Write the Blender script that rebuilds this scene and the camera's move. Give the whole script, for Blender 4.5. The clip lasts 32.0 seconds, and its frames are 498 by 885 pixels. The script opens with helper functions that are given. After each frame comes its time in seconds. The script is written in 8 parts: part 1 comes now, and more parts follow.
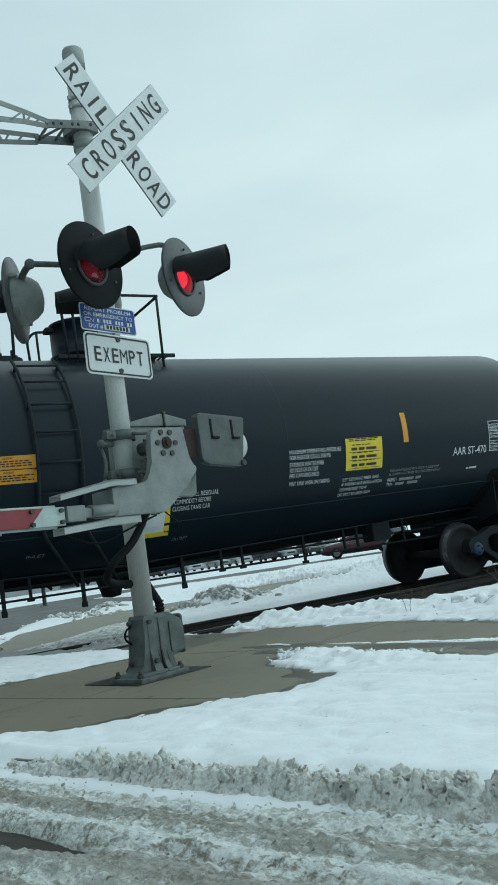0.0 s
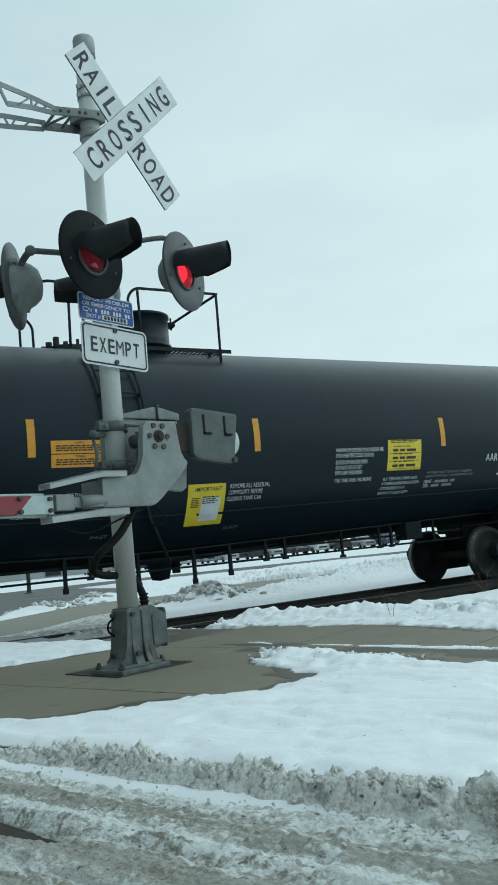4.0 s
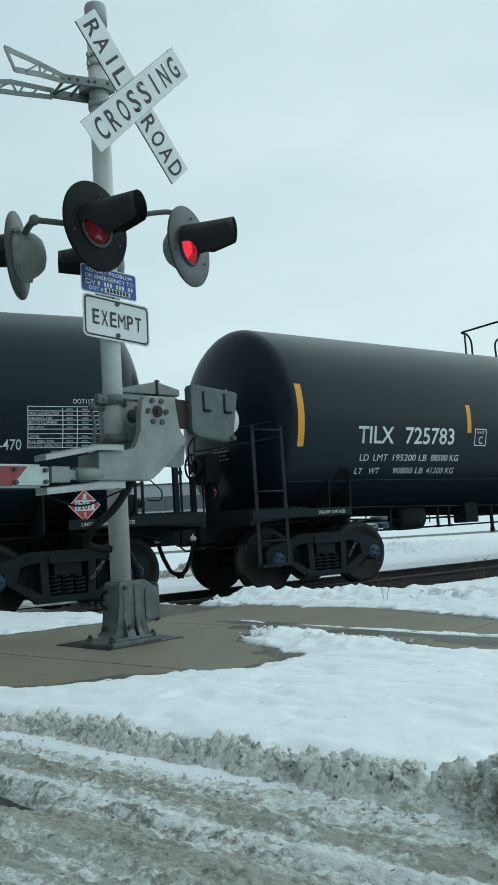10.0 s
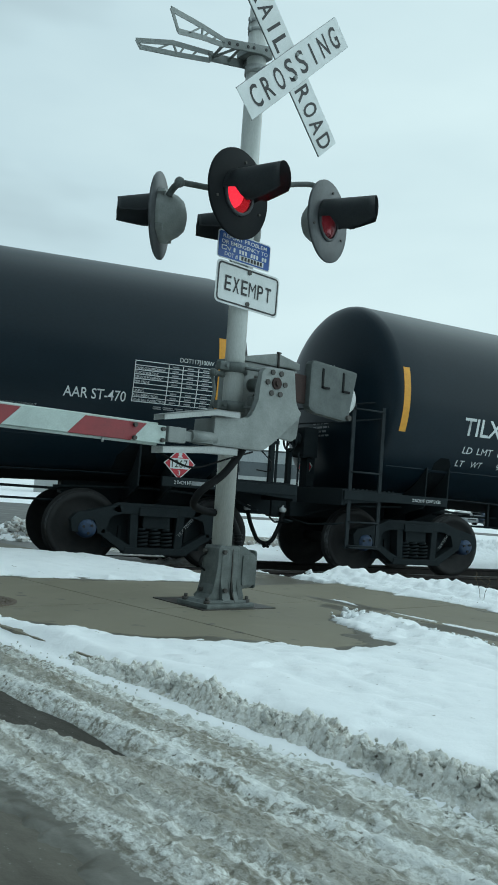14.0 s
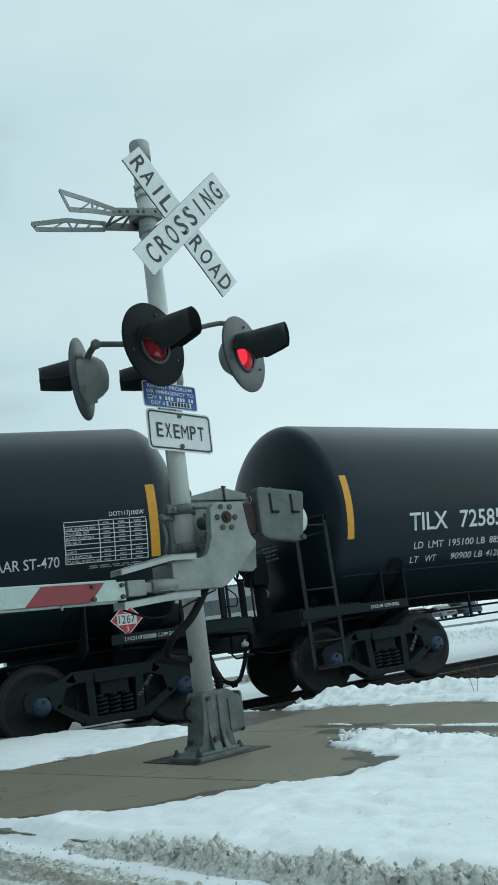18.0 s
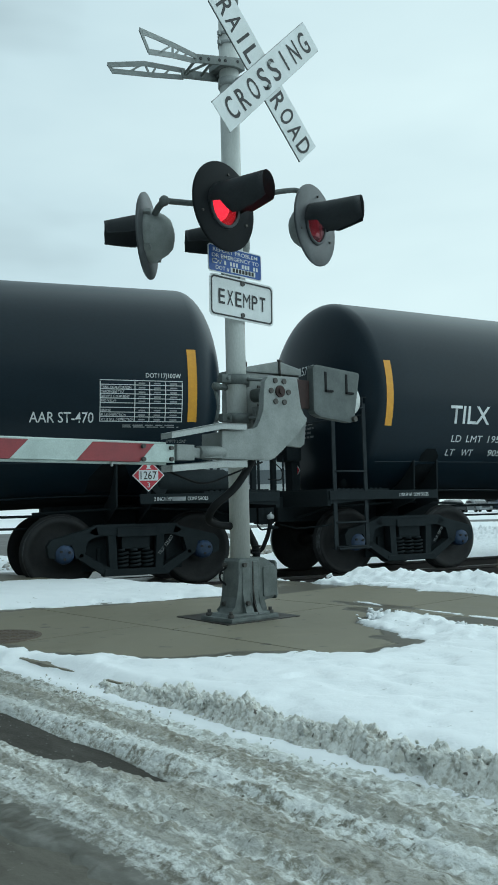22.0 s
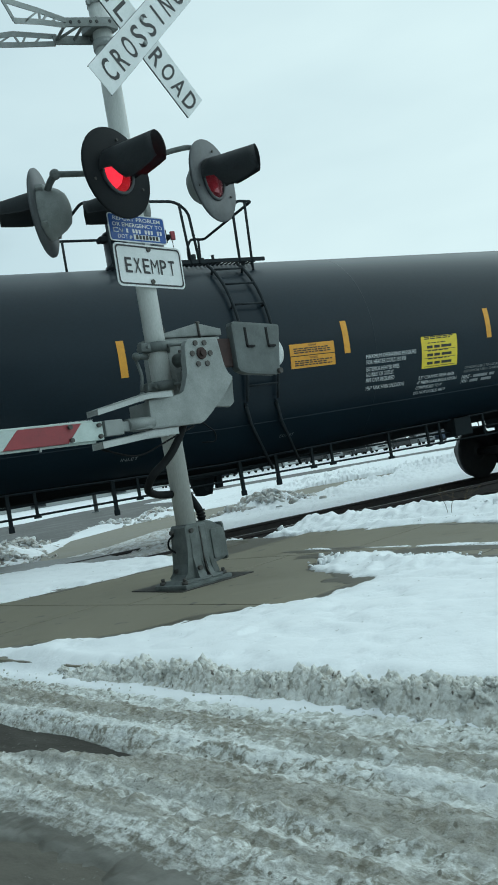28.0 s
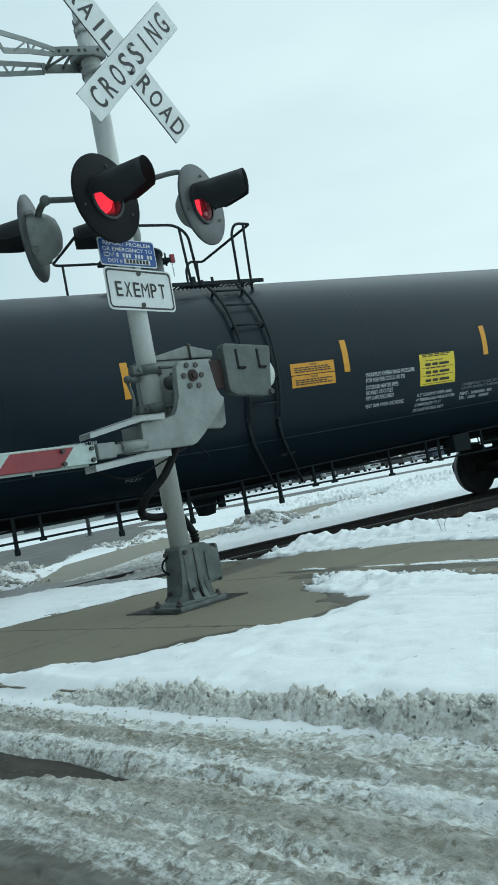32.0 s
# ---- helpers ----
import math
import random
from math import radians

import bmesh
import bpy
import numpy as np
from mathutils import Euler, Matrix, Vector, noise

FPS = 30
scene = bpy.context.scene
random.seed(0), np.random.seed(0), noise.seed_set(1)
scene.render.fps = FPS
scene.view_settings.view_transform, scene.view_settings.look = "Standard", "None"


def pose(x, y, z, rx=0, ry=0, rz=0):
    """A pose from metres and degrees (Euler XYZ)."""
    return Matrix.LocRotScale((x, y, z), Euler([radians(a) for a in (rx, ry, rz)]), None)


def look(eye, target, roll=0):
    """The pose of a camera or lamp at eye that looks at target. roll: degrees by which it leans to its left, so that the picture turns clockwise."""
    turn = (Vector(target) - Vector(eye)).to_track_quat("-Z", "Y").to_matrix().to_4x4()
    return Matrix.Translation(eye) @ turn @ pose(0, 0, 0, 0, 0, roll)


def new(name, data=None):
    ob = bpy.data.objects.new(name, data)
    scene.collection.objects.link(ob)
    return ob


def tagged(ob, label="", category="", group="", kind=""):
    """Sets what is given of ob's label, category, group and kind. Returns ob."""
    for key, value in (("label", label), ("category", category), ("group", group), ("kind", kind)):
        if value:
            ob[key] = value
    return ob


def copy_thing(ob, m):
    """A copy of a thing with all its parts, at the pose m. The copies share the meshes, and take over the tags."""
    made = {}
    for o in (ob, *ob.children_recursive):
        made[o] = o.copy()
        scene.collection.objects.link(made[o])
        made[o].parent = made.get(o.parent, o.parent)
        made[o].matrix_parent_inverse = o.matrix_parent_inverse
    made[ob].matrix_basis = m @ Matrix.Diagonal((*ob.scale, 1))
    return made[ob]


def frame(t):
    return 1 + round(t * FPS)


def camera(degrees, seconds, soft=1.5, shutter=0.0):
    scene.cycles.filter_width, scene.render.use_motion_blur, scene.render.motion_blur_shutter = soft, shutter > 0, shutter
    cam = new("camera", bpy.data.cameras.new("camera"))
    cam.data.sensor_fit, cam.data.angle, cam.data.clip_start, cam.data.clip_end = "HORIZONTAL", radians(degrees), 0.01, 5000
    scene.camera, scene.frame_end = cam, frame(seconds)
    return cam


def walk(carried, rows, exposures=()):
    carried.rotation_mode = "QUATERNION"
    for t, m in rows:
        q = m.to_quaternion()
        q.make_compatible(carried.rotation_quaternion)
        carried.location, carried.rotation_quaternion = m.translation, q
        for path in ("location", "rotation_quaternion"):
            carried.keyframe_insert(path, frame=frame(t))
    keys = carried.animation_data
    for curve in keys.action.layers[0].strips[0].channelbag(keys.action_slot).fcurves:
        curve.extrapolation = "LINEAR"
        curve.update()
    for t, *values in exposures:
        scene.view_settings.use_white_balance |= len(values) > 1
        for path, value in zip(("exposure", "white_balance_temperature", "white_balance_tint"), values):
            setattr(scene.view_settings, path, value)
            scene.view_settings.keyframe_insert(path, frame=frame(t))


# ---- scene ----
cam = camera(33.36, 32.0, soft=1.7)
PATH = [
    (0, (1.302, -5.805, 0.736), (0.960, -0.861, 1.398), -8.42),
    (0.5, (1.302, -5.806, 0.736), (0.955, -0.866, 1.422), -7.00),
    (1, (1.302, -5.809, 0.737), (0.916, -0.885, 1.516), -6.98),
    (1.5, (1.308, -5.817, 0.739), (1.097, -0.930, 1.775), -7.26),
    (2, (1.304, -5.817, 0.739), (1.150, -0.895, 1.607), -3.14),
    (2.5, (1.300, -5.802, 0.736), (1.008, -0.832, 1.199), -1.84),
    (3, (1.300, -5.802, 0.736), (0.922, -0.831, 1.110), -2.82),
    (3.5, (1.302, -5.808, 0.737), (0.938, -0.843, 1.206), -4.19),
    (4, (1.304, -5.809, 0.737), (1.006, -0.859, 1.378), -5.71),
    (4.5, (1.304, -5.809, 0.737), (1.107, -0.861, 1.432), -6.04),
    (6.5, (1.357, -5.793, 0.729), (1.127, -0.846, 1.416), -3.89),
    (7, (1.359, -5.796, 0.729), (1.122, -0.848, 1.410), -4.50),
    (7.5, (1.359, -5.793, 0.729), (1.127, -0.840, 1.370), -4.86),
    (8, (1.359, -5.797, 0.730), (1.129, -0.846, 1.389), -4.71),
    (8.5, (1.360, -5.800, 0.731), (1.200, -0.854, 1.444), -4.61),
    (9, (1.360, -5.801, 0.731), (1.195, -0.853, 1.426), -3.90),
    (9.5, (1.358, -5.789, 0.730), (1.051, -0.835, 1.336), -3.65),
    (10, (1.358, -5.789, 0.730), (1.012, -0.828, 1.251), -3.56),
    (10.5, (1.358, -5.791, 0.730), (1.032, -0.826, 1.225), -3.57),
    (11, (1.358, -5.784, 0.730), (1.207, -0.800, 1.106), -4.62),
    (11.5, (1.359, -5.797, 0.732), (1.305, -0.829, 1.294), -3.05),
    (12, (1.351, -5.854, 0.704), (1.214, -1.006, 1.921), 0.89),
    (12.5, (1.326, -5.843, 0.748), (0.803, -1.021, 1.964), 4.25),
    (13, (1.305, -5.833, 0.772), (0.468, -0.971, 1.585), 5.80),
    (13.5, (1.301, -5.833, 0.769), (0.367, -0.950, 1.306), 5.06),
    (15.5, (1.316, -5.734, 0.753), (0.495, -0.802, 0.777), -3.10),
    (16, (1.338, -5.773, 0.757), (0.659, -0.827, 1.023), -7.30),
    (16.5, (1.343, -5.814, 0.753), (0.754, -0.927, 1.633), -9.79),
    (17, (1.346, -5.803, 0.749), (0.744, -0.972, 1.889), -10.72),
    (17.5, (1.344, -5.816, 0.752), (0.715, -0.992, 1.908), -10.24),
    (18, (1.342, -5.844, 0.760), (0.691, -1.015, 1.882), -7.90),
    (18.5, (1.339, -5.790, 0.768), (0.673, -0.930, 1.733), -6.39),
    (19, (1.331, -5.817, 0.768), (0.642, -0.946, 1.661), -4.27),
    (19.5, (1.332, -5.836, 0.778), (0.645, -0.954, 1.614), -2.33),
    (20, (1.306, -5.818, 0.773), (0.676, -0.900, 1.417), -2.12),
    (20.5, (1.243, -5.839, 0.774), (0.474, -0.921, 1.250), 2.29),
    (21, (1.249, -5.827, 0.771), (0.358, -0.929, 1.232), 4.22),
    (21.5, (1.268, -5.817, 0.776), (0.308, -0.928, 1.197), 0.73),
    (22, (1.287, -5.810, 0.779), (0.276, -0.930, 1.173), -1.41),
    (22.5, (1.296, -5.809, 0.783), (0.358, -0.909, 1.110), -0.91),
    (23, (1.308, -5.769, 0.757), (0.445, -0.852, 1.043), -1.81),
    (23.5, (1.312, -5.782, 0.759), (0.381, -0.880, 1.077), -4.06),
    (24, (1.327, -5.786, 0.754), (0.372, -0.894, 1.140), -6.30),
    (24.5, (1.327, -5.772, 0.768), (0.430, -0.861, 1.052), -8.11),
    (25, (1.338, -5.792, 0.769), (0.402, -0.891, 1.086), -8.91),
    (25.5, (1.341, -5.795, 0.768), (0.346, -0.907, 1.112), -9.17),
    (26, (1.358, -5.814, 0.765), (0.535, -0.897, 1.147), -11.51),
    (26.5, (1.364, -5.772, 0.762), (0.639, -0.832, 1.021), -11.52),
    (28.5, (1.361, -5.785, 0.768), (0.651, -0.838, 0.899), -9.67),
    (29, (1.360, -5.788, 0.767), (0.642, -0.842, 0.914), -9.84),
    (29.5, (1.361, -5.785, 0.770), (0.643, -0.839, 0.913), -10.13),
    (30, (1.359, -5.787, 0.764), (0.673, -0.837, 0.921), -9.71),
    (30.5, (1.359, -5.791, 0.770), (0.710, -0.836, 0.928), -9.31),
    (31, (1.360, -5.786, 0.767), (0.707, -0.831, 0.933), -9.31),
    (31.5, (1.362, -5.794, 0.768), (0.716, -0.841, 0.971), -10.08),
    (32, (1.366, -5.795, 0.767), (0.731, -0.841, 1.015), -10.73),
]
# the phone's own exposure, in stops
EXPOSURE = [(0, -0.05), (1, 0.0), (2, -0.22), (4, -0.04), (8, -0.03), (10, -0.05), (12, -0.09), (13, 0.0), (15.5, 0.04), (16, 0.05), (17, -0.12), (18, 0.0), (20, -0.10), (21.5, 0.12), (22.5, 0.06), (24, 0.0), (25, -0.02), (26, 0.10), (29, 0.02), (32, 0.08)]
walk(cam, [(t, look(eye, target, roll)) for t, eye, target, roll in PATH], EXPOSURE)

# ---- light: overcast winter day ----
world = bpy.data.worlds.new("overcast_sky")
scene.world = world
world.use_nodes = True
nt = world.node_tree
for nd in list(nt.nodes):
    nt.nodes.remove(nd)
w_out = nt.nodes.new("ShaderNodeOutputWorld")
w_bg = nt.nodes.new("ShaderNodeBackground")
w_tc = nt.nodes.new("ShaderNodeTexCoord")
w_map = nt.nodes.new("ShaderNodeMapping")
w_map.inputs["Scale"].default_value = (1.3, 1.3, 4.0)
w_noise = nt.nodes.new("ShaderNodeTexNoise")
w_noise.inputs["Scale"].default_value = 1.6
w_noise.inputs["Detail"].default_value = 4.0
# the cloud is thinner, and brighter, towards the veiled sun in the east and low down
w_dot = nt.nodes.new("ShaderNodeVectorMath")
w_dot.operation = "DOT_PRODUCT"
w_dot.inputs[1].default_value = (0.62, 0.72, -0.30)
w_add = nt.nodes.new("ShaderNodeMath")
w_add.operation = "MULTIPLY_ADD"
w_add.inputs[1].default_value = 0.80
w_half = nt.nodes.new("ShaderNodeMath")
w_half.operation = "MULTIPLY_ADD"
w_half.inputs[1].default_value = 0.75
w_half.inputs[2].default_value = -0.385
w_wide = nt.nodes.new("ShaderNodeMath")
w_wide.operation = "MULTIPLY_ADD"
w_wide.inputs[1].default_value = 1 / 1.4
w_wide.inputs[2].default_value = 0.4 / 1.4
w_ramp = nt.nodes.new("ShaderNodeValToRGB")
w_ramp.color_ramp.elements[0].position = 0.393
w_ramp.color_ramp.elements[0].color = (0.475, 0.63, 0.68, 1)
w_ramp.color_ramp.elements[1].position = 0.893
w_ramp.color_ramp.elements[1].color = (0.685, 0.858, 0.870, 1)
for spot, tone in ((0.286, (0.36, 0.48, 0.525, 1)), (0.0, (0.20, 0.275, 0.305, 1))):
    w_ramp.color_ramp.elements.new(spot).color = tone
w_bg.inputs["Strength"].default_value = 1.13
nt.links.new(w_tc.outputs["Generated"], w_map.inputs["Vector"])
nt.links.new(w_map.outputs["Vector"], w_noise.inputs["Vector"])
nt.links.new(w_tc.outputs["Generated"], w_dot.inputs[0])
nt.links.new(w_dot.outputs["Value"], w_half.inputs[0])
nt.links.new(w_noise.outputs["Fac"], w_add.inputs[0])
nt.links.new(w_half.outputs[0], w_add.inputs[2])
nt.links.new(w_add.outputs[0], w_wide.inputs[0])
nt.links.new(w_wide.outputs[0], w_ramp.inputs["Fac"])
nt.links.new(w_ramp.outputs["Color"], w_bg.inputs["Color"])
nt.links.new(w_bg.outputs["Background"], w_out.inputs["Surface"])

sun_data = bpy.data.lights.new("sun", "SUN")
sun_data.energy = 1.30
sun_data.angle = radians(110)
sun_data.color = (0.76, 0.97, 1.0)
sun = new("sun", sun_data)
sun.matrix_world = look((20, 6, 30), (0, 4, 0))

# ---- building tools ----
IDENT = Matrix.Identity(4)


def place_box(bm, m, size, bevel=0.0, mi=0):
    """A box of that size about the origin of m, with its edges rounded off."""
    made = bmesh.ops.create_cube(bm, size=1.0)["verts"]
    bmesh.ops.scale(bm, vec=size, verts=made)
    if bevel > 0:
        edges = list({e for v in made for e in v.link_edges})
        res = bmesh.ops.bevel(bm, geom=edges, offset=bevel, segments=2, affect="EDGES", profile=0.7)
        made = list({v for f in res["faces"] for v in f.verts} | {v for v in made if v.is_valid})
    for f in {f for v in made for f in v.link_faces}:
        f.material_index = mi
    bmesh.ops.transform(bm, matrix=m, verts=made)


def place_rod(bm, p, q, r, seg=10, r2=None, mi=0, caps=True):
    """A round bar from p to q."""
    p, q = Vector(p), Vector(q)
    d = q - p
    m = Matrix.Translation((p + q) / 2) @ d.to_track_quat("Z", "Y").to_matrix().to_4x4()
    made = bmesh.ops.create_cone(bm, segments=seg, radius1=r, radius2=r if r2 is None else r2, depth=d.length, cap_ends=caps, matrix=m)["verts"]
    for f in {f for v in made for f in v.link_faces}:
        f.material_index = mi
        f.smooth = len(f.verts) == 4


def place_tube(bm, pts, r, seg=8, mi=0, closed=False):
    """A bent pipe along the points."""
    pts = [Vector(p) for p in pts]
    rings, n = [], len(pts)
    side = None
    for i, p in enumerate(pts):
        a = pts[(i - 1) % n] if (i > 0 or closed) else p
        b = pts[(i + 1) % n] if (i < n - 1 or closed) else p
        d = (b - a).normalized()
        if side is None:
            side = d.orthogonal().normalized()
        side = (side - d * side.dot(d)).normalized()
        up = d.cross(side)
        rings.append([bm.verts.new(p + side * (r * math.cos(t)) + up * (r * math.sin(t))) for t in [2 * math.pi * k / seg for k in range(seg)]])
    for i in range(n if closed else n - 1):
        u, v = rings[i], rings[(i + 1) % n]
        for k in range(seg):
            f = bm.faces.new((u[k], u[(k + 1) % seg], v[(k + 1) % seg], v[k]))
            f.smooth, f.material_index = True, mi
    if not closed:
        for ring in (rings[0][::-1], rings[-1]):
            f = bm.faces.new(ring)
            f.material_index = mi


def rounded(pts, radius=0.08, steps=4):
    """The points of a path with its corners rounded."""
    pts = [Vector(p) for p in pts]
    out = [pts[0]]
    for a, b, c in zip(pts, pts[1:], pts[2:]):
        d1, d2 = (a - b), (c - b)
        r = min(radius, d1.length * 0.45, d2.length * 0.45)
        p, q = b + d1.normalized() * r, b + d2.normalized() * r
        for k in range(steps + 1):
            t = k / steps
            out.append(p * (1 - t) ** 2 + b * (2 * t * (1 - t)) + q * t * t)
    out.append(pts[-1])
    return out


def place_lathe(bm, profile, m=IDENT, seg=48, mi=0, smooth=True):
    """Turns a profile of (along, radius) about the x axis of m."""
    rings = []
    for x, r in profile:
        if r < 1e-5:
            rings.append([bm.verts.new(m @ Vector((x, 0, 0)))])
        else:
            rings.append([bm.verts.new(m @ Vector((x, r * math.sin(2 * math.pi * k / seg), r * math.cos(2 * math.pi * k / seg)))) for k in range(seg)])
    for u, v in zip(rings, rings[1:]):
        for k in range(seg):
            j = (k + 1) % seg
            loop = [u[k % len(u)], u[j % len(u)], v[j % len(v)], v[k % len(v)]]
            loop = [w for i, w in enumerate(loop) if w not in loop[:i]]
            if len(loop) >= 3:
                f = bm.faces.new(loop)
                f.smooth, f.material_index = smooth, mi


def place_plate(bm, outline, thick, m=IDENT, mi=0, bevel=0.0):
    """A flat plate with that outline in x and z, its thickness along y."""
    front = [bm.verts.new((x, -thick / 2, z)) for x, z in outline]
    back = [bm.verts.new((x, thick / 2, z)) for x, z in outline]
    faces = [bm.faces.new(front), bm.faces.new(back[::-1])]
    n = len(outline)
    for k in range(n):
        faces.append(bm.faces.new((front[k], back[k], back[(k + 1) % n], front[(k + 1) % n])))
    verts = front + back
    if bevel > 0:
        edges = [e for e in faces[0].edges] + [e for e in faces[1].edges]
        res = bmesh.ops.bevel(bm, geom=edges, offset=bevel, segments=2, affect="EDGES", profile=0.7)
        verts = list({v for f in res["faces"] for v in f.verts} | {v for v in verts if v.is_valid})
    for f in {f for v in verts for f in v.link_faces}:
        f.material_index = mi
    bmesh.ops.transform(bm, matrix=m, verts=verts)


def rounded_rect(w, h, r, steps=4):
    pts = []
    for cx, cz, a0 in ((w / 2 - r, h / 2 - r, 0), (-w / 2 + r, h / 2 - r, 90), (-w / 2 + r, -h / 2 + r, 180), (w / 2 - r, -h / 2 + r, 270)):
        for k in range(steps + 1):
            a = radians(a0 + 90 * k / steps)
            pts.append((cx + r * math.cos(a), cz + r * math.sin(a)))
    return pts


def to_mesh(name, bm, *materials, clean=True):
    if clean:
        bmesh.ops.recalc_face_normals(bm, faces=bm.faces[:])
    me = bpy.data.meshes.new(name)
    bm.to_mesh(me)
    bm.free()
    for m in materials:
        me.materials.append(m)
    return me


def part(name, bm, material, parent=None, label="", m=IDENT):
    """Links a bmesh as one mesh object under a thing or under a part."""
    mats = material if isinstance(material, (list, tuple)) else [material]
    ob = new(name, to_mesh(name, bm, *mats))
    ob.parent = parent
    ob.matrix_local = m
    if label:
        tagged(ob, label)
    return ob


def letters(text, height, width=None, slant=0.0, bold=0.0, gap=1.0):
    """The outlines of a line of text as a flat bmesh in x and z, from the lower left; width: the line's width."""
    cu = bpy.data.curves.new("line", "FONT")
    cu.body, cu.size, cu.resolution_u, cu.offset, cu.space_character = text, 1.0, 3, bold, gap
    ob = bpy.data.objects.new("line", cu)
    scene.collection.objects.link(ob)
    me = bpy.data.meshes.new_from_object(ob)
    bpy.data.objects.remove(ob)
    bm = bmesh.new()
    bm.from_mesh(me)
    bpy.data.meshes.remove(me)
    xs = [v.co.x for v in bm.verts]
    x0, x1 = min(xs), max(xs)
    k = height / 0.69
    kx = width / (x1 - x0) if width else k
    for v in bm.verts:
        v.co = Vector(((v.co.x - x0) * kx + v.co.y * k * slant, 0, v.co.y * k))
    return bm


def merged(bm, other, m=IDENT, mi=0):
    """Adds a bmesh to another and frees it."""
    other.transform(m)
    me = bpy.data.meshes.new("tmp")
    other.to_mesh(me)
    other.free()
    n = len(bm.faces)
    bm.from_mesh(me)
    bpy.data.meshes.remove(me)
    bm.faces.ensure_lookup_table()
    for f in bm.faces[n:]:
        f.material_index = mi


# ---- materials ----
def shaded(name, base, dark=None, scale=6.0, rough=0.6, metal=0.0, grain=60.0, bump=0.1, depth=0.004, spread=(0.35, 0.7), coat=0.0, rough_var=0.1, stretch=(1, 1, 1), vary=0.0, shine=0.5):
    """A worn surface: stains at one scale, grain at a finer one, and fine relief."""
    m = bpy.data.materials.new(name)
    m.use_nodes = True
    n, l = m.node_tree.nodes, m.node_tree.links
    b = n["Principled BSDF"]
    b.inputs["Specular IOR Level"].default_value = shine
    dark = dark or tuple(v * 0.7 for v in base)
    tc = n.new("ShaderNodeTexCoord")
    mp = n.new("ShaderNodeMapping")
    mp.inputs["Scale"].default_value = stretch
    l.new(tc.outputs["Object"], mp.inputs["Vector"])
    big = n.new("ShaderNodeTexNoise")
    big.inputs["Scale"].default_value, big.inputs["Detail"].default_value, big.inputs["Roughness"].default_value = scale, 6.0, 0.6
    fine = n.new("ShaderNodeTexNoise")
    fine.inputs["Scale"].default_value, fine.inputs["Detail"].default_value = grain, 4.0
    for t in (big, fine):
        l.new(mp.outputs["Vector"], t.inputs["Vector"])
    ramp = n.new("ShaderNodeValToRGB")
    ramp.color_ramp.elements[0].position, ramp.color_ramp.elements[1].position = spread
    ramp.color_ramp.elements[0].color, ramp.color_ramp.elements[1].color = (*dark, 1), (*base, 1)
    l.new(big.outputs["Fac"], ramp.inputs["Fac"])
    mix = n.new("ShaderNodeMix")
    mix.data_type, mix.blend_type = "RGBA", "OVERLAY"
    mix.inputs["Factor"].default_value = 0.35
    l.new(ramp.outputs["Color"], mix.inputs["A"])
    l.new(fine.outputs["Color"], mix.inputs["B"])
    grey = n.new("ShaderNodeRGBToBW")
    l.new(fine.outputs["Color"], grey.inputs["Color"])
    l.new(grey.outputs["Val"], mix.inputs["B"])
    out = mix.outputs["Result"]
    if vary:
        info = n.new("ShaderNodeObjectInfo")
        hsv = n.new("ShaderNodeHueSaturation")
        rng = n.new("ShaderNodeMapRange")
        rng.inputs["To Min"].default_value, rng.inputs["To Max"].default_value = 1 - vary, 1 + vary
        l.new(info.outputs["Random"], rng.inputs["Value"])
        l.new(rng.outputs["Result"], hsv.inputs["Value"])
        l.new(out, hsv.inputs["Color"])
        out = hsv.outputs["Color"]
    l.new(out, b.inputs["Base Color"])
    rr = n.new("ShaderNodeMapRange")
    rr.inputs["To Min"].default_value, rr.inputs["To Max"].default_value = max(0.05, rough - rough_var), min(1.0, rough + rough_var)
    l.new(big.outputs["Fac"], rr.inputs["Value"])
    l.new(rr.outputs["Result"], b.inputs["Roughness"])
    b.inputs["Metallic"].default_value = metal
    b.inputs["Coat Weight"].default_value = coat
    b.inputs["Coat Roughness"].default_value = 0.15
    if bump:
        bp = n.new("ShaderNodeBump")
        bp.inputs["Strength"].default_value, bp.inputs["Distance"].default_value = bump, depth
        l.new(fine.outputs["Fac"], bp.inputs["Height"])
        l.new(bp.outputs["Normal"], b.inputs["Normal"])
    return m


def glowing(name, color, strength, base=(0.5, 0.02, 0.02)):
    m = bpy.data.materials.new(name)
    m.use_nodes = True
    b = m.node_tree.nodes["Principled BSDF"]
    b.inputs["Base Color"].default_value = (*base, 1)
    b.inputs["Emission Color"].default_value, b.inputs["Emission Strength"].default_value = (*color, 1), strength
    return m


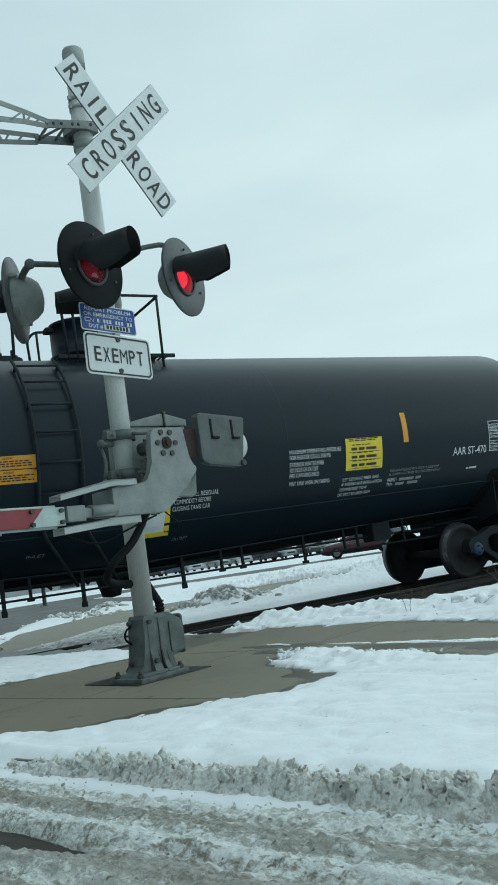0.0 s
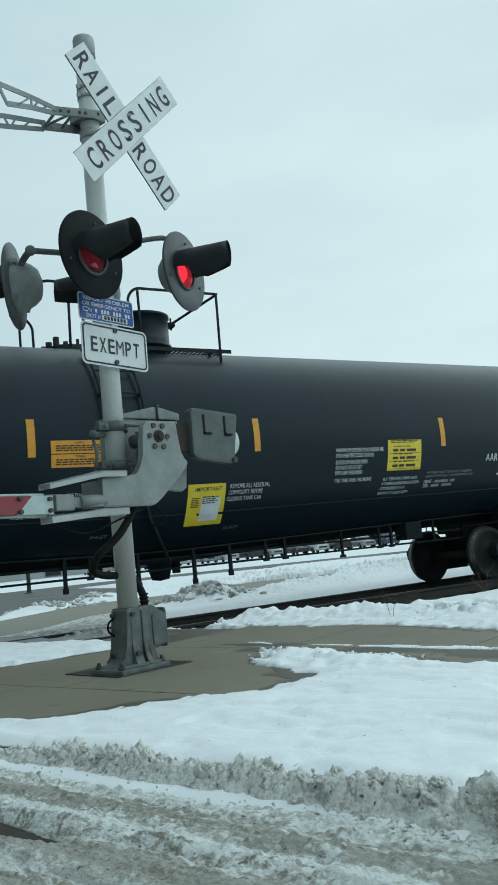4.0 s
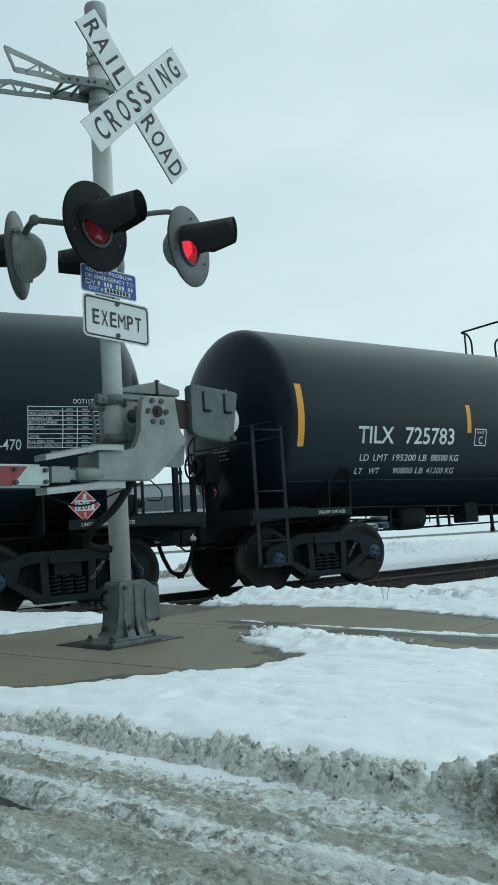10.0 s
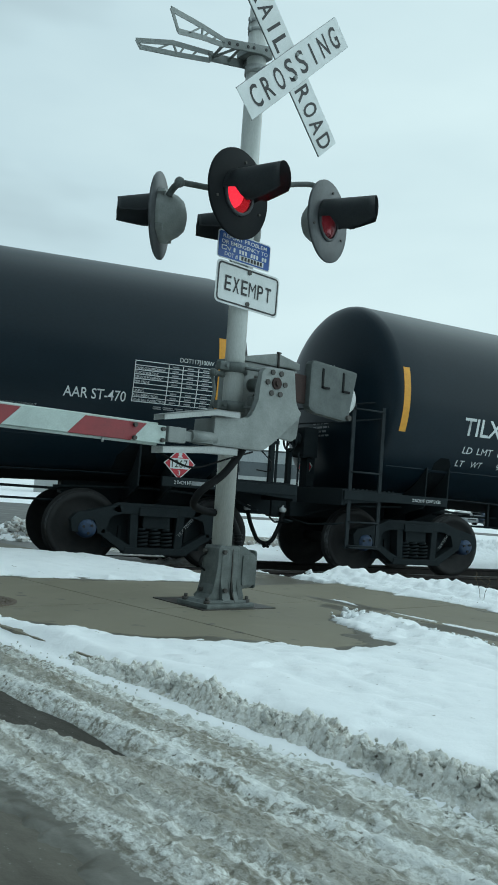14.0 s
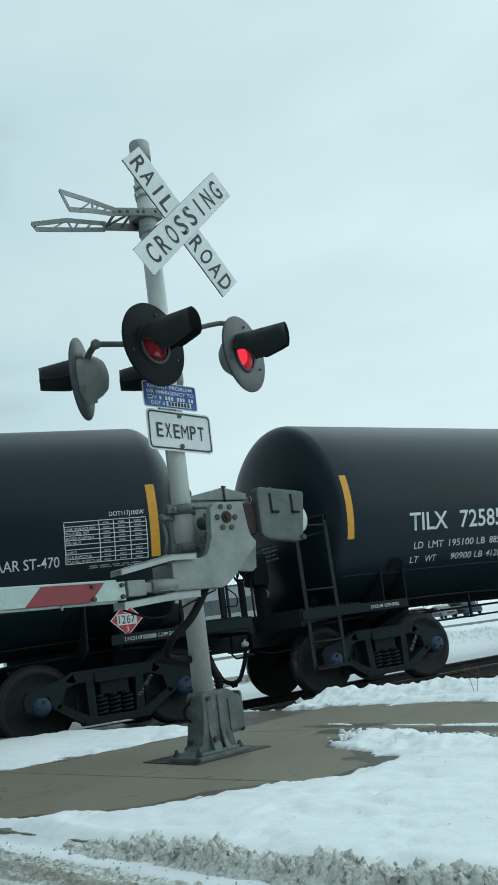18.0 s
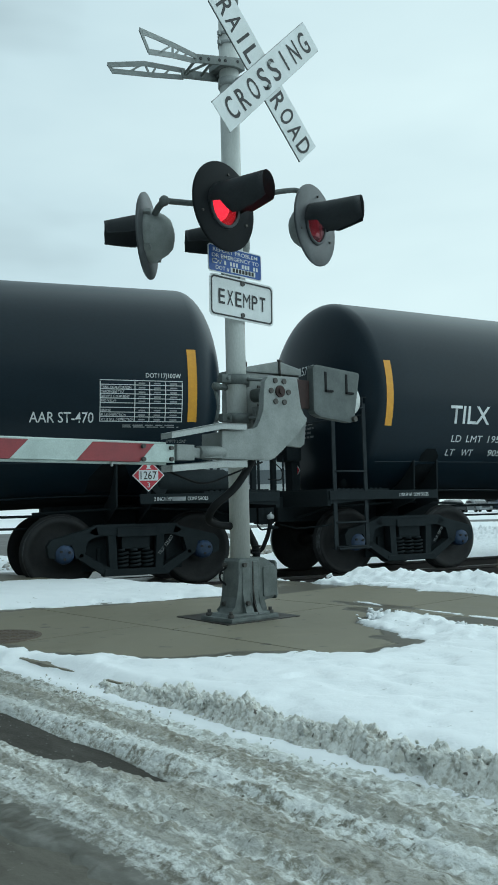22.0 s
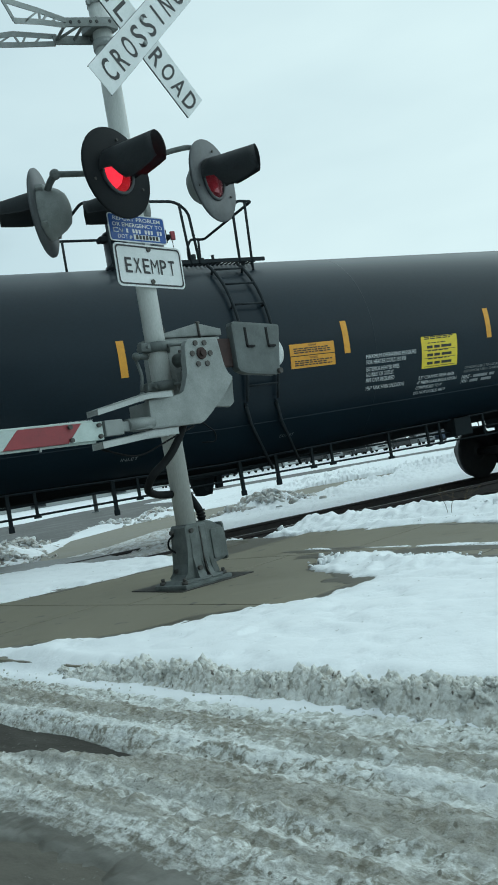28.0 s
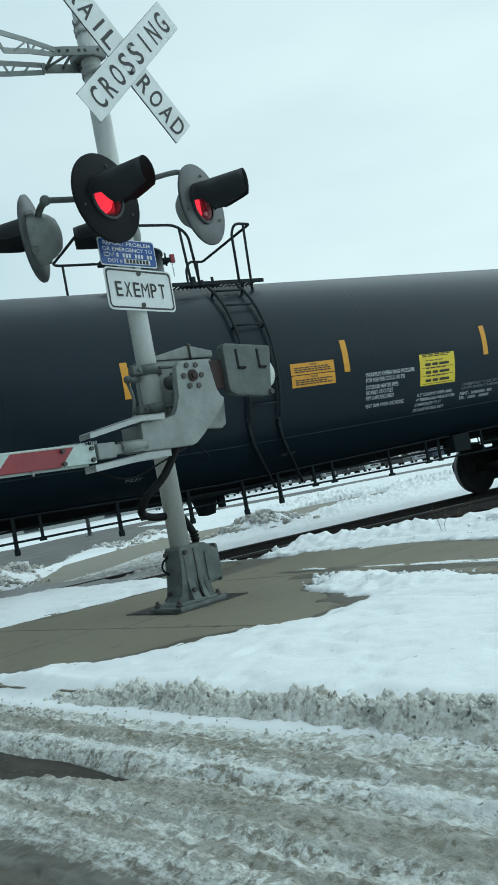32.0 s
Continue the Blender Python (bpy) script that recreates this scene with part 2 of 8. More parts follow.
def clear(name, color, rough=0.03, see=0.85):
    """Thin glass: mostly see-through, with a gloss that grows at grazing angles."""
    m = bpy.data.materials.new(name)
    m.use_nodes = True
    n, l = m.node_tree.nodes, m.node_tree.links
    for nd in list(n):
        n.remove(nd)
    out, mix = n.new("ShaderNodeOutputMaterial"), n.new("ShaderNodeMixShader")
    tr, gl, fr = n.new("ShaderNodeBsdfTransparent"), n.new("ShaderNodeBsdfPrincipled"), n.new("ShaderNodeFresnel")
    tr.inputs["Color"].default_value = (*[c * see for c in color], 1)
    gl.inputs["Base Color"].default_value, gl.inputs["Roughness"].default_value = (*color, 1), rough
    fr.inputs["IOR"].default_value = 1.5
    l.new(fr.outputs["Fac"], mix.inputs["Fac"])
    l.new(tr.outputs["BSDF"], mix.inputs[1])
    l.new(gl.outputs["BSDF"], mix.inputs[2])
    l.new(mix.outputs["Shader"], out.inputs["Surface"])
    return m


GALV = shaded("galvanised_steel", (0.42, 0.445, 0.435), (0.31, 0.33, 0.325), 4.0, 0.55, 0.35, 90, 0.12, 0.002)
CAST = shaded("cast_aluminium", (0.275, 0.298, 0.288), (0.185, 0.203, 0.197), 6.0, 0.6, 0.25, 120, 0.15, 0.002)
CAST_DARK = shaded("weathered_cast_housing", (0.16, 0.18, 0.175), (0.085, 0.10, 0.095), 10.0, 0.62, 0.15, 110, 0.2, 0.002)
WEIGHTIRON = shaded("grey_cast_weight", (0.105, 0.122, 0.120), (0.065, 0.078, 0.076), 8.0, 0.6, 0.15, 110, 0.2, 0.002)
POLE_GREY = shaded("painted_pole", (0.60, 0.625, 0.60), (0.47, 0.49, 0.47), 2.0, 0.5, 0.1, 70, 0.08, 0.002, stretch=(3, 3, 0.5))
BOLT = shaded("dark_bolts", (0.10, 0.10, 0.095), (0.05, 0.045, 0.04), 30, 0.6, 0.5, 200, 0.1, 0.001)
RUST = shaded("rusted_plate", (0.055, 0.03, 0.027), (0.035, 0.022, 0.02), 20, 0.8, 0.2, 150, 0.2, 0.002)
# one black paint twice: lightened for the lit hoods, darkened for the shaded disc
BLACKPAINT_LIT = shaded("lit_black_signal_paint", (0.050, 0.058, 0.063), (0.036, 0.043, 0.047), 6, 0.5, 0.0, 90, 0.05, 0.001, shine=0.42)
BLACKPAINT_SHADED = shaded("shaded_black_signal_paint", (0.011, 0.013, 0.015), (0.007, 0.009, 0.010), 5, 0.6, 0.0, 90, 0.05, 0.001, shine=0.12)
GREYDISC = shaded("worn_disc_paint", (0.085, 0.095, 0.10), (0.035, 0.04, 0.043), 4.5, 0.45, 0.1, 90, 0.06, 0.001)
SIGNWHITE = shaded("sign_white", (0.72, 0.75, 0.75), (0.60, 0.63, 0.62), 5, 0.45, 0.0, 130, 0.03, 0.001)
SIGNBLACK = shaded("sign_black", (0.02, 0.02, 0.022), None, 9, 0.5, 0.0, 100, 0.02, 0.001)
SIGNBLUE = shaded("sign_blue", (0.02, 0.09, 0.34), (0.018, 0.075, 0.27), 8, 0.4, 0.0, 130, 0.03, 0.001)
SIGNEDGE = shaded("sign_back_alloy", (0.20, 0.22, 0.22), (0.12, 0.13, 0.13), 10, 0.5, 0.5, 100, 0.05, 0.001)
GATEWHITE = shaded("gate_white_sheeting", (0.47, 0.56, 0.53), (0.36, 0.43, 0.41), 6, 0.45, 0.0, 150, 0.04, 0.001)
GATERED = shaded("gate_red_sheeting", (0.28, 0.028, 0.035), (0.20, 0.022, 0.028), 6, 0.45, 0.0, 150, 0.04, 0.001)
RUBBER = shaded("black_rubber", (0.012, 0.013, 0.014), None, 12, 0.7, 0.0, 100, 0.1, 0.002, shine=0.15)
LENS = clear("red_lens_glass", (0.90, 0.30, 0.36), 0.15, 0.95)
LENSBACK = shaded("red_reflector", (0.50, 0.11, 0.14), (0.40, 0.08, 0.10), 20, 0.35, 0.0, 150, 0.3, 0.003)
BULB = glowing("lit_red_lamp", (1.0, 0.11, 0.17), 1.15)
CLEARLENS = shaded("pale_end_lens", (0.55, 0.58, 0.57), None, 10, 0.35, 0.0, 120, 0.05, 0.001)

TANKPAINT = shaded("black_tank_paint", (0.0070, 0.0170, 0.0250), (0.0050, 0.0128, 0.0190), 0.7, 0.34, 0.0, 38, 0.02, 0.002, coat=0.0, rough_var=0.07, shine=0.21, stretch=(0.6, 1, 1))
FRAMEPAINT = shaded("sooty_underframe", (0.0195, 0.0255, 0.0280), (0.0150, 0.0200, 0.0225), 5, 0.85, 0.0, 60, 0.15, 0.003, shine=0.12)
# near-black whose colour holds the shade under the tank and over the trucks
SHADEBLACK = shaded("matt_shade_black", (0.0120, 0.0150, 0.0165), None, 6, 0.95, 0.0, 60, 0.1, 0.002, shine=0.05)
RAILPAINT = shaded("black_pipe_paint", (0.0280, 0.0350, 0.0390), None, 8, 0.75, 0.0, 60, 0.05, 0.001, shine=0.12)
TRUCKCAST = shaded("dusty_cast_steel", (0.0240, 0.0305, 0.0330), (0.0180, 0.0235, 0.0260), 7, 0.85, 0.0, 70, 0.25, 0.003, shine=0.12)
WHEEL = shaded("rusty_wheel_steel", (0.0400, 0.0390, 0.0385), (0.0270, 0.0280, 0.0290), 9, 0.7, 0.1, 80, 0.15, 0.002, shine=0.2)
TREAD = shaded("polished_tread", (0.13, 0.135, 0.14), (0.05, 0.05, 0.05), 14, 0.35, 0.8, 60, 0.05, 0.001)
BLUECAP = shaded("blue_bearing_cap", (0.018, 0.050, 0.115), (0.013, 0.030, 0.060), 18, 0.55, 0.0, 90, 0.1, 0.001)
REFLECT = shaded("amber_reflective_tape", (0.72, 0.33, 0.02), (0.62, 0.27, 0.018), 12, 0.45, 0.0, 140, 0.03, 0.001)
YELLOW = shaded("yellow_placard", (0.78, 0.60, 0.03), (0.68, 0.50, 0.03), 8, 0.45, 0.0, 140, 0.03, 0.001)
STENCIL = shaded("white_stencil_paint", (0.72, 0.75, 0.76), (0.55, 0.58, 0.58), 5, 0.55, 0.0, 60, 0.02, 0.001)
DIMSTENCIL = shaded("worn_stencil_paint", (0.30, 0.32, 0.325), (0.16, 0.175, 0.18), 9, 0.6, 0.0, 60, 0.02, 0.001)
INK = shaded("dark_print", (0.03, 0.025, 0.02), None, 9, 0.5, 0.0, 90, 0.02, 0.001)
PLACRED = shaded("red_placard", (0.55, 0.035, 0.05), (0.45, 0.03, 0.045), 8, 0.45, 0.0, 140, 0.03, 0.001)
REDPLASTIC = shaded("red_seal_plastic", (0.35, 0.03, 0.04), None, 9, 0.4, 0.0, 90, 0.02, 0.001)


# ---- the track: a wide arc, and where the cars are on it ----
TX, TY, TH, KAP = -0.7435, 6.4339, 0.6124, 0.0085
SPEED, S_FIFTH, BOGIE, RAIL_Z = 4.6655, -0.2590, 7.2, -0.18
# the five leading cars are a little shorter than those behind
CAR_AT = (-72.92, -54.69, -36.46, -18.23, 0.0, 18.63, 37.18, 55.73, 74.28)
LAG_T = (0, 1, 2, 2.5, 3, 3.5, 4, 6.5, 7, 7.5, 8, 9, 10, 10.5, 11, 11.5, 12, 13, 14.5, 16, 17, 18, 19, 19.5, 20, 20.5, 21, 22, 23, 24, 24.5, 25, 25.5, 26, 29, 30.5, 31, 31.5, 32)
LAG_S = (-2.917, -2.408, -2.064, -1.908, -1.653, -1.504, -1.485, -0.907, -0.820, -0.759, -0.556, -0.597, -0.387, -0.178, -0.233, -0.270, -0.214, -0.148, -0.095, -0.035, -0.014, 0.064, 0.095, -0.025, -0.002, -0.107, -0.180, -0.002, -0.014, -0.116, -0.107, -0.188, -0.164, -0.086, -0.097, 0.159, 0.260, 0.288, 0.177)


def on_track(s, side=0.0):
    a = TH + KAP * s
    x, y = TX + (math.sin(a) - math.sin(TH)) / KAP, TY - (math.cos(a) - math.cos(TH)) / KAP
    return Vector((x - side * math.sin(a), y + side * math.cos(a), RAIL_Z))


def rolled(k, t):
    """How far along the track the middle of car k is."""
    return S_FIFTH + CAR_AT[k] - SPEED * (t - 16.0) + float(np.interp(t, LAG_T, LAG_S))


def car_pose(k, t):
    s = rolled(k, t)
    a, b = on_track(s - BOGIE), on_track(s + BOGIE)
    c, d = (a + b) / 2, b - a
    return pose(c.x, c.y, RAIL_Z, 0, 0, math.degrees(math.atan2(d.y, d.x)))


# ---- snow, slush, concrete and asphalt ----
def soiled(name, cols, scales, spread=(0.35, 0.65), rough=(0.5, 0.9), bump=0.4, depth=0.01, stretch=(1, 1, 1), fleck=None, bands=(), relief=0.35):
    """Ground matter: two colours mixed by broad stains, a third by finer ones, with coarse and fine relief."""
    m = bpy.data.materials.new(name)
    m.use_nodes = True
    n, l = m.node_tree.nodes, m.node_tree.links
    b = n["Principled BSDF"]
    tc, mp = n.new("ShaderNodeTexCoord"), n.new("ShaderNodeMapping")
    mp.inputs["Scale"].default_value = stretch
    l.new(tc.outputs["Object"], mp.inputs["Vector"])
    tex = []
    for s in scales:
        t = n.new("ShaderNodeTexNoise")
        t.inputs["Scale"].default_value, t.inputs["Detail"].default_value, t.inputs["Roughness"].default_value = s, 7.0, 0.62
        l.new(mp.outputs["Vector"] if len(tex) < 2 else tc.outputs["Object"], t.inputs["Vector"])
        tex.append(t)
    out = None
    for k, col in enumerate(cols[1:]):
        r = n.new("ShaderNodeMapRange")
        r.interpolation_type = "SMOOTHSTEP"
        r.inputs["From Min"].default_value, r.inputs["From Max"].default_value = spread
        l.new(tex[k].outputs["Fac"], r.inputs["Value"])
        mix = n.new("ShaderNodeMix")
        mix.data_type = "RGBA"
        l.new(r.outputs["Result"], mix.inputs["Factor"])
        if out is None:
            mix.inputs["A"].default_value = (*cols[0], 1)
        else:
            l.new(out, mix.inputs["A"])
        mix.inputs["B"].default_value = (*col, 1)
        out = mix.outputs["Result"]
    for centre, width, col, *axis in bands:
        # a stain or tone that runs along the road, with a ragged edge
        sep = n.new("ShaderNodeSeparateXYZ")
        l.new(tc.outputs["Object"], sep.inputs["Vector"])
        ad = n.new("ShaderNodeMath")
        ad.operation = "MULTIPLY_ADD"
        l.new(tex[1].outputs["Fac"], ad.inputs[0])
        ad.inputs[1].default_value = 0.30
        l.new(sep.outputs[axis[0] if axis else "Y"], ad.inputs[2])
        df = n.new("ShaderNodeMath")
        df.operation = "SUBTRACT"
        l.new(ad.outputs[0], df.inputs[0])
        df.inputs[1].default_value = centre + 0.15
        ab = n.new("ShaderNodeMath")
        ab.operation = "ABSOLUTE"
        l.new(df.outputs[0], ab.inputs[0])
        r = n.new("ShaderNodeMapRange")
        r.interpolation_type = "SMOOTHSTEP"
        r.inputs["From Min"].default_value, r.inputs["From Max"].default_value = width, width * 0.3
        r.inputs["To Max"].default_value = 0.66
        l.new(ab.outputs[0], r.inputs["Value"])
        mix = n.new("ShaderNodeMix")
        mix.data_type = "RGBA"
        l.new(r.outputs["Result"], mix.inputs["Factor"])
        l.new(out, mix.inputs["A"])
        mix.inputs["B"].default_value = (*col, 1)
        out = mix.outputs["Result"]
    if fleck:
        v = n.new("ShaderNodeTexNoise")
        v.inputs["Scale"].default_value, v.inputs["Detail"].default_value = fleck[1], 3.0
        l.new(tc.outputs["Object"], v.inputs["Vector"])
        r = n.new("ShaderNodeMapRange")
        r.inputs["From Min"].default_value, r.inputs["From Max"].default_value = fleck[2], fleck[2] + 0.06
        l.new(v.outputs["Fac"], r.inputs["Value"])
        mix = n.new("ShaderNodeMix")
        mix.data_type = "RGBA"
        l.new(r.outputs["Result"], mix.inputs["Factor"])
        l.new(out, mix.inputs["A"])
        mix.inputs["B"].default_value = (*fleck[0], 1)
        out = mix.outputs["Result"]
    l.new(out, b.inputs["Base Color"])
    rr = n.new("ShaderNodeMapRange")
    rr.inputs["To Min"].default_value, rr.inputs["To Max"].default_value = rough
    l.new(tex[0].outputs["Fac"], rr.inputs["Value"])
    l.new(rr.outputs["Result"], b.inputs["Roughness"])
    last = None
    for t, d in ((tex[0], depth), (tex[1], depth * 0.6), (tex[-1], depth * relief)):
        bp = n.new("ShaderNodeBump")
        bp.inputs["Strength"].default_value, bp.inputs["Distance"].default_value = bump, d
        l.new(t.outputs["Fac"], bp.inputs["Height"])
        if last:
            l.new(last.outputs["Normal"], bp.inputs["Normal"])
        last = bp
    l.new(last.outputs["Normal"], b.inputs["Normal"])
    return m


SNOW = soiled("settled_snow", ((0.85, 0.865, 0.88), (0.91, 0.92, 0.93), (0.875, 0.89, 0.905)), (1.3, 11.0, 55.0), bump=0.5, depth=0.018, rough=(0.6, 0.9), relief=0.22, fleck=((0.34, 0.33, 0.30), 22.0, 0.70))
BERMSNOW = soiled("dirty_plowed_snow", ((0.40, 0.375, 0.315), (0.53, 0.515, 0.46), (0.65, 0.645, 0.60), (0.76, 0.765, 0.73)), (7.0, 23.0, 60.0), (0.42, 0.60), bump=0.9, relief=0.9, depth=0.008, rough=(0.3, 0.75), fleck=((0.12, 0.10, 0.08), 40.0, 0.66))
SLUSH = soiled("road_slush", ((0.285, 0.270, 0.218), (0.480, 0.476, 0.425), (0.66, 0.67, 0.635), (0.80, 0.815, 0.79)), (1.6, 17.0, 48.0), (0.42, 0.60), relief=0.8, bump=1.0, depth=0.014, rough=(0.45, 0.85), stretch=(0.45, 1.7, 1), fleck=((0.16, 0.15, 0.12), 40.0, 0.645),
               bands=((-2.09, 0.10, (0.165, 0.145, 0.100)), (-2.22, 0.05, (0.68, 0.70, 0.69)), (-2.62, 0.07, (0.15, 0.132, 0.092)), (-2.42, 0.16, (0.15, 0.130, 0.090)), (-2.82, 0.15, (0.115, 0.103, 0.078)), (-1.2, 3.0, (0.17, 0.155, 0.115), "X")))
WETROAD = soiled("wet_slushy_road", ((0.050, 0.047, 0.042), (0.085, 0.081, 0.073), (0.17, 0.17, 0.16)), (0.5, 2.5, 12.0), (0.4, 0.75), bump=0.4, depth=0.01, rough=(0.5, 0.8), stretch=(0.25, 1.2, 1))
# the band is the rut's wet floor, with the rut's own shade painted in
ASPHALT = soiled("wet_asphalt", ((0.105, 0.096, 0.078), (0.150, 0.140, 0.118), (0.075, 0.068, 0.055)), (1.5, 9.0, 60.0), bump=0.7, depth=0.010, rough=(0.85, 1.0), stretch=(0.5, 1.4, 1), fleck=((0.24, 0.24, 0.22), 60.0, 0.68), bands=((-2.42, 0.34, (0.016, 0.013, 0.010)),))
CONCRETE = soiled("damp_concrete", ((0.170, 0.149, 0.104), (0.228, 0.203, 0.147), (0.199, 0.176, 0.127)), (0.9, 4.0, 80.0), bump=0.25, depth=0.004, rough=(0.4, 0.75), fleck=((0.12, 0.105, 0.085), 6.0, 0.64))
WETCONC = soiled("wet_dark_concrete", ((0.022, 0.019, 0.015), (0.036, 0.031, 0.025), (0.028, 0.024, 0.020)), (3.0, 9.0, 90.0), bump=0.2, depth=0.003, rough=(0.25, 0.5))
BALLAST = soiled("dark_ballast", ((0.035, 0.034, 0.033), (0.075, 0.072, 0.068), (0.05, 0.048, 0.045)), (9.0, 30.0, 60.0), bump=0.9, depth=0.03, rough=(0.7, 0.95))
TIMBER = soiled("tarred_timber", ((0.03, 0.026, 0.022), (0.06, 0.052, 0.045), (0.045, 0.04, 0.035)), (4.0, 20.0, 60.0), bump=0.5, depth=0.006, rough=(0.6, 0.9), stretch=(1, 0.2, 1))
RAILSTEEL = shaded("rusty_rail", (0.045, 0.036, 0.032), (0.025, 0.021, 0.02), 12, 0.7, 0.2, 80, 0.2, 0.002)
RAILHEAD = shaded("polished_railhead", (0.10, 0.10, 0.10), (0.05, 0.045, 0.04), 8, 0.5, 0.6, 90, 0.05, 0.001)
WETCROSS = soiled("wet_crossing_asphalt", ((0.035, 0.032, 0.026), (0.085, 0.078, 0.062), (0.055, 0.050, 0.041)), (0.9, 5.0, 60.0), (0.40, 0.62), bump=0.5, depth=0.008, rough=(0.2, 0.6), stretch=(0.5, 2.0, 1))
IRON = shaded("rusty_cast_iron", (0.150, 0.115, 0.085), (0.095, 0.072, 0.055), 9, 0.6, 0.2, 90, 0.2, 0.002)
ROAD_TURN = -36.4
ALONG = Vector((math.cos(radians(ROAD_TURN)), math.sin(radians(ROAD_TURN))))
ACROSS = Vector((-math.sin(radians(ROAD_TURN)), math.cos(radians(ROAD_TURN))))

# bare paving, in metres along and across the road
BARE = [(-2.2, -1.75), (-1.0, -1.74), (0.13, -1.68), (0.5, -1.5), (0.86, -1.32), (1.1, -0.88), (1.52, -0.61), (1.56, -0.04), (1.2, 0.2), (0.79, 0.37), (0.60, 0.62), (0.68, 0.82),
        (1.1, 0.78), (1.5, 0.68), (2.0, 0.52), (2.5, 0.38), (3.2, 0.28), (14, 0.2), (14, 1.4), (4, 1.5), (2.4, 1.62), (1.9, 1.78), (1.1, 2.12), (0.5, 2.24), (-0.2, 2.28), (-1, 2.42), (-1.7, 2.3),
        (-1.75, 1.30), (-1.3, 1.10), (-1.5, 0.2), (-1.85, -0.65)]
TONGUES = ([(-0.12, 1.27), (0.15, 1.20), (0.42, 1.12), (0.40, 1.17), (0.1, 1.30)], [(0.52, 1.19), (1.04, 1.07), (1.8, 0.93), (2.4, 0.88), (2.5, 0.98), (1.8, 1.06), (1.04, 1.17)], [(0.36, 0.92), (0.44, 0.86), (0.50, 0.90), (0.42, 0.95)])
CROSSING = [(-0.4, 2.6), (-1.2, 4.3), (-2.3, 5.5), (-3.0, 6.6), (-4.5, 7.15), (-7.0, 7.0), (-13, 7.6), (-16, 5.2), (-9, 4.7), (-4.1, 4.1), (-2.6, 3.7), (-1.65, 2.85), (-0.7, 2.35)]
FARPATH = [(-4.6, 7.2), (-3.0, 6.2), (-2.5, 7.7), (-2.6, 9.8), (-2.5, 11.1), (-1.5, 13.0), (0.5, 15.4), (1.9, 17.8), (2.6, 20.5), (-0.6, 20.0), (-2.4, 16.9), (-4.4, 16.0), (-4.9, 15.1), (-5.5, 12.0), (-4.9, 9.5)]
SIDEROAD = [(-6.9, 11.6), (-6.2, 12.6), (-6.5, 15.2), (-5.3, 17.4), (-5.0, 20.5), (-6, 27), (-10, 34), (-17.4, 35.6), (-20.3, 34.2), (-45, 36), (-45, 12), (-14, 10.4)]
FARROAD = [(-17.2, 35.4), (-16.3, 40.5), (-11.5, 44.4), (3.5, 47.5), (40, 50), (600, 60), (600, 36), (40, 38), (3.5, 40.5), (-6, 37), (-10, 33.8)]


def inside_by(poly, x, y):
    """How far points lie inside a polygon (negative: outside), for arrays."""
    best = np.full(x.shape, 1e9)
    odd = np.zeros(x.shape, bool)
    n = len(poly)
    for i in range(n):
        (x0, y0), (x1, y1) = poly[i], poly[(i + 1) % n]
        dx, dy = x1 - x0, y1 - y0
        t = np.clip(((x - x0) * dx + (y - y0) * dy) / (dx * dx + dy * dy), 0, 1)
        best = np.minimum(best, np.hypot(x - x0 - t * dx, y - y0 - t * dy))
        cut = ((y0 > y) != (y1 > y)) & (x < (x1 - x0) * (y - y0) / ((y1 - y0) or 1e-9) + x0)
        odd ^= cut
    return np.where(odd, best, -best)


def fbm(pts, scale, octaves=3):
    return np.array([noise.fractal(Vector(p) * scale, 1.0, 2.0, octaves) for p in pts])


def grid_mesh(name, xs, ys, zs, material, smooth=True):
    """A sheet over a grid of lines; zs: heights, rows by y."""
    nx, ny = len(xs), len(ys)
    X, Y = np.meshgrid(xs, ys)
    co = np.stack([X.ravel(), Y.ravel(), zs.ravel()], -1)
    i = np.arange(nx * ny).reshape(ny, nx)
    f = np.stack([i[:-1, :-1].ravel(), i[:-1, 1:].ravel(), i[1:, 1:].ravel(), i[1:, :-1].ravel()], -1)
    me = bpy.data.meshes.new(name)
    me.vertices.add(len(co))
    me.vertices.foreach_set("co", co.ravel())
    me.loops.add(f.size)
    me.loops.foreach_set("vertex_index", f.ravel())
    me.polygons.add(len(f))
    me.polygons.foreach_set("loop_start", np.arange(0, f.size, 4))
    me.update(calc_edges=True)
    me.polygons.foreach_set("use_smooth", np.full(len(f), smooth))
    me.materials.append(material)
    return new(name, me)


def track_offset(x, y):
    """The distance from the track's centre line: less than nothing on the near side."""
    cx, cy = TX - math.sin(TH) / KAP, TY + math.cos(TH) / KAP
    return 1 / KAP - np.hypot(x - cx, y - cy)


def lines(*spans):
    out = []
    for a, b, step in spans:
        out += list(np.arange(a, b, step))
    return np.array(out + [spans[-1][1]])


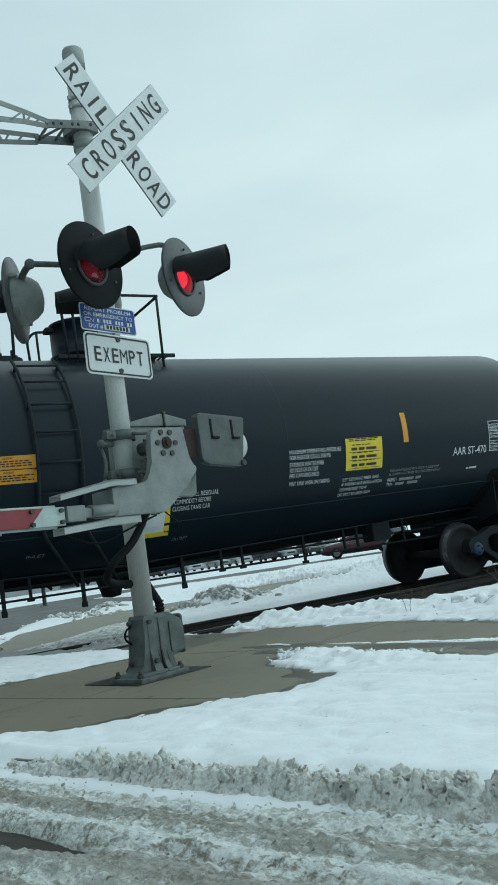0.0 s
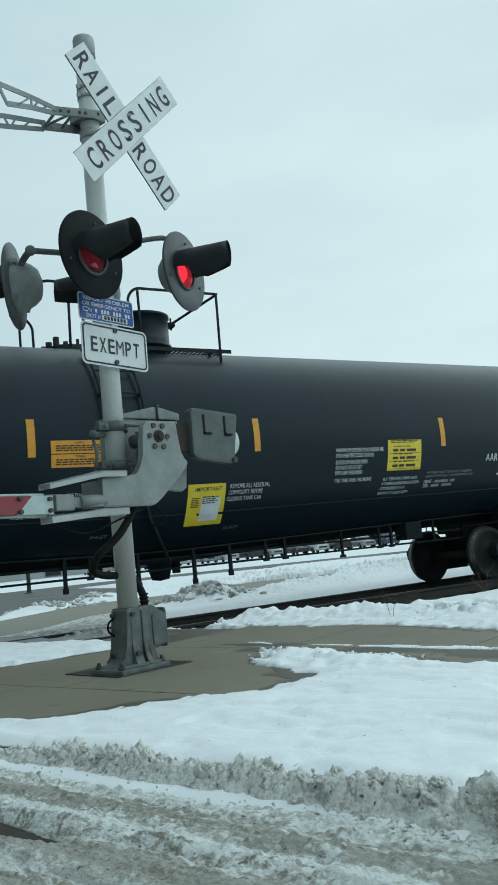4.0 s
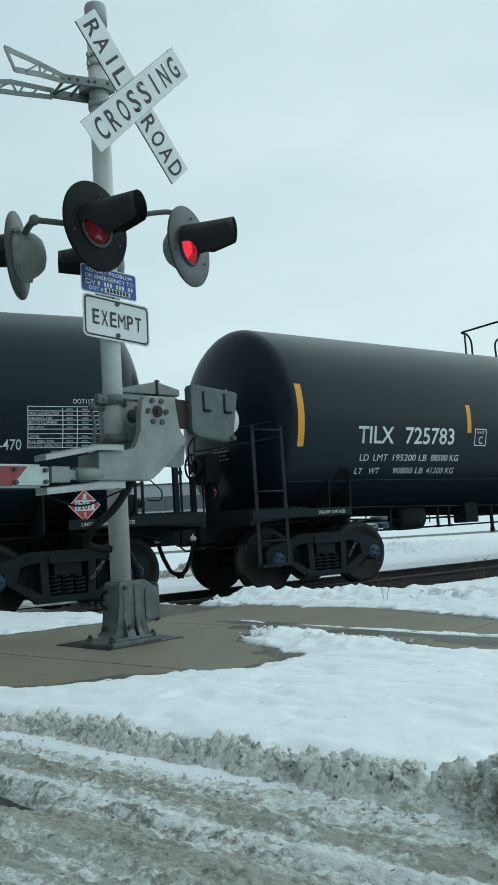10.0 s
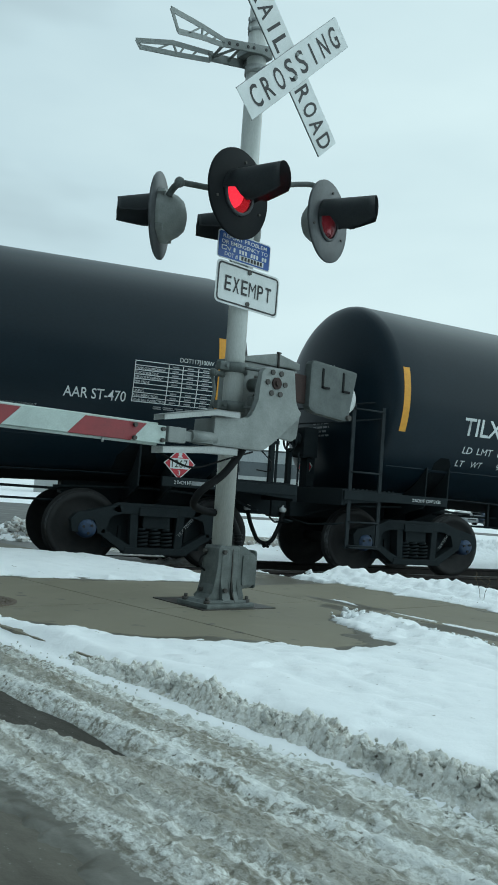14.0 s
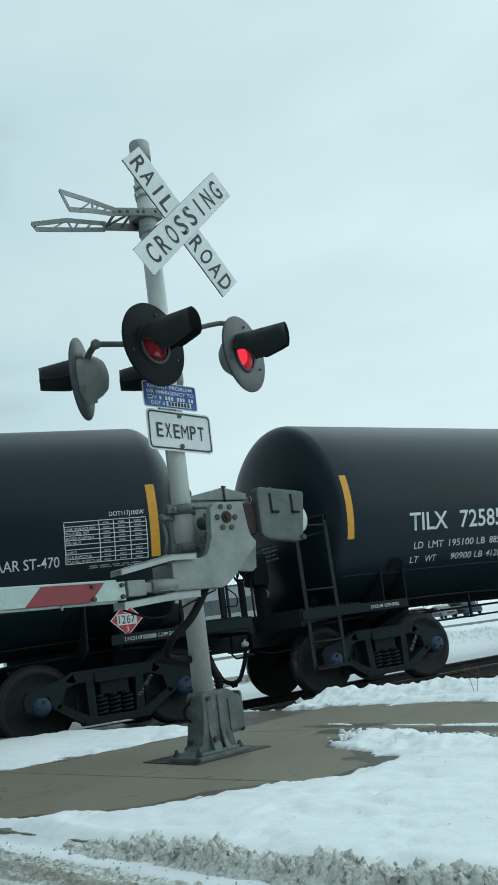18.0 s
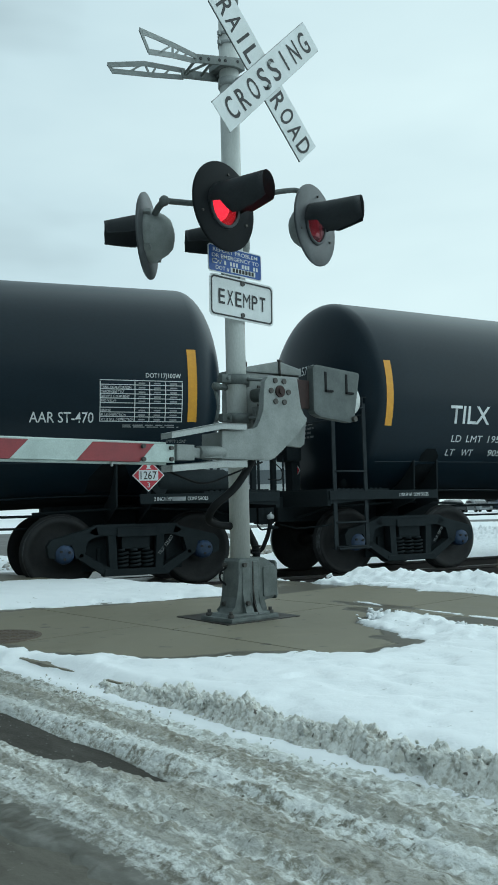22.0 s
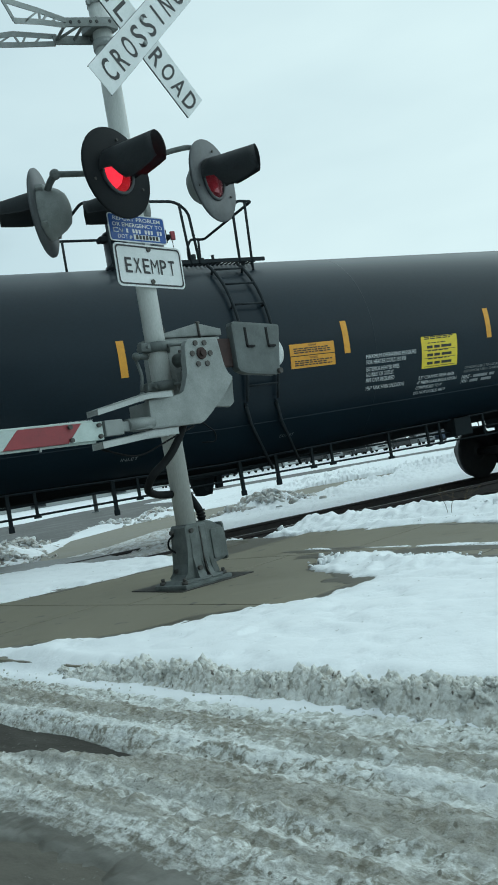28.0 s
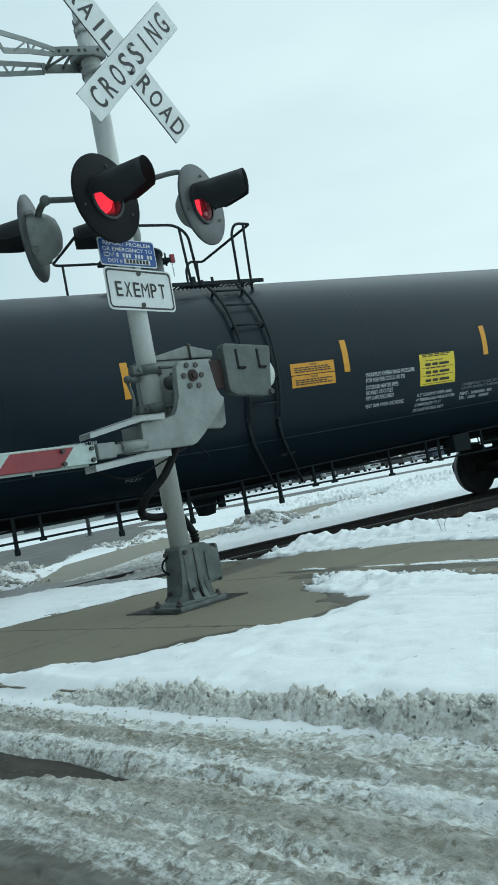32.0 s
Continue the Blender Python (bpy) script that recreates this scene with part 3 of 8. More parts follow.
def build_snow():
    xs = lines((-1500, -200, 260), (-200, -40, 16), (-40, -12, 2.0), (-12, -4, 0.16), (-4, -1.6, 0.05), (-1.6, 4.2, 0.026), (4.2, 8, 0.07), (8, 14, 0.3), (14, 40, 2.0), (40, 200, 16), (200, 1500, 260))
    ys = lines((-900, -60, 120), (-60, -5, 3.0), (-5, -4.2, 0.1), (-4.2, 2.6, 0.026), (2.6, 8.5, 0.045), (8.5, 22, 0.12), (22, 36, 0.7), (36, 80, 3.0), (80, 400, 24), (400, 2500, 300))
    X, Y = np.meshgrid(xs, ys)
    x, y = X.ravel(), Y.ravel()
    a, c = x * ALONG.x + y * ALONG.y, x * ACROSS.x + y * ACROSS.y
    near = (np.abs(x) < 16) & (y > -6) & (y < 40)
    pts = np.stack([x, y, 0 * x], -1)
    big, mid, fine = np.zeros(len(x)), np.zeros(len(x)), np.zeros(len(x))
    big[near] = fbm(pts[near], 0.9, 3)
    mid[near] = fbm(pts[near] + 7.3, 3.2, 3)
    fine[near] = fbm(pts[near] + 3.1, 13.0, 3)
    edge = 0.10 * mid + 0.05 * fine
    d_track = track_offset(x, y)
    # the level of the land: paving, then falling to the track and beyond
    base = np.where(c < 2.5, -0.015, -0.06)
    fall = np.clip((-1.55 - a) / 0.4, 0, 1) * np.clip((c - 1.30) / 0.45, 0, 1)
    base = base * (1 - fall) - 0.25 * fall
    base = np.where(d_track > -1.7, -0.45, base)
    ramp = np.clip((d_track + 4.2) / 1.9, 0, 1)
    ramp = np.where(d_track > -1.7, 1, ramp * np.clip((c - 3.15) / 0.35, 0, 1))
    base = np.where((d_track > -4.2) & (d_track < -1.7), base * (1 - ramp) + -0.45 * ramp, base)
    beyond = np.clip((d_track - 1.6) / 1.0, 0, 1)
    base = np.where(d_track > 1.6, -0.40 * (1 - beyond) - 0.27 * beyond, base)
    # how deep the snow lies
    sd = -np.maximum.reduce([inside_by(BARE, a, c), inside_by(CROSSING, x, y), inside_by(FARPATH, x, y), inside_by(SIDEROAD, x, y), inside_by(FARROAD, x, y)]) + edge
    for poly in TONGUES:
        sd = np.maximum(sd, inside_by(poly, a, c) + 0.08 * edge + 0.006)
    depth = np.where(sd > 0, 0.012 + 0.050 * (1 - np.exp(-np.maximum(sd, 0) / 0.16)), -0.30)
    depth += np.where(sd > 0.02, 0.006 * mid + 0.005 * fine + 0.010 * big, 0)
    # crusted clumps at the edge of the thawing snow
    for pa, pc, r, h in ((0.95, 0.50, 0.22, 0.018), (1.3, 0.50, 0.25, 0.018), (1.8, 0.38, 0.35, 0.018)):
        q = np.exp(-(((a - pa) / r) ** 2 + ((c - pc) / (r * 0.7)) ** 2))
        depth += q * h * (0.3 + 1.6 * np.abs(mid) + 0.9 * fine) * (sd > 0.01)
    # plowed ridges beside the paving and the track
    ridge = np.exp(-((c - 3.15 + 0.25 * big) / 0.42) ** 2) * (d_track < -1.6) * (sd > 0)
    depth += ridge * (0.07 + 0.07 * np.abs(mid) + 0.03 * fine)
    for px, py, r, h in ((-0.95, 11.9, 0.8, 0.30), (0.3, 12.6, 0.7, 0.14), (-5.4, 7.8, 0.75, 0.22), (-5.75, 8.9, 0.65, 0.26), (-5.85, 10.2, 0.6, 0.24), (-7.3, 8.6, 1.0, 0.24), (-5.5, 15.3, 0.7, 0.14), (-4.85, 16.9, 0.6, 0.18), (-4.75, 18.5, 0.6, 0.14), (1.2, 14.6, 1.2, 0.18), (3.4, 18.4, 1.8, 0.26), (-0.6, 21.8, 2.4, 0.24), (4.6, 21.6, 3.0, 0.22)):
        q = np.exp(-(((x - px) / r) ** 2 + ((y - py) / (r * 0.8)) ** 2))
        depth += q * h * (0.8 + 0.5 * mid + 0.35 * fine) * (sd > -0.3)
    # shallow hollows where the crust has sunk
    hollow = np.zeros(len(x))
    hollow[near] = fbm(np.stack([a * 0.8, c * 1.7, 0 * a], -1)[near] + 17.0, 3.4, 3)
    depth -= np.where(sd > 0.05, 0.013 * np.clip((hollow - 0.16) / 0.14, 0, 1), 0)
    z = base + depth
    # the bed of the track, and the road where the cars drive, lie open
    z = np.where((d_track > np.where(c > 3.42, -2.15, -1.6)) & (d_track < 1.5), -0.56, z)
    fall = np.clip((-1.70 - c) / 0.14, 0, 1)
    verge = (c < -1.70) & (a > 0.2)
    z = np.where(verge, z * (1 - fall) + (-0.028 + 0.006 * mid + 0.004 * fine) * fall, z)
    cut = np.where(a > 0.2, -1.930 + 0.05 * np.clip((a - 2.5) / 0.6, 0, 1), -1.83) + 0.03 * mid + 0.02 * fine
    z = z - 0.06 * np.clip((cut - c) / 0.09, 0, 1)
    z = np.where(c < cut - 0.12, -0.30, z)
    far = np.hypot(x, y) > 60
    z = np.where(far, np.where(y > 0, -0.27, -0.45), z)
    g = grid_mesh("ground", xs, ys, z.reshape(X.shape), SNOW)
    tagged(g, "flat snow-covered ground, trodden and thawing in patches", "snow", kind="structure")


def build_road():
    turn = pose(0, 0, 0, 0, 0, ROAD_TURN)
    road = grid_mesh("road", np.linspace(-60, 60, 61), np.linspace(-9.5, -1.7, 14), np.full((14, 61), -0.075), ASPHALT)
    road.matrix_world = turn
    tagged(road, "wet dark asphalt road with slush along its edge", "road", kind="structure")
    # the slush that cars have spread along the edge
    xs = lines((-30, -9, 0.35), (-9, -1.5, 0.06), (-1.5, 0.8, 0.02), (0.8, 3.8, 0.011), (3.8, 5.2, 0.03), (5.2, 9, 0.06), (9, 30, 0.35))
    ys = np.arange(-3.3, -1.87, 0.011)
    X, Y = np.meshgrid(xs, ys)
    a, c = X.ravel(), Y.ravel()
    p = np.stack([a * 0.40, c * 1.5, 0 * a], -1)
    q = np.stack([a, c, 0 * a], -1)
    s1, s2, s3 = fbm(p, 2.2, 3), fbm(p + 9, 7.0, 3), fbm(q + 4, 19.0, 3)
    streak = fbm(np.stack([a * 0.35, c * 5.0, 0 * a], -1) + 33, 3.0, 3)
    z = -0.034 + 0.008 * s1 + 0.007 * s2 + 0.012 * s3 + 0.010 * fbm(q + 21, 44.0, 2) + 0.003 * streak
    # long ruts pressed by tyres
    for c0, w, d in ((-2.02, 0.035, 0.010), (-2.16, 0.03, 0.012), (-2.30, 0.035, 0.012), (-2.56, 0.03, 0.010), (-2.63, 0.018, 0.010)):
        z -= d * np.exp(-((c - c0 - 0.02 * s1) / w) ** 2)
    for c0, w, d in ((-2.13, 0.03, 0.008), (-2.24, 0.04, 0.012), (-2.50, 0.03, 0.012)):
        z += d * np.exp(-((c - c0 - 0.03 * s1) / w) ** 2) * (0.6 + 0.8 * np.abs(s2))
    # the melted rut that shows the asphalt
    taper = np.clip((2.45 - a) / 0.6, 0.4, 1.0)
    rut = np.exp(-((c + 2.405 - 0.045 * np.clip((a - 1.6) / 0.6, 0, 1) - 0.02 * s1) / ((0.070 + 0.03 * np.clip((1.6 - a) / 0.8, 0, 1)) * taper * 1.25 + 0.010 * s3)) ** 2) * np.clip((2.40 - a + 0.05 * s3) / 0.10, 0, 1)
    z -= 0.085 * np.clip(rut * 1.5, 0, 1)
    z -= 0.05 * np.clip((c + 1.935 - 0.05 * np.clip((a - 2.5) / 0.6, 0, 1) + 0.018 * s2) / 0.03, 0, 1) * (a > 0.2)
    # towards the middle of the road it thins out to nothing
    thin = np.clip((-2.665 - c + 0.05 * s1 + 0.05 * s2 + 0.03 * s3) / 0.20, 0, 1)
    z = z * (1 - thin) + (-0.085) * thin
    sl = grid_mesh("road_slush", xs, ys, z.reshape(X.shape), SLUSH)
    sl.matrix_world = turn
    tagged(sl, "rutted grey slush along the road edge", "slush", kind="stuff")
    # thin glazed ice between slush and bare asphalt
    ys = np.arange(-3.16, -2.55, 0.012)
    xs2 = lines((-30, -6, 0.4), (-6, -1.5, 0.08), (-1.5, 5.2, 0.013), (5.2, 8, 0.08), (8, 30, 0.4))
    X, Y = np.meshgrid(xs2, ys)
    a, c = X.ravel(), Y.ravel()
    q = np.stack([a * 0.7, c * 1.2, 0 * a], -1)
    e1, e2 = fbm(q + 2, 3.0, 3), fbm(q + 6, 16.0, 2)
    tread = np.clip(np.sin(2 * math.pi * (a / 0.034 + np.abs(((c + 2.80) / 0.06) % 1.0 - 0.5) * 0.9)) * 2.5, -1, 1) * np.exp(-((c + 2.79 + 0.03 * e1) / 0.09) ** 4)
    rim = np.clip((c + 2.88 - 0.06 * e1 - 0.03 * e2) / 0.05, 0, 1)
    z = -0.085 + rim * (0.021 + 0.003 * e2 + 0.002 * fbm(q + 15, 40.0, 2) + 0.0012 * tread)
    ice = grid_mesh("road_ice", xs2, ys, z.reshape(X.shape), ICE)
    ice.matrix_world = turn
    tagged(ice, "thin grey glazed ice on the asphalt", "ice", kind="stuff")


ICE = soiled("grey_road_ice", ((0.085, 0.080, 0.064), (0.12, 0.115, 0.096), (0.17, 0.165, 0.145)), (3.0, 14.0, 60.0), (0.4, 0.7), bump=0.4, depth=0.006, rough=(0.15, 0.5), stretch=(0.5, 1.3, 1))


def build_berm():
    """The dirty ridge that the plow left, with lumps of ice on it."""
    xs = lines((0.9, 1.2, 0.012), (1.2, 4.4, 0.007), (4.4, 9, 0.05), (9, 30, 0.25))
    ys = np.arange(-1.93, -1.66, 0.007)
    X, Y = np.meshgrid(xs, ys)
    a, c = X.ravel(), Y.ravel()
    q = np.stack([a, c, 0 * a], -1)
    n1, n2, n3 = fbm(q, 2.6, 3), fbm(q + 5, 11.0, 3), fbm(q + 8, 34.0, 3)
    spike = 1 - np.abs(fbm(q + 12, 22.0, 2)) * 2.2
    crest = -1.795 + 0.018 * n1
    shape = np.where(c < crest, np.exp(-(np.abs(c - crest) / 0.062) ** 3), np.exp(-(np.abs(c - crest) / 0.065) ** 3))
    rise = np.clip((a - 1.0) / 0.35, 0.0, 1.0)
    hgt = (0.070 * np.clip(0.35 + 0.75 * (a - 1.1), 0.35, 1.0) + 0.010 * n1 + 0.035 * np.exp(-((a - 2.08) / 0.07) ** 2) + 0.020 * np.clip((a - 2.4) / 0.8, 0, 1)) * np.clip(0.85 + 0.75 * n2, 0.30, 1.5)
    heap = np.exp(-((a - 3.68) / 0.20) ** 4) * np.exp(-((c + 1.80) / 0.085) ** 2)
    hgt = hgt + 0.085 * heap / np.maximum(shape, 0.15)
    z = -0.036 + rise * shape * (hgt + 0.012 * spike + 0.018 * n3 + 0.012 * fbm(q + 31, 70.0, 2)) + 0.003 * n3
    z -= 0.05 * np.clip((np.abs(c + 1.795) - 0.085) / 0.04, 0, 1)
    b = grid_mesh("snow_berm", xs, ys, z.reshape(X.shape), BERMSNOW)
    b.matrix_world = pose(0, 0, 0, 0, 0, ROAD_TURN)
    tagged(b, "dirty crusted ridge of plowed snow beside the road", "snow bank", kind="stuff")
    g = random.Random(11)
    ball = bmesh.new()
    bmesh.ops.create_icosphere(ball, subdivisions=3, radius=1.0)
    dirs, tris = [v.co.copy() for v in ball.verts], [[v.index for v in f.verts] for f in ball.faces]
    ball.free()
    chunks = [(2.08, -1.79, 0.035, 0.028), (2.13, -1.80, 0.025, 0.022), (2.04, -1.80, 0.02, 0.020), (3.28, -1.72, 0.0, 0.020), (3.285, -1.72, 0.035, 0.015), (3.20, -1.745, 0.02, 0.026), (3.38, -1.75, 0.02, 0.016)]
    chunks += [(3.67 + g.gauss(0, 0.09), -1.82 + g.gauss(0, 0.045), g.uniform(-0.02, 0.115), g.uniform(0.010, 0.024)) for k in range(150)]
    chunks += [(1.45 + 0.045 * k + g.uniform(-0.03, 0.03), -1.80 + g.gauss(0, 0.02), (0.006 + g.uniform(-0.01, 0.034)) * min(1.0, 0.4 + 0.018 * k) - 0.004, g.uniform(0.016, 0.031)) for k in range(62)]
    co, faces = [], []
    for k in range(1100):
        if k < len(chunks):
            u, cc, zc, size = chunks[k]
        else:
            u = 0.95 + 3.9 * g.random() ** 0.9
            cc = -1.80 + g.gauss(0, 0.032)
            size = 0.005 + 0.024 * g.random() ** 2.2
            zc = -0.034 + (0.066 + 0.02 * min(1, max(0, u - 2.3))) * math.exp(-((cc + 1.80) / 0.050) ** 2) * g.uniform(0.25, 1.15) * min(1, (u - 0.7) / 1.2) - 0.30 * size
        off = Vector((g.uniform(-50, 50), g.uniform(-50, 50), g.uniform(-50, 50)))
        m = pose(u, cc, zc, g.uniform(-50, 50), g.uniform(-50, 50), g.uniform(0, 360)) @ Matrix.Diagonal((size * g.uniform(0.6, 1.3), size * g.uniform(0.6, 1.2), size * g.uniform(0.6, 1.2), 1))
        n0 = len(co)
        co += [m @ (d * max(0.25, 1.0 + 0.7 * noise.noise(d * 1.6 + off) + 0.5 * noise.noise(d * 3.4 + off) + 0.35 * noise.noise(d * 8.0 + off))) for d in dirs]
        faces += [[i + n0 for i in t] for t in tris]
    me = bpy.data.meshes.new("snow_lumps")
    me.from_pydata(co, [], faces)
    me.polygons.foreach_set("use_smooth", [True] * len(faces))
    me.materials.append(BERMSNOW)
    o = new("snow_lumps", me)
    o.matrix_world = pose(0, 0, 0, 0, 0, ROAD_TURN)
    tagged(o, "broken lumps of grey crusted snow on the bank", "snow lumps", kind="stuff")
    # thrown crumbs on the slush and the clean snow
    bm = bmesh.new()
    for k in range(130):
        u, cc = g.uniform(0.6, 4.6), g.choice((g.uniform(-2.6, -2.0), g.uniform(-2.1, -1.9), g.uniform(-1.99, -1.86)))
        if abs(cc + 2.40) < 0.11 and u < 2.6:
            continue
        size = abs(g.gauss(0, 0.0032)) + 0.002
        made = bmesh.ops.create_icosphere(bm, subdivisions=1, radius=size)["verts"]
        bmesh.ops.transform(bm, matrix=pose(u, cc, -0.022, g.uniform(0, 360), g.uniform(0, 360), 0) @ Matrix.Diagonal((g.uniform(0.6, 1.4), g.uniform(0.6, 1.4), g.uniform(0.5, 1.1), 1)), verts=made)
    o = new("snow_crumbs", to_mesh("snow_crumbs", bm, BERMSNOW))
    o.matrix_world = pose(0, 0, 0, 0, 0, ROAD_TURN)
    tagged(o, "small crumbs of grey snow scattered on the slush", "snow crumbs", kind="stuff")


def clods(name, places, material, label, seed, turn=True):
    """Lumps of snow that lie about; places: middle, how far they scatter, heights, sizes, count."""
    g = random.Random(seed)
    ball = bmesh.new()
    bmesh.ops.create_icosphere(ball, subdivisions=2, radius=1.0)
    dirs, tris = [v.co.copy() for v in ball.verts], [[v.index for v in f.verts] for f in ball.faces]
    ball.free()
    co, faces = [], []
    for (px, py), (sx, sy), (z0, z1), (r0, r1), count in places:
        for k in range(count):
            p, q = g.gauss(0, 1), g.gauss(0, 1)
            rise = math.exp(-0.5 * (p * p + q * q))
            size = r0 + (r1 - r0) * g.random() ** 2
            off = Vector((g.uniform(-50, 50), g.uniform(-50, 50), g.uniform(-50, 50)))
            m = pose(px + sx * p, py + sy * q, z0 + (z1 - z0) * rise, g.uniform(-40, 40), g.uniform(-40, 40), g.uniform(0, 360)) @ Matrix.Diagonal((size * g.uniform(0.8, 1.4), size * g.uniform(0.7, 1.2), size * g.uniform(0.5, 0.9), 1))
            n0 = len(co)
            co += [m @ (d * (1.0 + 0.7 * noise.noise(d * 1.5 + off) + 0.5 * noise.noise(d * 4.2 + off))) for d in dirs]
            faces += [[i + n0 for i in t] for t in tris]
    me = bpy.data.meshes.new(name)
    me.from_pydata(co, [], faces)
    me.polygons.foreach_set("use_smooth", [True] * len(faces))
    me.materials.append(material)
    o = new(name, me)
    if turn:
        o.matrix_world = pose(0, 0, 0, 0, 0, ROAD_TURN)
    tagged(o, label, "snow lumps", kind="stuff")


def build_clods():
    clods("crusted_snow", [((0.90, 0.58), (0.15, 0.08), (0.02, 0.045), (0.008, 0.032), 80), ((1.45, 0.50), (0.30, 0.05), (0.02, 0.035), (0.008, 0.022), 30), ((0.46, 0.90), (0.04, 0.03), (0.005, 0.012), (0.006, 0.016), 8)], SNOW, "white crusted clumps at the edge of the thawing snow", 21)
    clods("plowed_clods", [((-0.2, 3.12), (0.5, 0.10), (-0.01, 0.06), (0.015, 0.055), 90), ((1.2, 3.02), (0.6, 0.12), (-0.01, 0.07), (0.015, 0.06), 110), ((2.6, 2.98), (0.7, 0.12), (-0.01, 0.07), (0.015, 0.06), 110)], SNOW, "white clods of plowed snow beside the track", 22)
    clods("dirty_clods", [((-0.95, 11.9), (0.55, 0.35), (-0.24, 0.10), (0.03, 0.13), 220), ((-5.3, 7.7), (0.45, 0.28), (-0.26, 0.02), (0.03, 0.10), 130), ((-5.7, 8.8), (0.35, 0.5), (-0.24, 0.08), (0.03, 0.11), 130), ((-5.8, 10.1), (0.30, 0.5), (-0.24, 0.06), (0.03, 0.10), 110), ((-7.2, 8.3), (0.7, 0.5), (-0.24, 0.06), (0.03, 0.11), 110), ((-5.4, 15.3), (0.5, 0.25), (-0.26, -0.06), (0.03, 0.09), 80), ((-4.8, 17.0), (0.25, 0.8), (-0.26, -0.02), (0.03, 0.10), 90)], DIRTYSNOW, "brownish broken clods of plowed snow", 23, False)


DIRTYSNOW = soiled("brownish_snow", ((0.40, 0.36, 0.31), (0.60, 0.58, 0.54), (0.74, 0.75, 0.75)), (3.0, 9.0, 30.0), (0.40, 0.62), bump=0.8, depth=0.02, rough=(0.5, 0.9), fleck=((0.16, 0.13, 0.10), 16.0, 0.64))


def build_paving():
    pave = tagged(new("pavement"), "damp tan concrete paving with worn joints", "pavement", kind="structure")
    pave.matrix_world = pose(0, 0, 0, 0, 0, ROAD_TURN)
    cuts = [-1.80, -0.62, 1.02, 2.60]
    for i, (c0, c1) in enumerate(zip(cuts, cuts[1:])):
        step = 1.5 if i == 2 else 1.9
        a = -13.6 + 0.3 * i
        while a < 14:
            if not (i < 2 and a > 3.0) and not (i == 2 and a < -2.0):
                bm = bmesh.new()
                place_box(bm, pose(a + step / 2, (c0 + c1) / 2, -0.10 - (0.03 if c0 > 2 else 0)), (step - 0.010, c1 - c0 - 0.010, 0.20), 0.006)
                part("paving_slab", bm, CONCRETE, pave)
            a += step
    # the dark wet block round the mast's foot
    bm = bmesh.new()
    place_box(bm, IDENT, (0.64, 0.64, 0.012), 0.004)
    fb = part("foundation_block", bm, WETCONC)
    fb.matrix_world = pose(-0.055, 0.12, 0.001, 0, 0, 49)
    tagged(fb, "dark wet concrete block round the mast foot", "foundation", kind="structure")
    bm = bmesh.new()
    place_rod(bm, (0, 0, -0.02), (0, 0, 0.008), 0.30, 40)
    cover = part("manhole_cover", bm, IRON)
    cover.matrix_world = pose(-1.42, -0.90, 0)
    tagged(cover, "rusty round iron cover set in the concrete", "manhole cover")
    bm = bmesh.new()
    for k in range(-4, 5):
        w = math.sqrt(max(0.0, 0.27 ** 2 - (k * 0.06) ** 2))
        place_box(bm, pose(k * 0.06, 0, 0.0085), (0.010, 2 * w, 0.003), 0.001)
        place_box(bm, pose(0, k * 0.06, 0.0085), (2 * w, 0.010, 0.003), 0.001)
    part("tread_bars", bm, IRON, cover)


def build_slush_patch():
    """Thin grey slush that tyres have drawn over the crossing."""
    xs, ys = np.arange(-3.8, -1.2, 0.03), np.arange(5.4, 10.8, 0.04)
    X, Y = np.meshgrid(xs, ys)
    x, y = X.ravel(), Y.ravel()
    lie = np.stack([x * 2.2 + y * 0.6, y * 0.5 - x * 0.2, 0 * x], -1)
    e1, e2 = fbm(lie + 5, 1.6, 3), fbm(lie + 9, 6.0, 3)
    deep = inside_by([(-3.5, 7.0), (-3.05, 8.1), (-2.8, 10.4), (-2.3, 9.0), (-1.5, 6.3), (-2.1, 5.8)], x, y)
    lie_in = deep + 0.30 * e1 + 0.30 * e2 - 0.24
    z = -0.197 + 0.030 * np.clip(lie_in / 0.25, -1, 1) + 0.012 * np.abs(e2)
    z = np.where(deep < -0.35, -0.40, z)
    o = grid_mesh("crossing_slush", xs, ys, z.reshape(X.shape), DIRTYSNOW)
    tagged(o, "streaked grey slush drawn over the crossing", "slush", kind="stuff")


def build_meltwater():
    """Wet concrete where the snow thaws at its edge."""
    xs, ys = np.arange(-2.4, 3.6, 0.03), np.arange(-1.7, 2.5, 0.03)
    X, Y = np.meshgrid(xs, ys)
    a, c = X.ravel(), Y.ravel()
    q = np.stack([a, c, 0 * a], -1)
    e1, e2 = fbm(q + 3, 1.7, 3), fbm(q + 11, 7.0, 2)
    inner = inside_by(BARE, a, c)
    reach = 0.03 + 0.10 * np.clip(e1 + 0.35, 0, 1) + 0.03 * e2
    wet = (inner < reach) & (inner > -0.25) & (c < 2.2)
    for pa, pc, ra, rc in ((0.25, 1.18, 0.50, 0.10), (0.45, 0.92, 0.30, 0.14), (1.7, 0.92, 0.8, 0.14), (2.6, 0.72, 0.6, 0.16), (1.42, 0.0, 0.20, 0.14)):
        wet |= ((a - pa) / ra) ** 2 + ((c - pc) / rc) ** 2 < 1 + 0.6 * e2
    z = np.where(wet, 0.0022, -0.02)
    o = grid_mesh("meltwater", xs, ys, z.reshape(X.shape), WETSLAB)
    o.matrix_world = pose(0, 0, 0, 0, 0, ROAD_TURN)
    tagged(o, "dark wet fringe of meltwater on the concrete", "meltwater", kind="stuff")


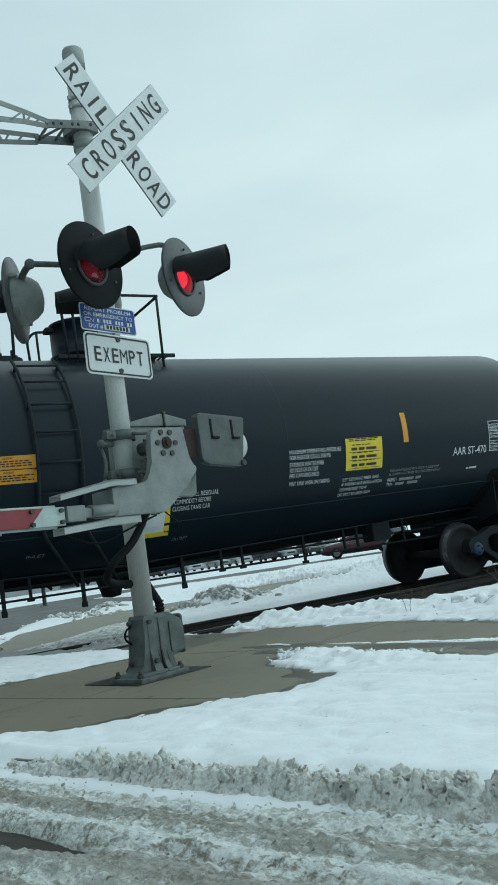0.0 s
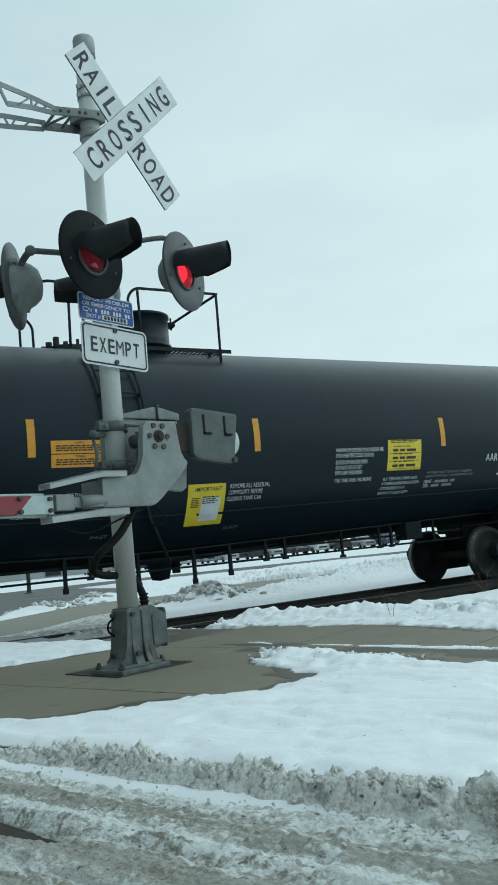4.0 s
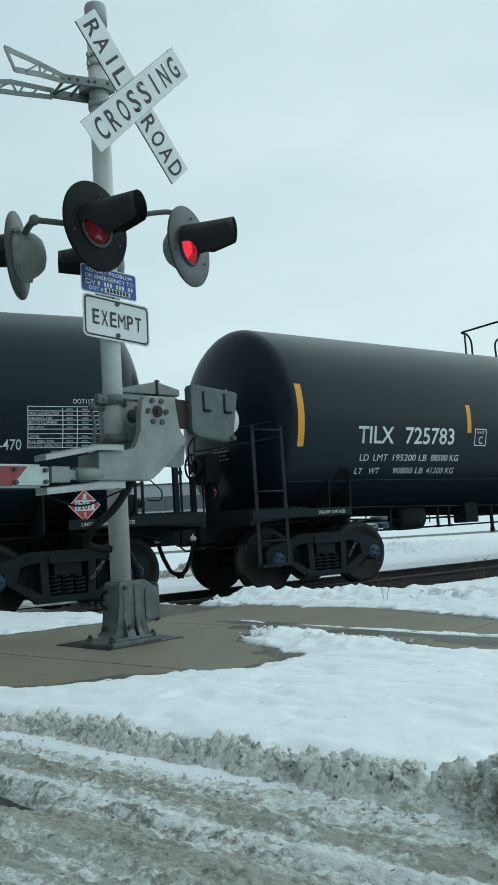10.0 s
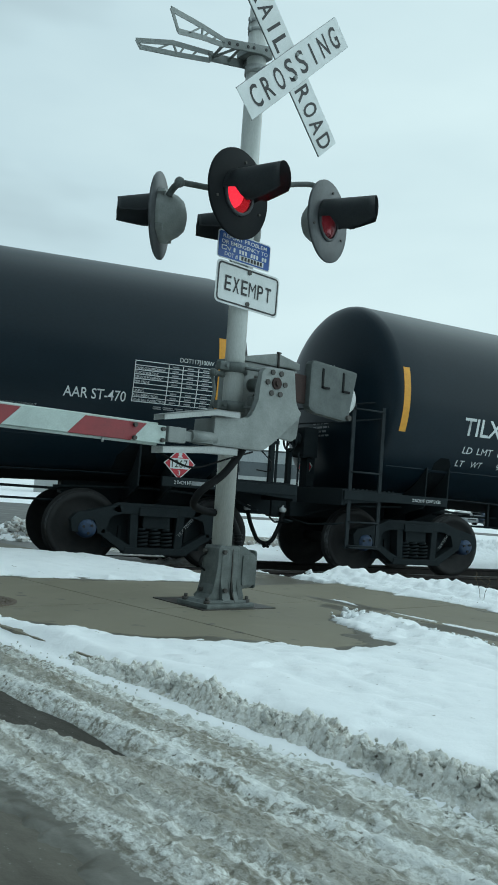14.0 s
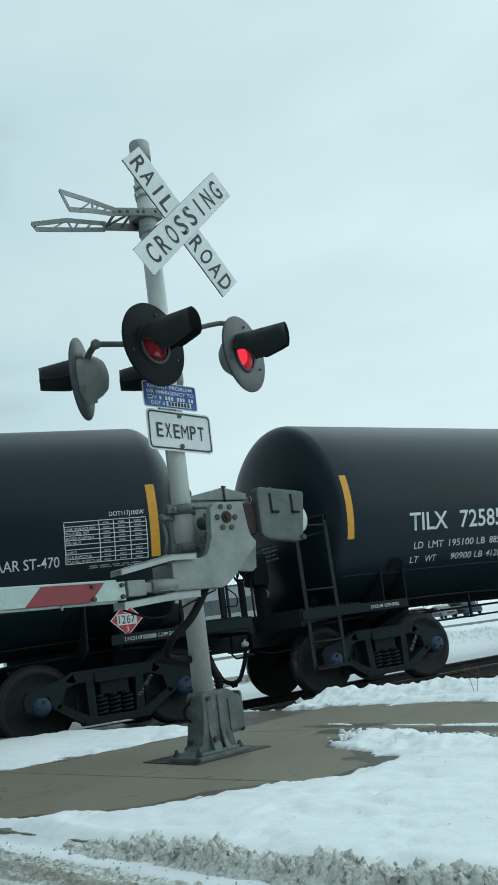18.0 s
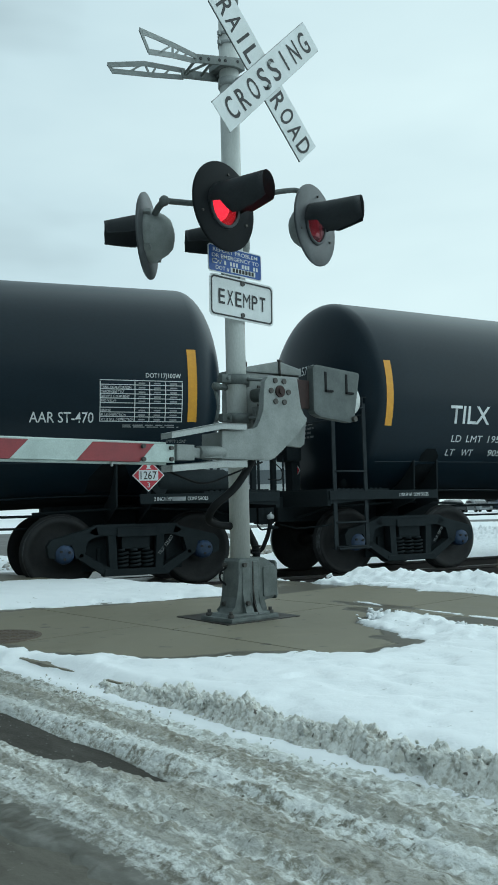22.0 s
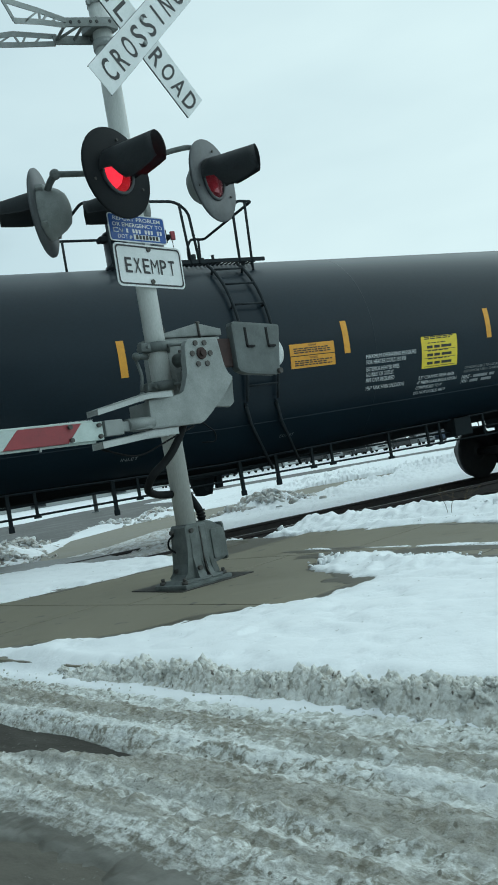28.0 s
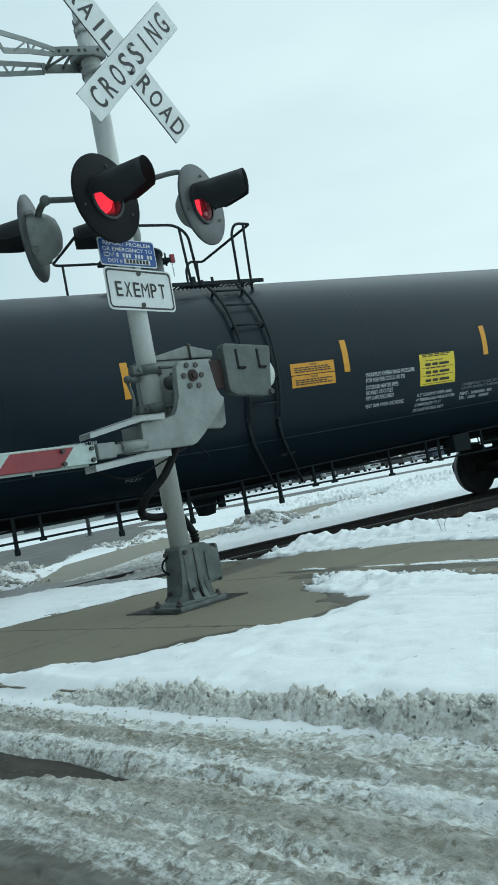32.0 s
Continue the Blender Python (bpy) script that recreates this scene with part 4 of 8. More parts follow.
WETSLAB = soiled("wet_concrete", ((0.098, 0.087, 0.065), (0.138, 0.123, 0.094), (0.116, 0.104, 0.080)), (2.0, 8.0, 80.0), bump=0.2, depth=0.003, rough=(0.3, 0.5))
STRAW = shaded("dry_straw", (0.16, 0.115, 0.06), (0.08, 0.06, 0.035), 9, 0.8, 0.0, 60, 0.1, 0.002)


def build_weeds():
    """Dead grass at the edge of the paving, and dry weeds by the track."""
    g = random.Random(5)
    bm = bmesh.new()
    for k in range(700):
        a = g.choice((g.uniform(-0.5, 4.5), g.uniform(0.4, 2.2), g.gauss(0.9, 0.25)))
        c = 2.48 - 0.07 * max(0, a) + g.gauss(0, 0.035)
        w, h = g.uniform(0.0015, 0.003), g.uniform(0.02, 0.07)
        t, lean = g.uniform(0, 6.28), g.uniform(0.02, 0.10)
        p, d = Vector((a, c, -0.03)), Vector((math.cos(t), math.sin(t), 0))
        e = Vector((-d.y, d.x, 0)) * w
        v = [bm.verts.new(x) for x in (p - e, p + e, p + d * lean * 0.4 + e * 0.7 + Vector((0, 0, h * 0.7)), p + d * lean * 0.4 - e * 0.7 + Vector((0, 0, h * 0.7)), p + d * lean + Vector((0, 0, h)))]
        bm.faces.new(v[:4])
        bm.faces.new((v[3], v[2], v[4]))
    o = part("dead_grass", bm, STRAW)
    o.matrix_world = pose(0, 0, 0, 0, 0, ROAD_TURN)
    tagged(o, "flattened dead grass along the paving edge", "grass", kind="stuff")
    for x, y, z, n, h, lean in ((1.97, 1.90, -0.05, 2, 0.42, 0.1), (3.5, 5.3, -0.18, 9, 0.36, 0.3), (2.3, 3.9, -0.10, 5, 0.22, 0.2), (3.9, 4.6, -0.15, 7, 0.30, 0.3)):
        bush = tagged(new("weed"), "dead brown weed stalks in the snow", "weed", "dry weeds by the track")
        bush.matrix_world = pose(x, y, z)
        for k in range(n):
            t, hh = g.uniform(0, 6.28), h * g.uniform(0.5, 1.0)
            d = Vector((math.cos(t), math.sin(t), 0)) * lean * g.uniform(0.2, 1.3)
            bm = bmesh.new()
            mid, top = d * 0.35 + Vector((0, 0, hh * 0.55)), d + Vector((0, 0, hh))
            place_rod(bm, (0, 0, -0.05), mid, 0.0026, 5, 0.002)
            place_rod(bm, mid, top, 0.002, 5, 0.0008)
            for j in range(3):
                f = g.uniform(0.35, 0.95)
                q = mid.lerp(top, f)
                place_rod(bm, q, q + Vector((g.uniform(-0.08, 0.08), g.uniform(-0.08, 0.08), g.uniform(0.02, 0.09))), 0.0015, 4, 0.0008)
            part("stalk", bm, STRAW, bush)


def flat_patch(name, poly, z, material, label, category, thick=0.2):
    bm = bmesh.new()
    place_plate(bm, [(x, y) for x, y in poly], thick, pose(0, 0, z - thick / 2, -90, 0, 0))
    o = part(name, bm, material)
    return tagged(o, label, category, kind="structure")


def build_track():
    def rail_profile():
        return [(-0.075, -0.17), (0.075, -0.17), (0.075, -0.155), (0.012, -0.135), (0.010, -0.05), (0.036, -0.036), (0.036, -0.006), (0.028, 0.0), (-0.028, 0.0), (-0.036, -0.006), (-0.036, -0.036), (-0.010, -0.05), (-0.012, -0.135), (-0.075, -0.155)]
    for side in (-0.754, 0.754):
        bm = bmesh.new()
        prof = rail_profile()
        rings = []
        for s in np.arange(-45, 75.1, 1.0):
            p, q = on_track(s, side), on_track(s + 0.1, side)
            d = (q - p).normalized()
            nrm = Vector((-d.y, d.x, 0))
            rings.append([bm.verts.new(p + nrm * x + Vector((0, 0, z))) for x, z in prof])
        for u, v in zip(rings, rings[1:]):
            for k in range(len(prof)):
                j = (k + 1) % len(prof)
                f = bm.faces.new((u[k], u[j], v[j], v[k]))
                f.material_index = 1 if k in (6, 7, 8) else 0
        o = part("rail", bm, [RAILSTEEL, RAILHEAD])
        tagged(o, "rusty steel rail with a polished head", "rail", "rails of the track", "structure")
    bm = bmesh.new()
    rows = []
    for s in np.arange(-45, 75.1, 0.5):
        rows.append([bm.verts.new(on_track(s, w) + Vector((0, 0, z + 0.02 * noise.noise(Vector((s, w * 3, 0)))))) for w, z in ((-2.3, -0.34), (-1.5, -0.24), (-0.9, -0.19), (0, -0.20), (0.9, -0.19), (1.5, -0.24), (2.3, -0.34))])
    for u, v in zip(rows, rows[1:]):
        for k in range(6):
            bm.faces.new((u[k], u[k + 1], v[k + 1], v[k])).smooth = True
    bal = part("track_bed", bm, BALLAST)
    tagged(bal, "dark stone ballast of the track bed", "ballast", kind="structure")
    bm = bmesh.new()
    place_box(bm, IDENT, (0.22, 2.6, 0.18), 0.012)
    data = to_mesh("sleeper", bm, TIMBER)
    for k in range(90):
        s = -26 + 0.55 * k
        p, q = on_track(s), on_track(s + 0.1)
        o = new("sleeper", data)
        o.parent = bal
        o.matrix_local = pose(p.x, p.y, RAIL_Z - 0.245, 0, 0, math.degrees(math.atan2((q - p).y, (q - p).x)))
    flat_patch("crossing_surface", CROSSING, -0.192, WETCROSS, "wet asphalt of the level crossing", "asphalt")
    flat_patch("side_road", SIDEROAD, -0.255, WETROAD, "wet grey side road beyond the track", "road")
    flat_patch("far_path", FARPATH, -0.235, CONCRETE, "tan concrete path beyond the track", "path")
    flat_patch("far_road", FARROAD, -0.265, WETROAD, "grey wet road beyond the snowfield", "road")


build_snow()
build_road()
build_berm()
build_clods()
build_paving()
build_track()
build_slush_patch()
build_meltwater()
build_weeds()


# ---- the crossing signal mast ----
MAST_TURN = 53.6
mast = tagged(new("crossing_signal"), "grey railroad crossing mast with crossbuck, red flashers and lowered gate", "crossing signal")
mast.matrix_world = pose(0, 0, 0, 0, 0, MAST_TURN)


def build_pole():
    bm = bmesh.new()
    place_rod(bm, (0, 0, 0.40), (0, 0, 4.64), 0.072, 28)
    pole = part("pole", bm, POLE_GREY, mast, "pale grey painted steel pole")
    bm = bmesh.new()
    place_lathe(bm, [(4.555, 0.074), (4.555, 0.082), (4.69, 0.082), (4.705, 0.078), (4.712, 0.060), (4.714, 0)], pose(0, 0, 0, 0, -90, 0), 28)
    part("pole_cap", bm, GALV, pole, "galvanised cap on the pole top")
    for z in (4.22, 4.29):
        bm = bmesh.new()
        place_lathe(bm, [(z - 0.012, 0.072), (z - 0.012, 0.079), (z + 0.012, 0.079), (z + 0.012, 0.072)], pose(0, 0, 0, 0, -90, 0), 24)
        place_box(bm, pose(-0.085, 0, z), (0.03, 0.02, 0.03), 0.003)
        part("band_clamp", bm, GALV, pole)


def build_base():
    bm = bmesh.new()
    place_box(bm, pose(-0.018, 0, 0.018), (0.436, 0.34, 0.036), 0.012)
    place_plate(bm, [(-0.215, 0.03), (0.18, 0.03), (0.155, 0.055), (-0.19, 0.055)], 0.27, pose(0, 0, 0), 0, 0.01)
    base = part("base_plate", bm, CAST_DARK, mast, "dark cast base plate on the concrete")
    bm = bmesh.new()
    # two halves that flare out to the plate
    foot = [(-0.205, 0.04), (0.19, 0.04), (0.17, 0.062), (0.145, 0.085), (0.128, 0.125), (0.118, 0.20), (0.114, 0.41), (0.10, 0.43), (-0.075, 0.43), (-0.088, 0.41), (-0.095, 0.16), (-0.115, 0.09), (-0.15, 0.06)]
    place_plate(bm, foot, 0.165, pose(0, 0, 0), 0, 0.018)
    side = [(-0.14, 0.04), (0.14, 0.04), (0.118, 0.07), (0.097, 0.11), (0.088, 0.20), (0.085, 0.40), (0.072, 0.425), (-0.072, 0.425), (-0.085, 0.40), (-0.088, 0.20), (-0.097, 0.11), (-0.118, 0.07)]
    place_plate(bm, side, 0.074, pose(-0.025, 0, 0, 0, 0, 90), 0, 0.012)
    place_plate(bm, side, 0.042, pose(0.066, 0, 0, 0, 0, 90), 0, 0.008)
    box = part("junction_base", bm, CAST_DARK, mast, "weathered grey cast junction base under the pole")
    bm = bmesh.new()
    place_plate(bm, [(x * 1.012, z) for x, z in side], 0.007, pose(0.040, 0, 0.001, 0, 0, 90))
    part("seam", bm, BOLT, box, "dark split seam of the junction base")
    bm = bmesh.new()
    hood = [(0.105, 0.15), (0.15, 0.12), (0.245, 0.135), (0.272, 0.16), (0.276, 0.35), (0.262, 0.375), (0.205, 0.385), (0.185, 0.395), (0.165, 0.425), (0.105, 0.435)]
    place_plate(bm, hood, 0.135, pose(0, -0.005, 0), 0, 0.014)
    place_plate(bm, rounded_rect(0.122, 0.215, 0.016), 0.014, pose(0.205, -0.074, 0.255), 0, 0.005)
    place_plate(bm, rounded_rect(0.15, 0.275, 0.025), 0.016, pose(0.272, -0.005, 0.262, 0, 0, 90), 0, 0.005)
    part("access_cover", bm, CAST_DARK, box, "bulging cast access cover")
    bm = bmesh.new()
    place_tube(bm, rounded([(0.135, -0.02, 0.42), (0.135, -0.02, 0.50), (0.075, 0.015, 0.64)], 0.08), 0.027, 12)
    for z in (0.45, 0.475, 0.50):
        place_rod(bm, (0.135, -0.02, z), (0.135, -0.02, z + 0.012), 0.034, 12)
    part("cable_boot", bm, RUBBER, box, "black ribbed cable boot")
    bm = bmesh.new()
    place_tube(bm, rounded([(-0.08, 0.05, 0.37), (-0.125, 0.075, 0.34), (-0.13, 0.08, 0.28), (-0.085, 0.055, 0.24)], 0.05), 0.008, 6)
    part("bonding_wire", bm, RUBBER, box)
    for x, y in ((-0.20, 0.115), (0.165, -0.12), (0.165, 0.12), (-0.20, -0.12)):
        bm = bmesh.new()
        place_rod(bm, (x, y, 0.03), (x, y, 0.058), 0.024, 6)
        place_rod(bm, (x, y, 0.055), (x, y, 0.08), 0.013, 8)
        part("anchor_bolt", bm, BOLT, base)
    for p, q in (((-0.07, 0.055, 0.385), (-0.112, 0.055, 0.385)), ((-0.045, -0.07, 0.385), (-0.045, -0.105, 0.385)), ((-0.07, 0.055, 0.115), (-0.125, 0.055, 0.115)), ((-0.03, -0.07, 0.12), (-0.03, -0.118, 0.12))):
        bm = bmesh.new()
        place_rod(bm, p, q, 0.016, 8)
        part("cover_bolt", bm, BOLT, box)


def sign_text(parent, text, height, width, x, z, material, y=-0.004, bold=0.0, name="lettering", gap=1.0):
    bm = letters(text, height, width, 0.0, bold, gap)
    xs = [v.co.x for v in bm.verts]
    return part(name, bm, material, parent, "", pose(x - max(xs) / 2, y, z - height / 2))


def build_crossbuck():
    back = -0.392
    hold = mast
    for name, tilt, words, x0, z0, dy in (("sign_blade", 46.1, (("RAIL", -0.524, 0.115), ("ROAD", 0.183, 0.122)), 0.0, 3.817, 0.006), ("sign_blade", -45.3, (("CROSSING", -0.487, 0.141),), 0.024, 3.840, -0.004)):
        m = pose(x0, back + dy, z0) @ pose(0, 0, 0, 1.7, 0, -0.6) @ pose(0, 0, 0, 0, tilt, 0)
        bm = bmesh.new()
        place_plate(bm, rounded_rect(1.232, 0.2286, 0.006, 2), 0.004, IDENT, 0, 0.001)
        blade = part(name, bm, SIGNWHITE, hold, "white reflective crossbuck blade with black lettering", m)
        for w, x, pitch in words:
            bm = bmesh.new()
            for k, ch in enumerate(w):
                wide = 0.022 if ch == "I" else 0.092
                merged(bm, letters(ch, 0.148, wide, 0.0, 0.010 if ch == "I" else 0.015), pose(x + pitch * k - wide / 2, 0, -0.075))
            part("lettering", bm, SIGNBLACK, blade, "", pose(0, -0.0035, 0))
        bm = bmesh.new()
        place_box(bm, pose(0, 0.006, -0.1135), (1.228, 0.008, 0.006), 0.001)
        place_box(bm, pose(0, 0.006, 0.1135), (1.228, 0.008, 0.006), 0.001)
        part("blade_edge", bm, SIGNEDGE, blade, "dull alloy edge strip")
    for z in (0.085, -0.085):
        bm = bmesh.new()
        place_rod(bm, (0, 0.02, 0), (0, -0.014, 0), 0.014, 8)
        part("sign_bolt", bm, CAST, hold, "", pose(0.024, back - 0.008, 3.838 + z))
    bm = bmesh.new()
    place_box(bm, pose(0.012, back + 0.03, 3.838), (0.05, 0.03, 0.30), 0.004)
    place_tube(bm, [(0.012, back + 0.04, 3.92), (0.0, -0.06, 3.92)], 0.017, 8)
    place_tube(bm, [(0.012, back + 0.04, 3.75), (0.0, -0.06, 3.75)], 0.017, 8)
    place_lathe(bm, [(-0.03, 0.073), (-0.03, 0.083), (0.03, 0.083), (0.03, 0.073)], pose(0, 0, 3.92, 0, -90, 0), 20)
    place_lathe(bm, [(-0.03, 0.073), (-0.03, 0.083), (0.03, 0.083), (0.03, 0.073)], pose(0, 0, 3.75, 0, -90, 0), 20)
    part("sign_bracket", bm, GALV, hold, "galvanised bracket behind the crossbuck")


def build_fork():
    """The two-pronged bracket that steadies the raised gate arm."""
    def bar(bm, p, q, w=0.036, thick=0.007):
        p, q = Vector(p), Vector(q)
        d = q - p
        m = Matrix.Translation((p + q) / 2) @ pose(0, 0, 0, 0, 0, math.degrees(math.atan2(d.y, d.x))) @ pose(0, 0, 0, 0, -math.degrees(math.atan2(d.z, math.hypot(d.x, d.y))), 0)
        place_box(bm, m, (d.length + 0.012, thick, w), 0.0015)
    bm = bmesh.new()
    near, far = [(0.06, -0.088, 4.075), (-0.40, -0.088, 3.945)], [(0.06, 0.088, 4.02), (-0.37, 0.088, 3.915)]
    bar(bm, near[0], near[1], 0.062, 0.012)
    bar(bm, far[0], far[1], 0.062, 0.012)
    place_box(bm, pose(-0.02, 0, 4.04), (0.19, 0.19, 0.05), 0.006)
    for f in (0.25, 0.60, 0.95):
        p, q = Vector(near[0]).lerp(Vector(near[1]), f), Vector(far[0]).lerp(Vector(far[1]), f)
        place_rod(bm, p, q, 0.011, 6)
    place_rod(bm, Vector(near[0]).lerp(Vector(near[1]), 0.60), Vector(far[0]).lerp(Vector(far[1]), 0.95), 0.011, 6)
    fork = part("gate_guide_bracket", bm, CAST, mast, "galvanised forked bracket near the pole top")
    for f in (0.12, 0.38, 0.5, 0.72, 0.88):
        bm = bmesh.new()
        p = Vector(near[0]).lerp(Vector(near[1]), f)
        place_rod(bm, p + Vector((0, -0.004, 0)), p + Vector((0, -0.011, 0)), 0.012, 8)
        part("bolt_hole", bm, SIGNBLACK, fork)
    # the prongs: a pair of flat bars each, braced, open at the outer end
    for top, low in (([(-0.37, -0.088, 3.965), (-0.66, -0.185, 3.905), (-1.00, -0.30, 3.822)], [(-0.40, -0.09, 3.925), (-0.66, -0.185, 3.830), (-0.93, -0.29, 3.712)]),
                     ([(-0.35, 0.088, 3.945), (-0.66, 0.145, 3.915), (-0.92, 0.20, 3.838)], [(-0.37, 0.09, 3.890), (-0.62, 0.14, 3.845), (-0.89, 0.20, 3.805)])):
        bm = bmesh.new()
        for line in (top, low):
            for p, q in zip(line, line[1:]):
                bar(bm, p, q)
        bar(bm, top[2], low[2], 0.026)
        bar(bm, top[1], low[1], 0.016)
        for f in (0.35, 0.7):
            bar(bm, Vector(top[0]).lerp(Vector(top[1]), f), Vector(low[0]).lerp(Vector(low[1]), f + 0.25), 0.014)
        bar(bm, top[1], Vector(low[1]).lerp(Vector(low[2]), 0.6), 0.012)
        part("prong", bm, CAST, fork, "flat lattice prong of the bracket")


def build_lamp(name, x, y, z, turn, disc_material, label, taper=0.27, droop=1.0, long=1.0):
    """One flasher: background disc, housing, hood, lens and, inside, a lit lamp with an added turning shade that blanks
    it.
    """
    lamp = new(name)
    lamp.parent = mast
    lamp.matrix_local = pose(x, y, z, 0, 0, turn)
    bm = bmesh.new()
    place_lathe(bm, [(0.0, 0.145), (-0.012, 0.30), (-0.006, 0.306), (0.006, 0.306), (0.012, 0.15)], pose(0, 0, 0, 0, 0, 90), 56)
    body = part("background_disc", bm, disc_material, lamp, label)
    bm = bmesh.new()
    place_lathe(bm, [(0.01, 0.192), (0.042, 0.192), (0.052, 0.176), (0.075, 0.170), (0.130, 0.142), (0.168, 0.108), (0.184, 0.060), (0.187, 0.0)], pose(0, 0, 0, 0, 0, 90), 32)
    for a in (40, 140, 220, 320):
        place_box(bm, pose(0, 0, 0, 0, a, 0) @ pose(0.196, 0.035, 0), (0.03, 0.05, 0.045), 0.006)
    part("housing", bm, CAST, lamp, "grey bulging lamp housing")
    bm = bmesh.new()
    rows = []
    seg = 30
    steps = ((0.0, 0.0), (0.12, 0.03), (0.22, 0.10), (0.30, 0.55), (0.36, 0.9), (0.46, 1.0), (0.7, 0.95), (0.88, 0.85), (1.0, 0.72))
    for k in range(seg + 1):
        u = k / seg
        row = []
        for f, wrap in steps:
            wrap *= droop
            # the side walls hang lower beyond the notch beside the lens
            a = radians((-4 - 12 * wrap) + (188 + 62 * wrap) * u)
            reach = (0.335 + 0.10 * min(1.0, 1.25 * u)) * long
            row.append(bm.verts.new((0.164 * math.cos(a) * (1 - taper * f), -0.004 - reach * f, 0.164 * math.sin(a) * (1 - taper * f) + 0.022 * f)))
        rows.append(row)
    for u, v in zip(rows, rows[1:]):
        for i in range(len(steps) - 1):
            bm.faces.new((u[i], u[i + 1], v[i + 1], v[i])).smooth = True
    bmesh.ops.solidify(bm, geom=bm.faces[:], thickness=0.006)
    part("hood", bm, BLACKPAINT_LIT, lamp, "long black visor hood")
    bm = bmesh.new()
    place_lathe(bm, [(-0.016, 0.128), (-0.020, 0.146), (0.0, 0.15), (0.004, 0.128)], pose(0, 0, 0, 0, 0, 90), 32)
    part("lens_ring", bm, BLACKPAINT_LIT, lamp, "black ring round the lens")
    bm = bmesh.new()
    place_lathe(bm, [(-0.030, 0.0), (-0.027, 0.05), (-0.018, 0.10), (-0.006, 0.130)], pose(0, 0, 0, 0, 0, 90), 32)
    lens = part("lens", bm, LENS, lamp, "round red glass lens")
    bm = bmesh.new()
    place_lathe(bm, [(0.005, 0.128), (0.06, 0.115), (0.10, 0.07), (0.115, 0.0)], pose(0, 0, 0, 0, 0, 90), 28)
    part("reflector", bm, LENSBACK, lamp, "red lit reflector bowl")
    bm = bmesh.new()
    place_lathe(bm, [(-0.086, 0.0), (-0.082, 0.030), (-0.066, 0.058), (-0.038, 0.079), (0.0, 0.087)], pose(0, 0.070, 0, 0, 0, 90), 32)
    part("light_bulb", bm, BULB, lamp, "glowing red light source")
    bm = bmesh.new()
    seg = 24
    rows = []
    for k in range(seg + 1):
        a = radians(180 + 180 * k / seg)
        rows.append([bm.verts.new((0.093 * math.cos(a), 0.093 * math.sin(a), z2)) for z2 in (-0.091, 0.091)])
    for u, v in zip(rows, rows[1:]):
        bm.faces.new((u[0], u[1], v[1], v[0])).smooth = True
    bmesh.ops.contextual_create(bm, geom=[r[1] for r in rows])
    bmesh.ops.contextual_create(bm, geom=[r[0] for r in rows])
    bmesh.ops.solidify(bm, geom=bm.faces[:], thickness=0.002)
    shade = part("added_flash_shade", bm, LENSBACK, lamp, "half-round shade added to hide the light as it turns", pose(0, 0.070, 0))
    for a in (80, 200, 340):
        bm = bmesh.new()
        place_rod(bm, (0.235 * math.cos(radians(a)), 0.0, 0.235 * math.sin(radians(a))), (0.235 * math.cos(radians(a)), -0.016, 0.235 * math.sin(radians(a))), 0.010, 6)
        part("screw", bm, BOLT, lamp)
    return lamp, shade


def build_lights():
    bm = bmesh.new()
    place_tube(bm, rounded([(-0.60, 0.02, 2.90), (0.0, 0.09, 3.02), (0.42, 0.0, 3.20), (0.60, -0.08, 3.24), (0.63, -0.16, 3.17), (0.61, -0.22, 3.02)], 0.1), 0.021, 10)
    place_box(bm, pose(0, 0.05, 3.03), (0.20, 0.12, 0.10), 0.012)
    place_lathe(bm, [(-0.05, 0.073), (-0.05, 0.085), (0.05, 0.085), (0.05, 0.073)], pose(0, 0, 3.03, 0, -90, 0), 20)
    place_tube(bm, rounded([(-0.60, 0.02, 2.90), (-0.585, 0.12, 2.88), (-0.575, 0.20, 2.82)], 0.05), 0.024, 8)
    bmesh.ops.create_uvsphere(bm, u_segments=12, v_segments=8, radius=0.037, matrix=pose(-0.60, 0.02, 2.90))
    place_tube(bm, rounded([(-0.26, 0.06, 3.0), (-0.33, -0.05, 3.0), (-0.34, -0.16, 2.96)], 0.06), 0.021, 8)
    part("lamp_crossarm", bm, CAST_DARK, mast, "dark pipe crossarm that carries the flashers")
    front, s1 = build_lamp("flasher", -0.335, -0.30, 2.825, 8.0, BLACKPAINT_SHADED, "black round background disc")
    right, s2 = build_lamp("flasher", 0.560, -0.30, 2.885, 15.0, GREYDISC, "worn grey-black background disc")
    build_lamp("flasher", -0.545, 0.30, 2.735, 221.0, GREYDISC, "grey background disc seen from behind", 0.34, 0.25, 0.80)
    build_lamp("flasher", 0.20, 0.32, 2.83, 218.0, GREYDISC, "grey background disc seen from behind", 0.34, 0.25, 0.80)
    return s1, s2


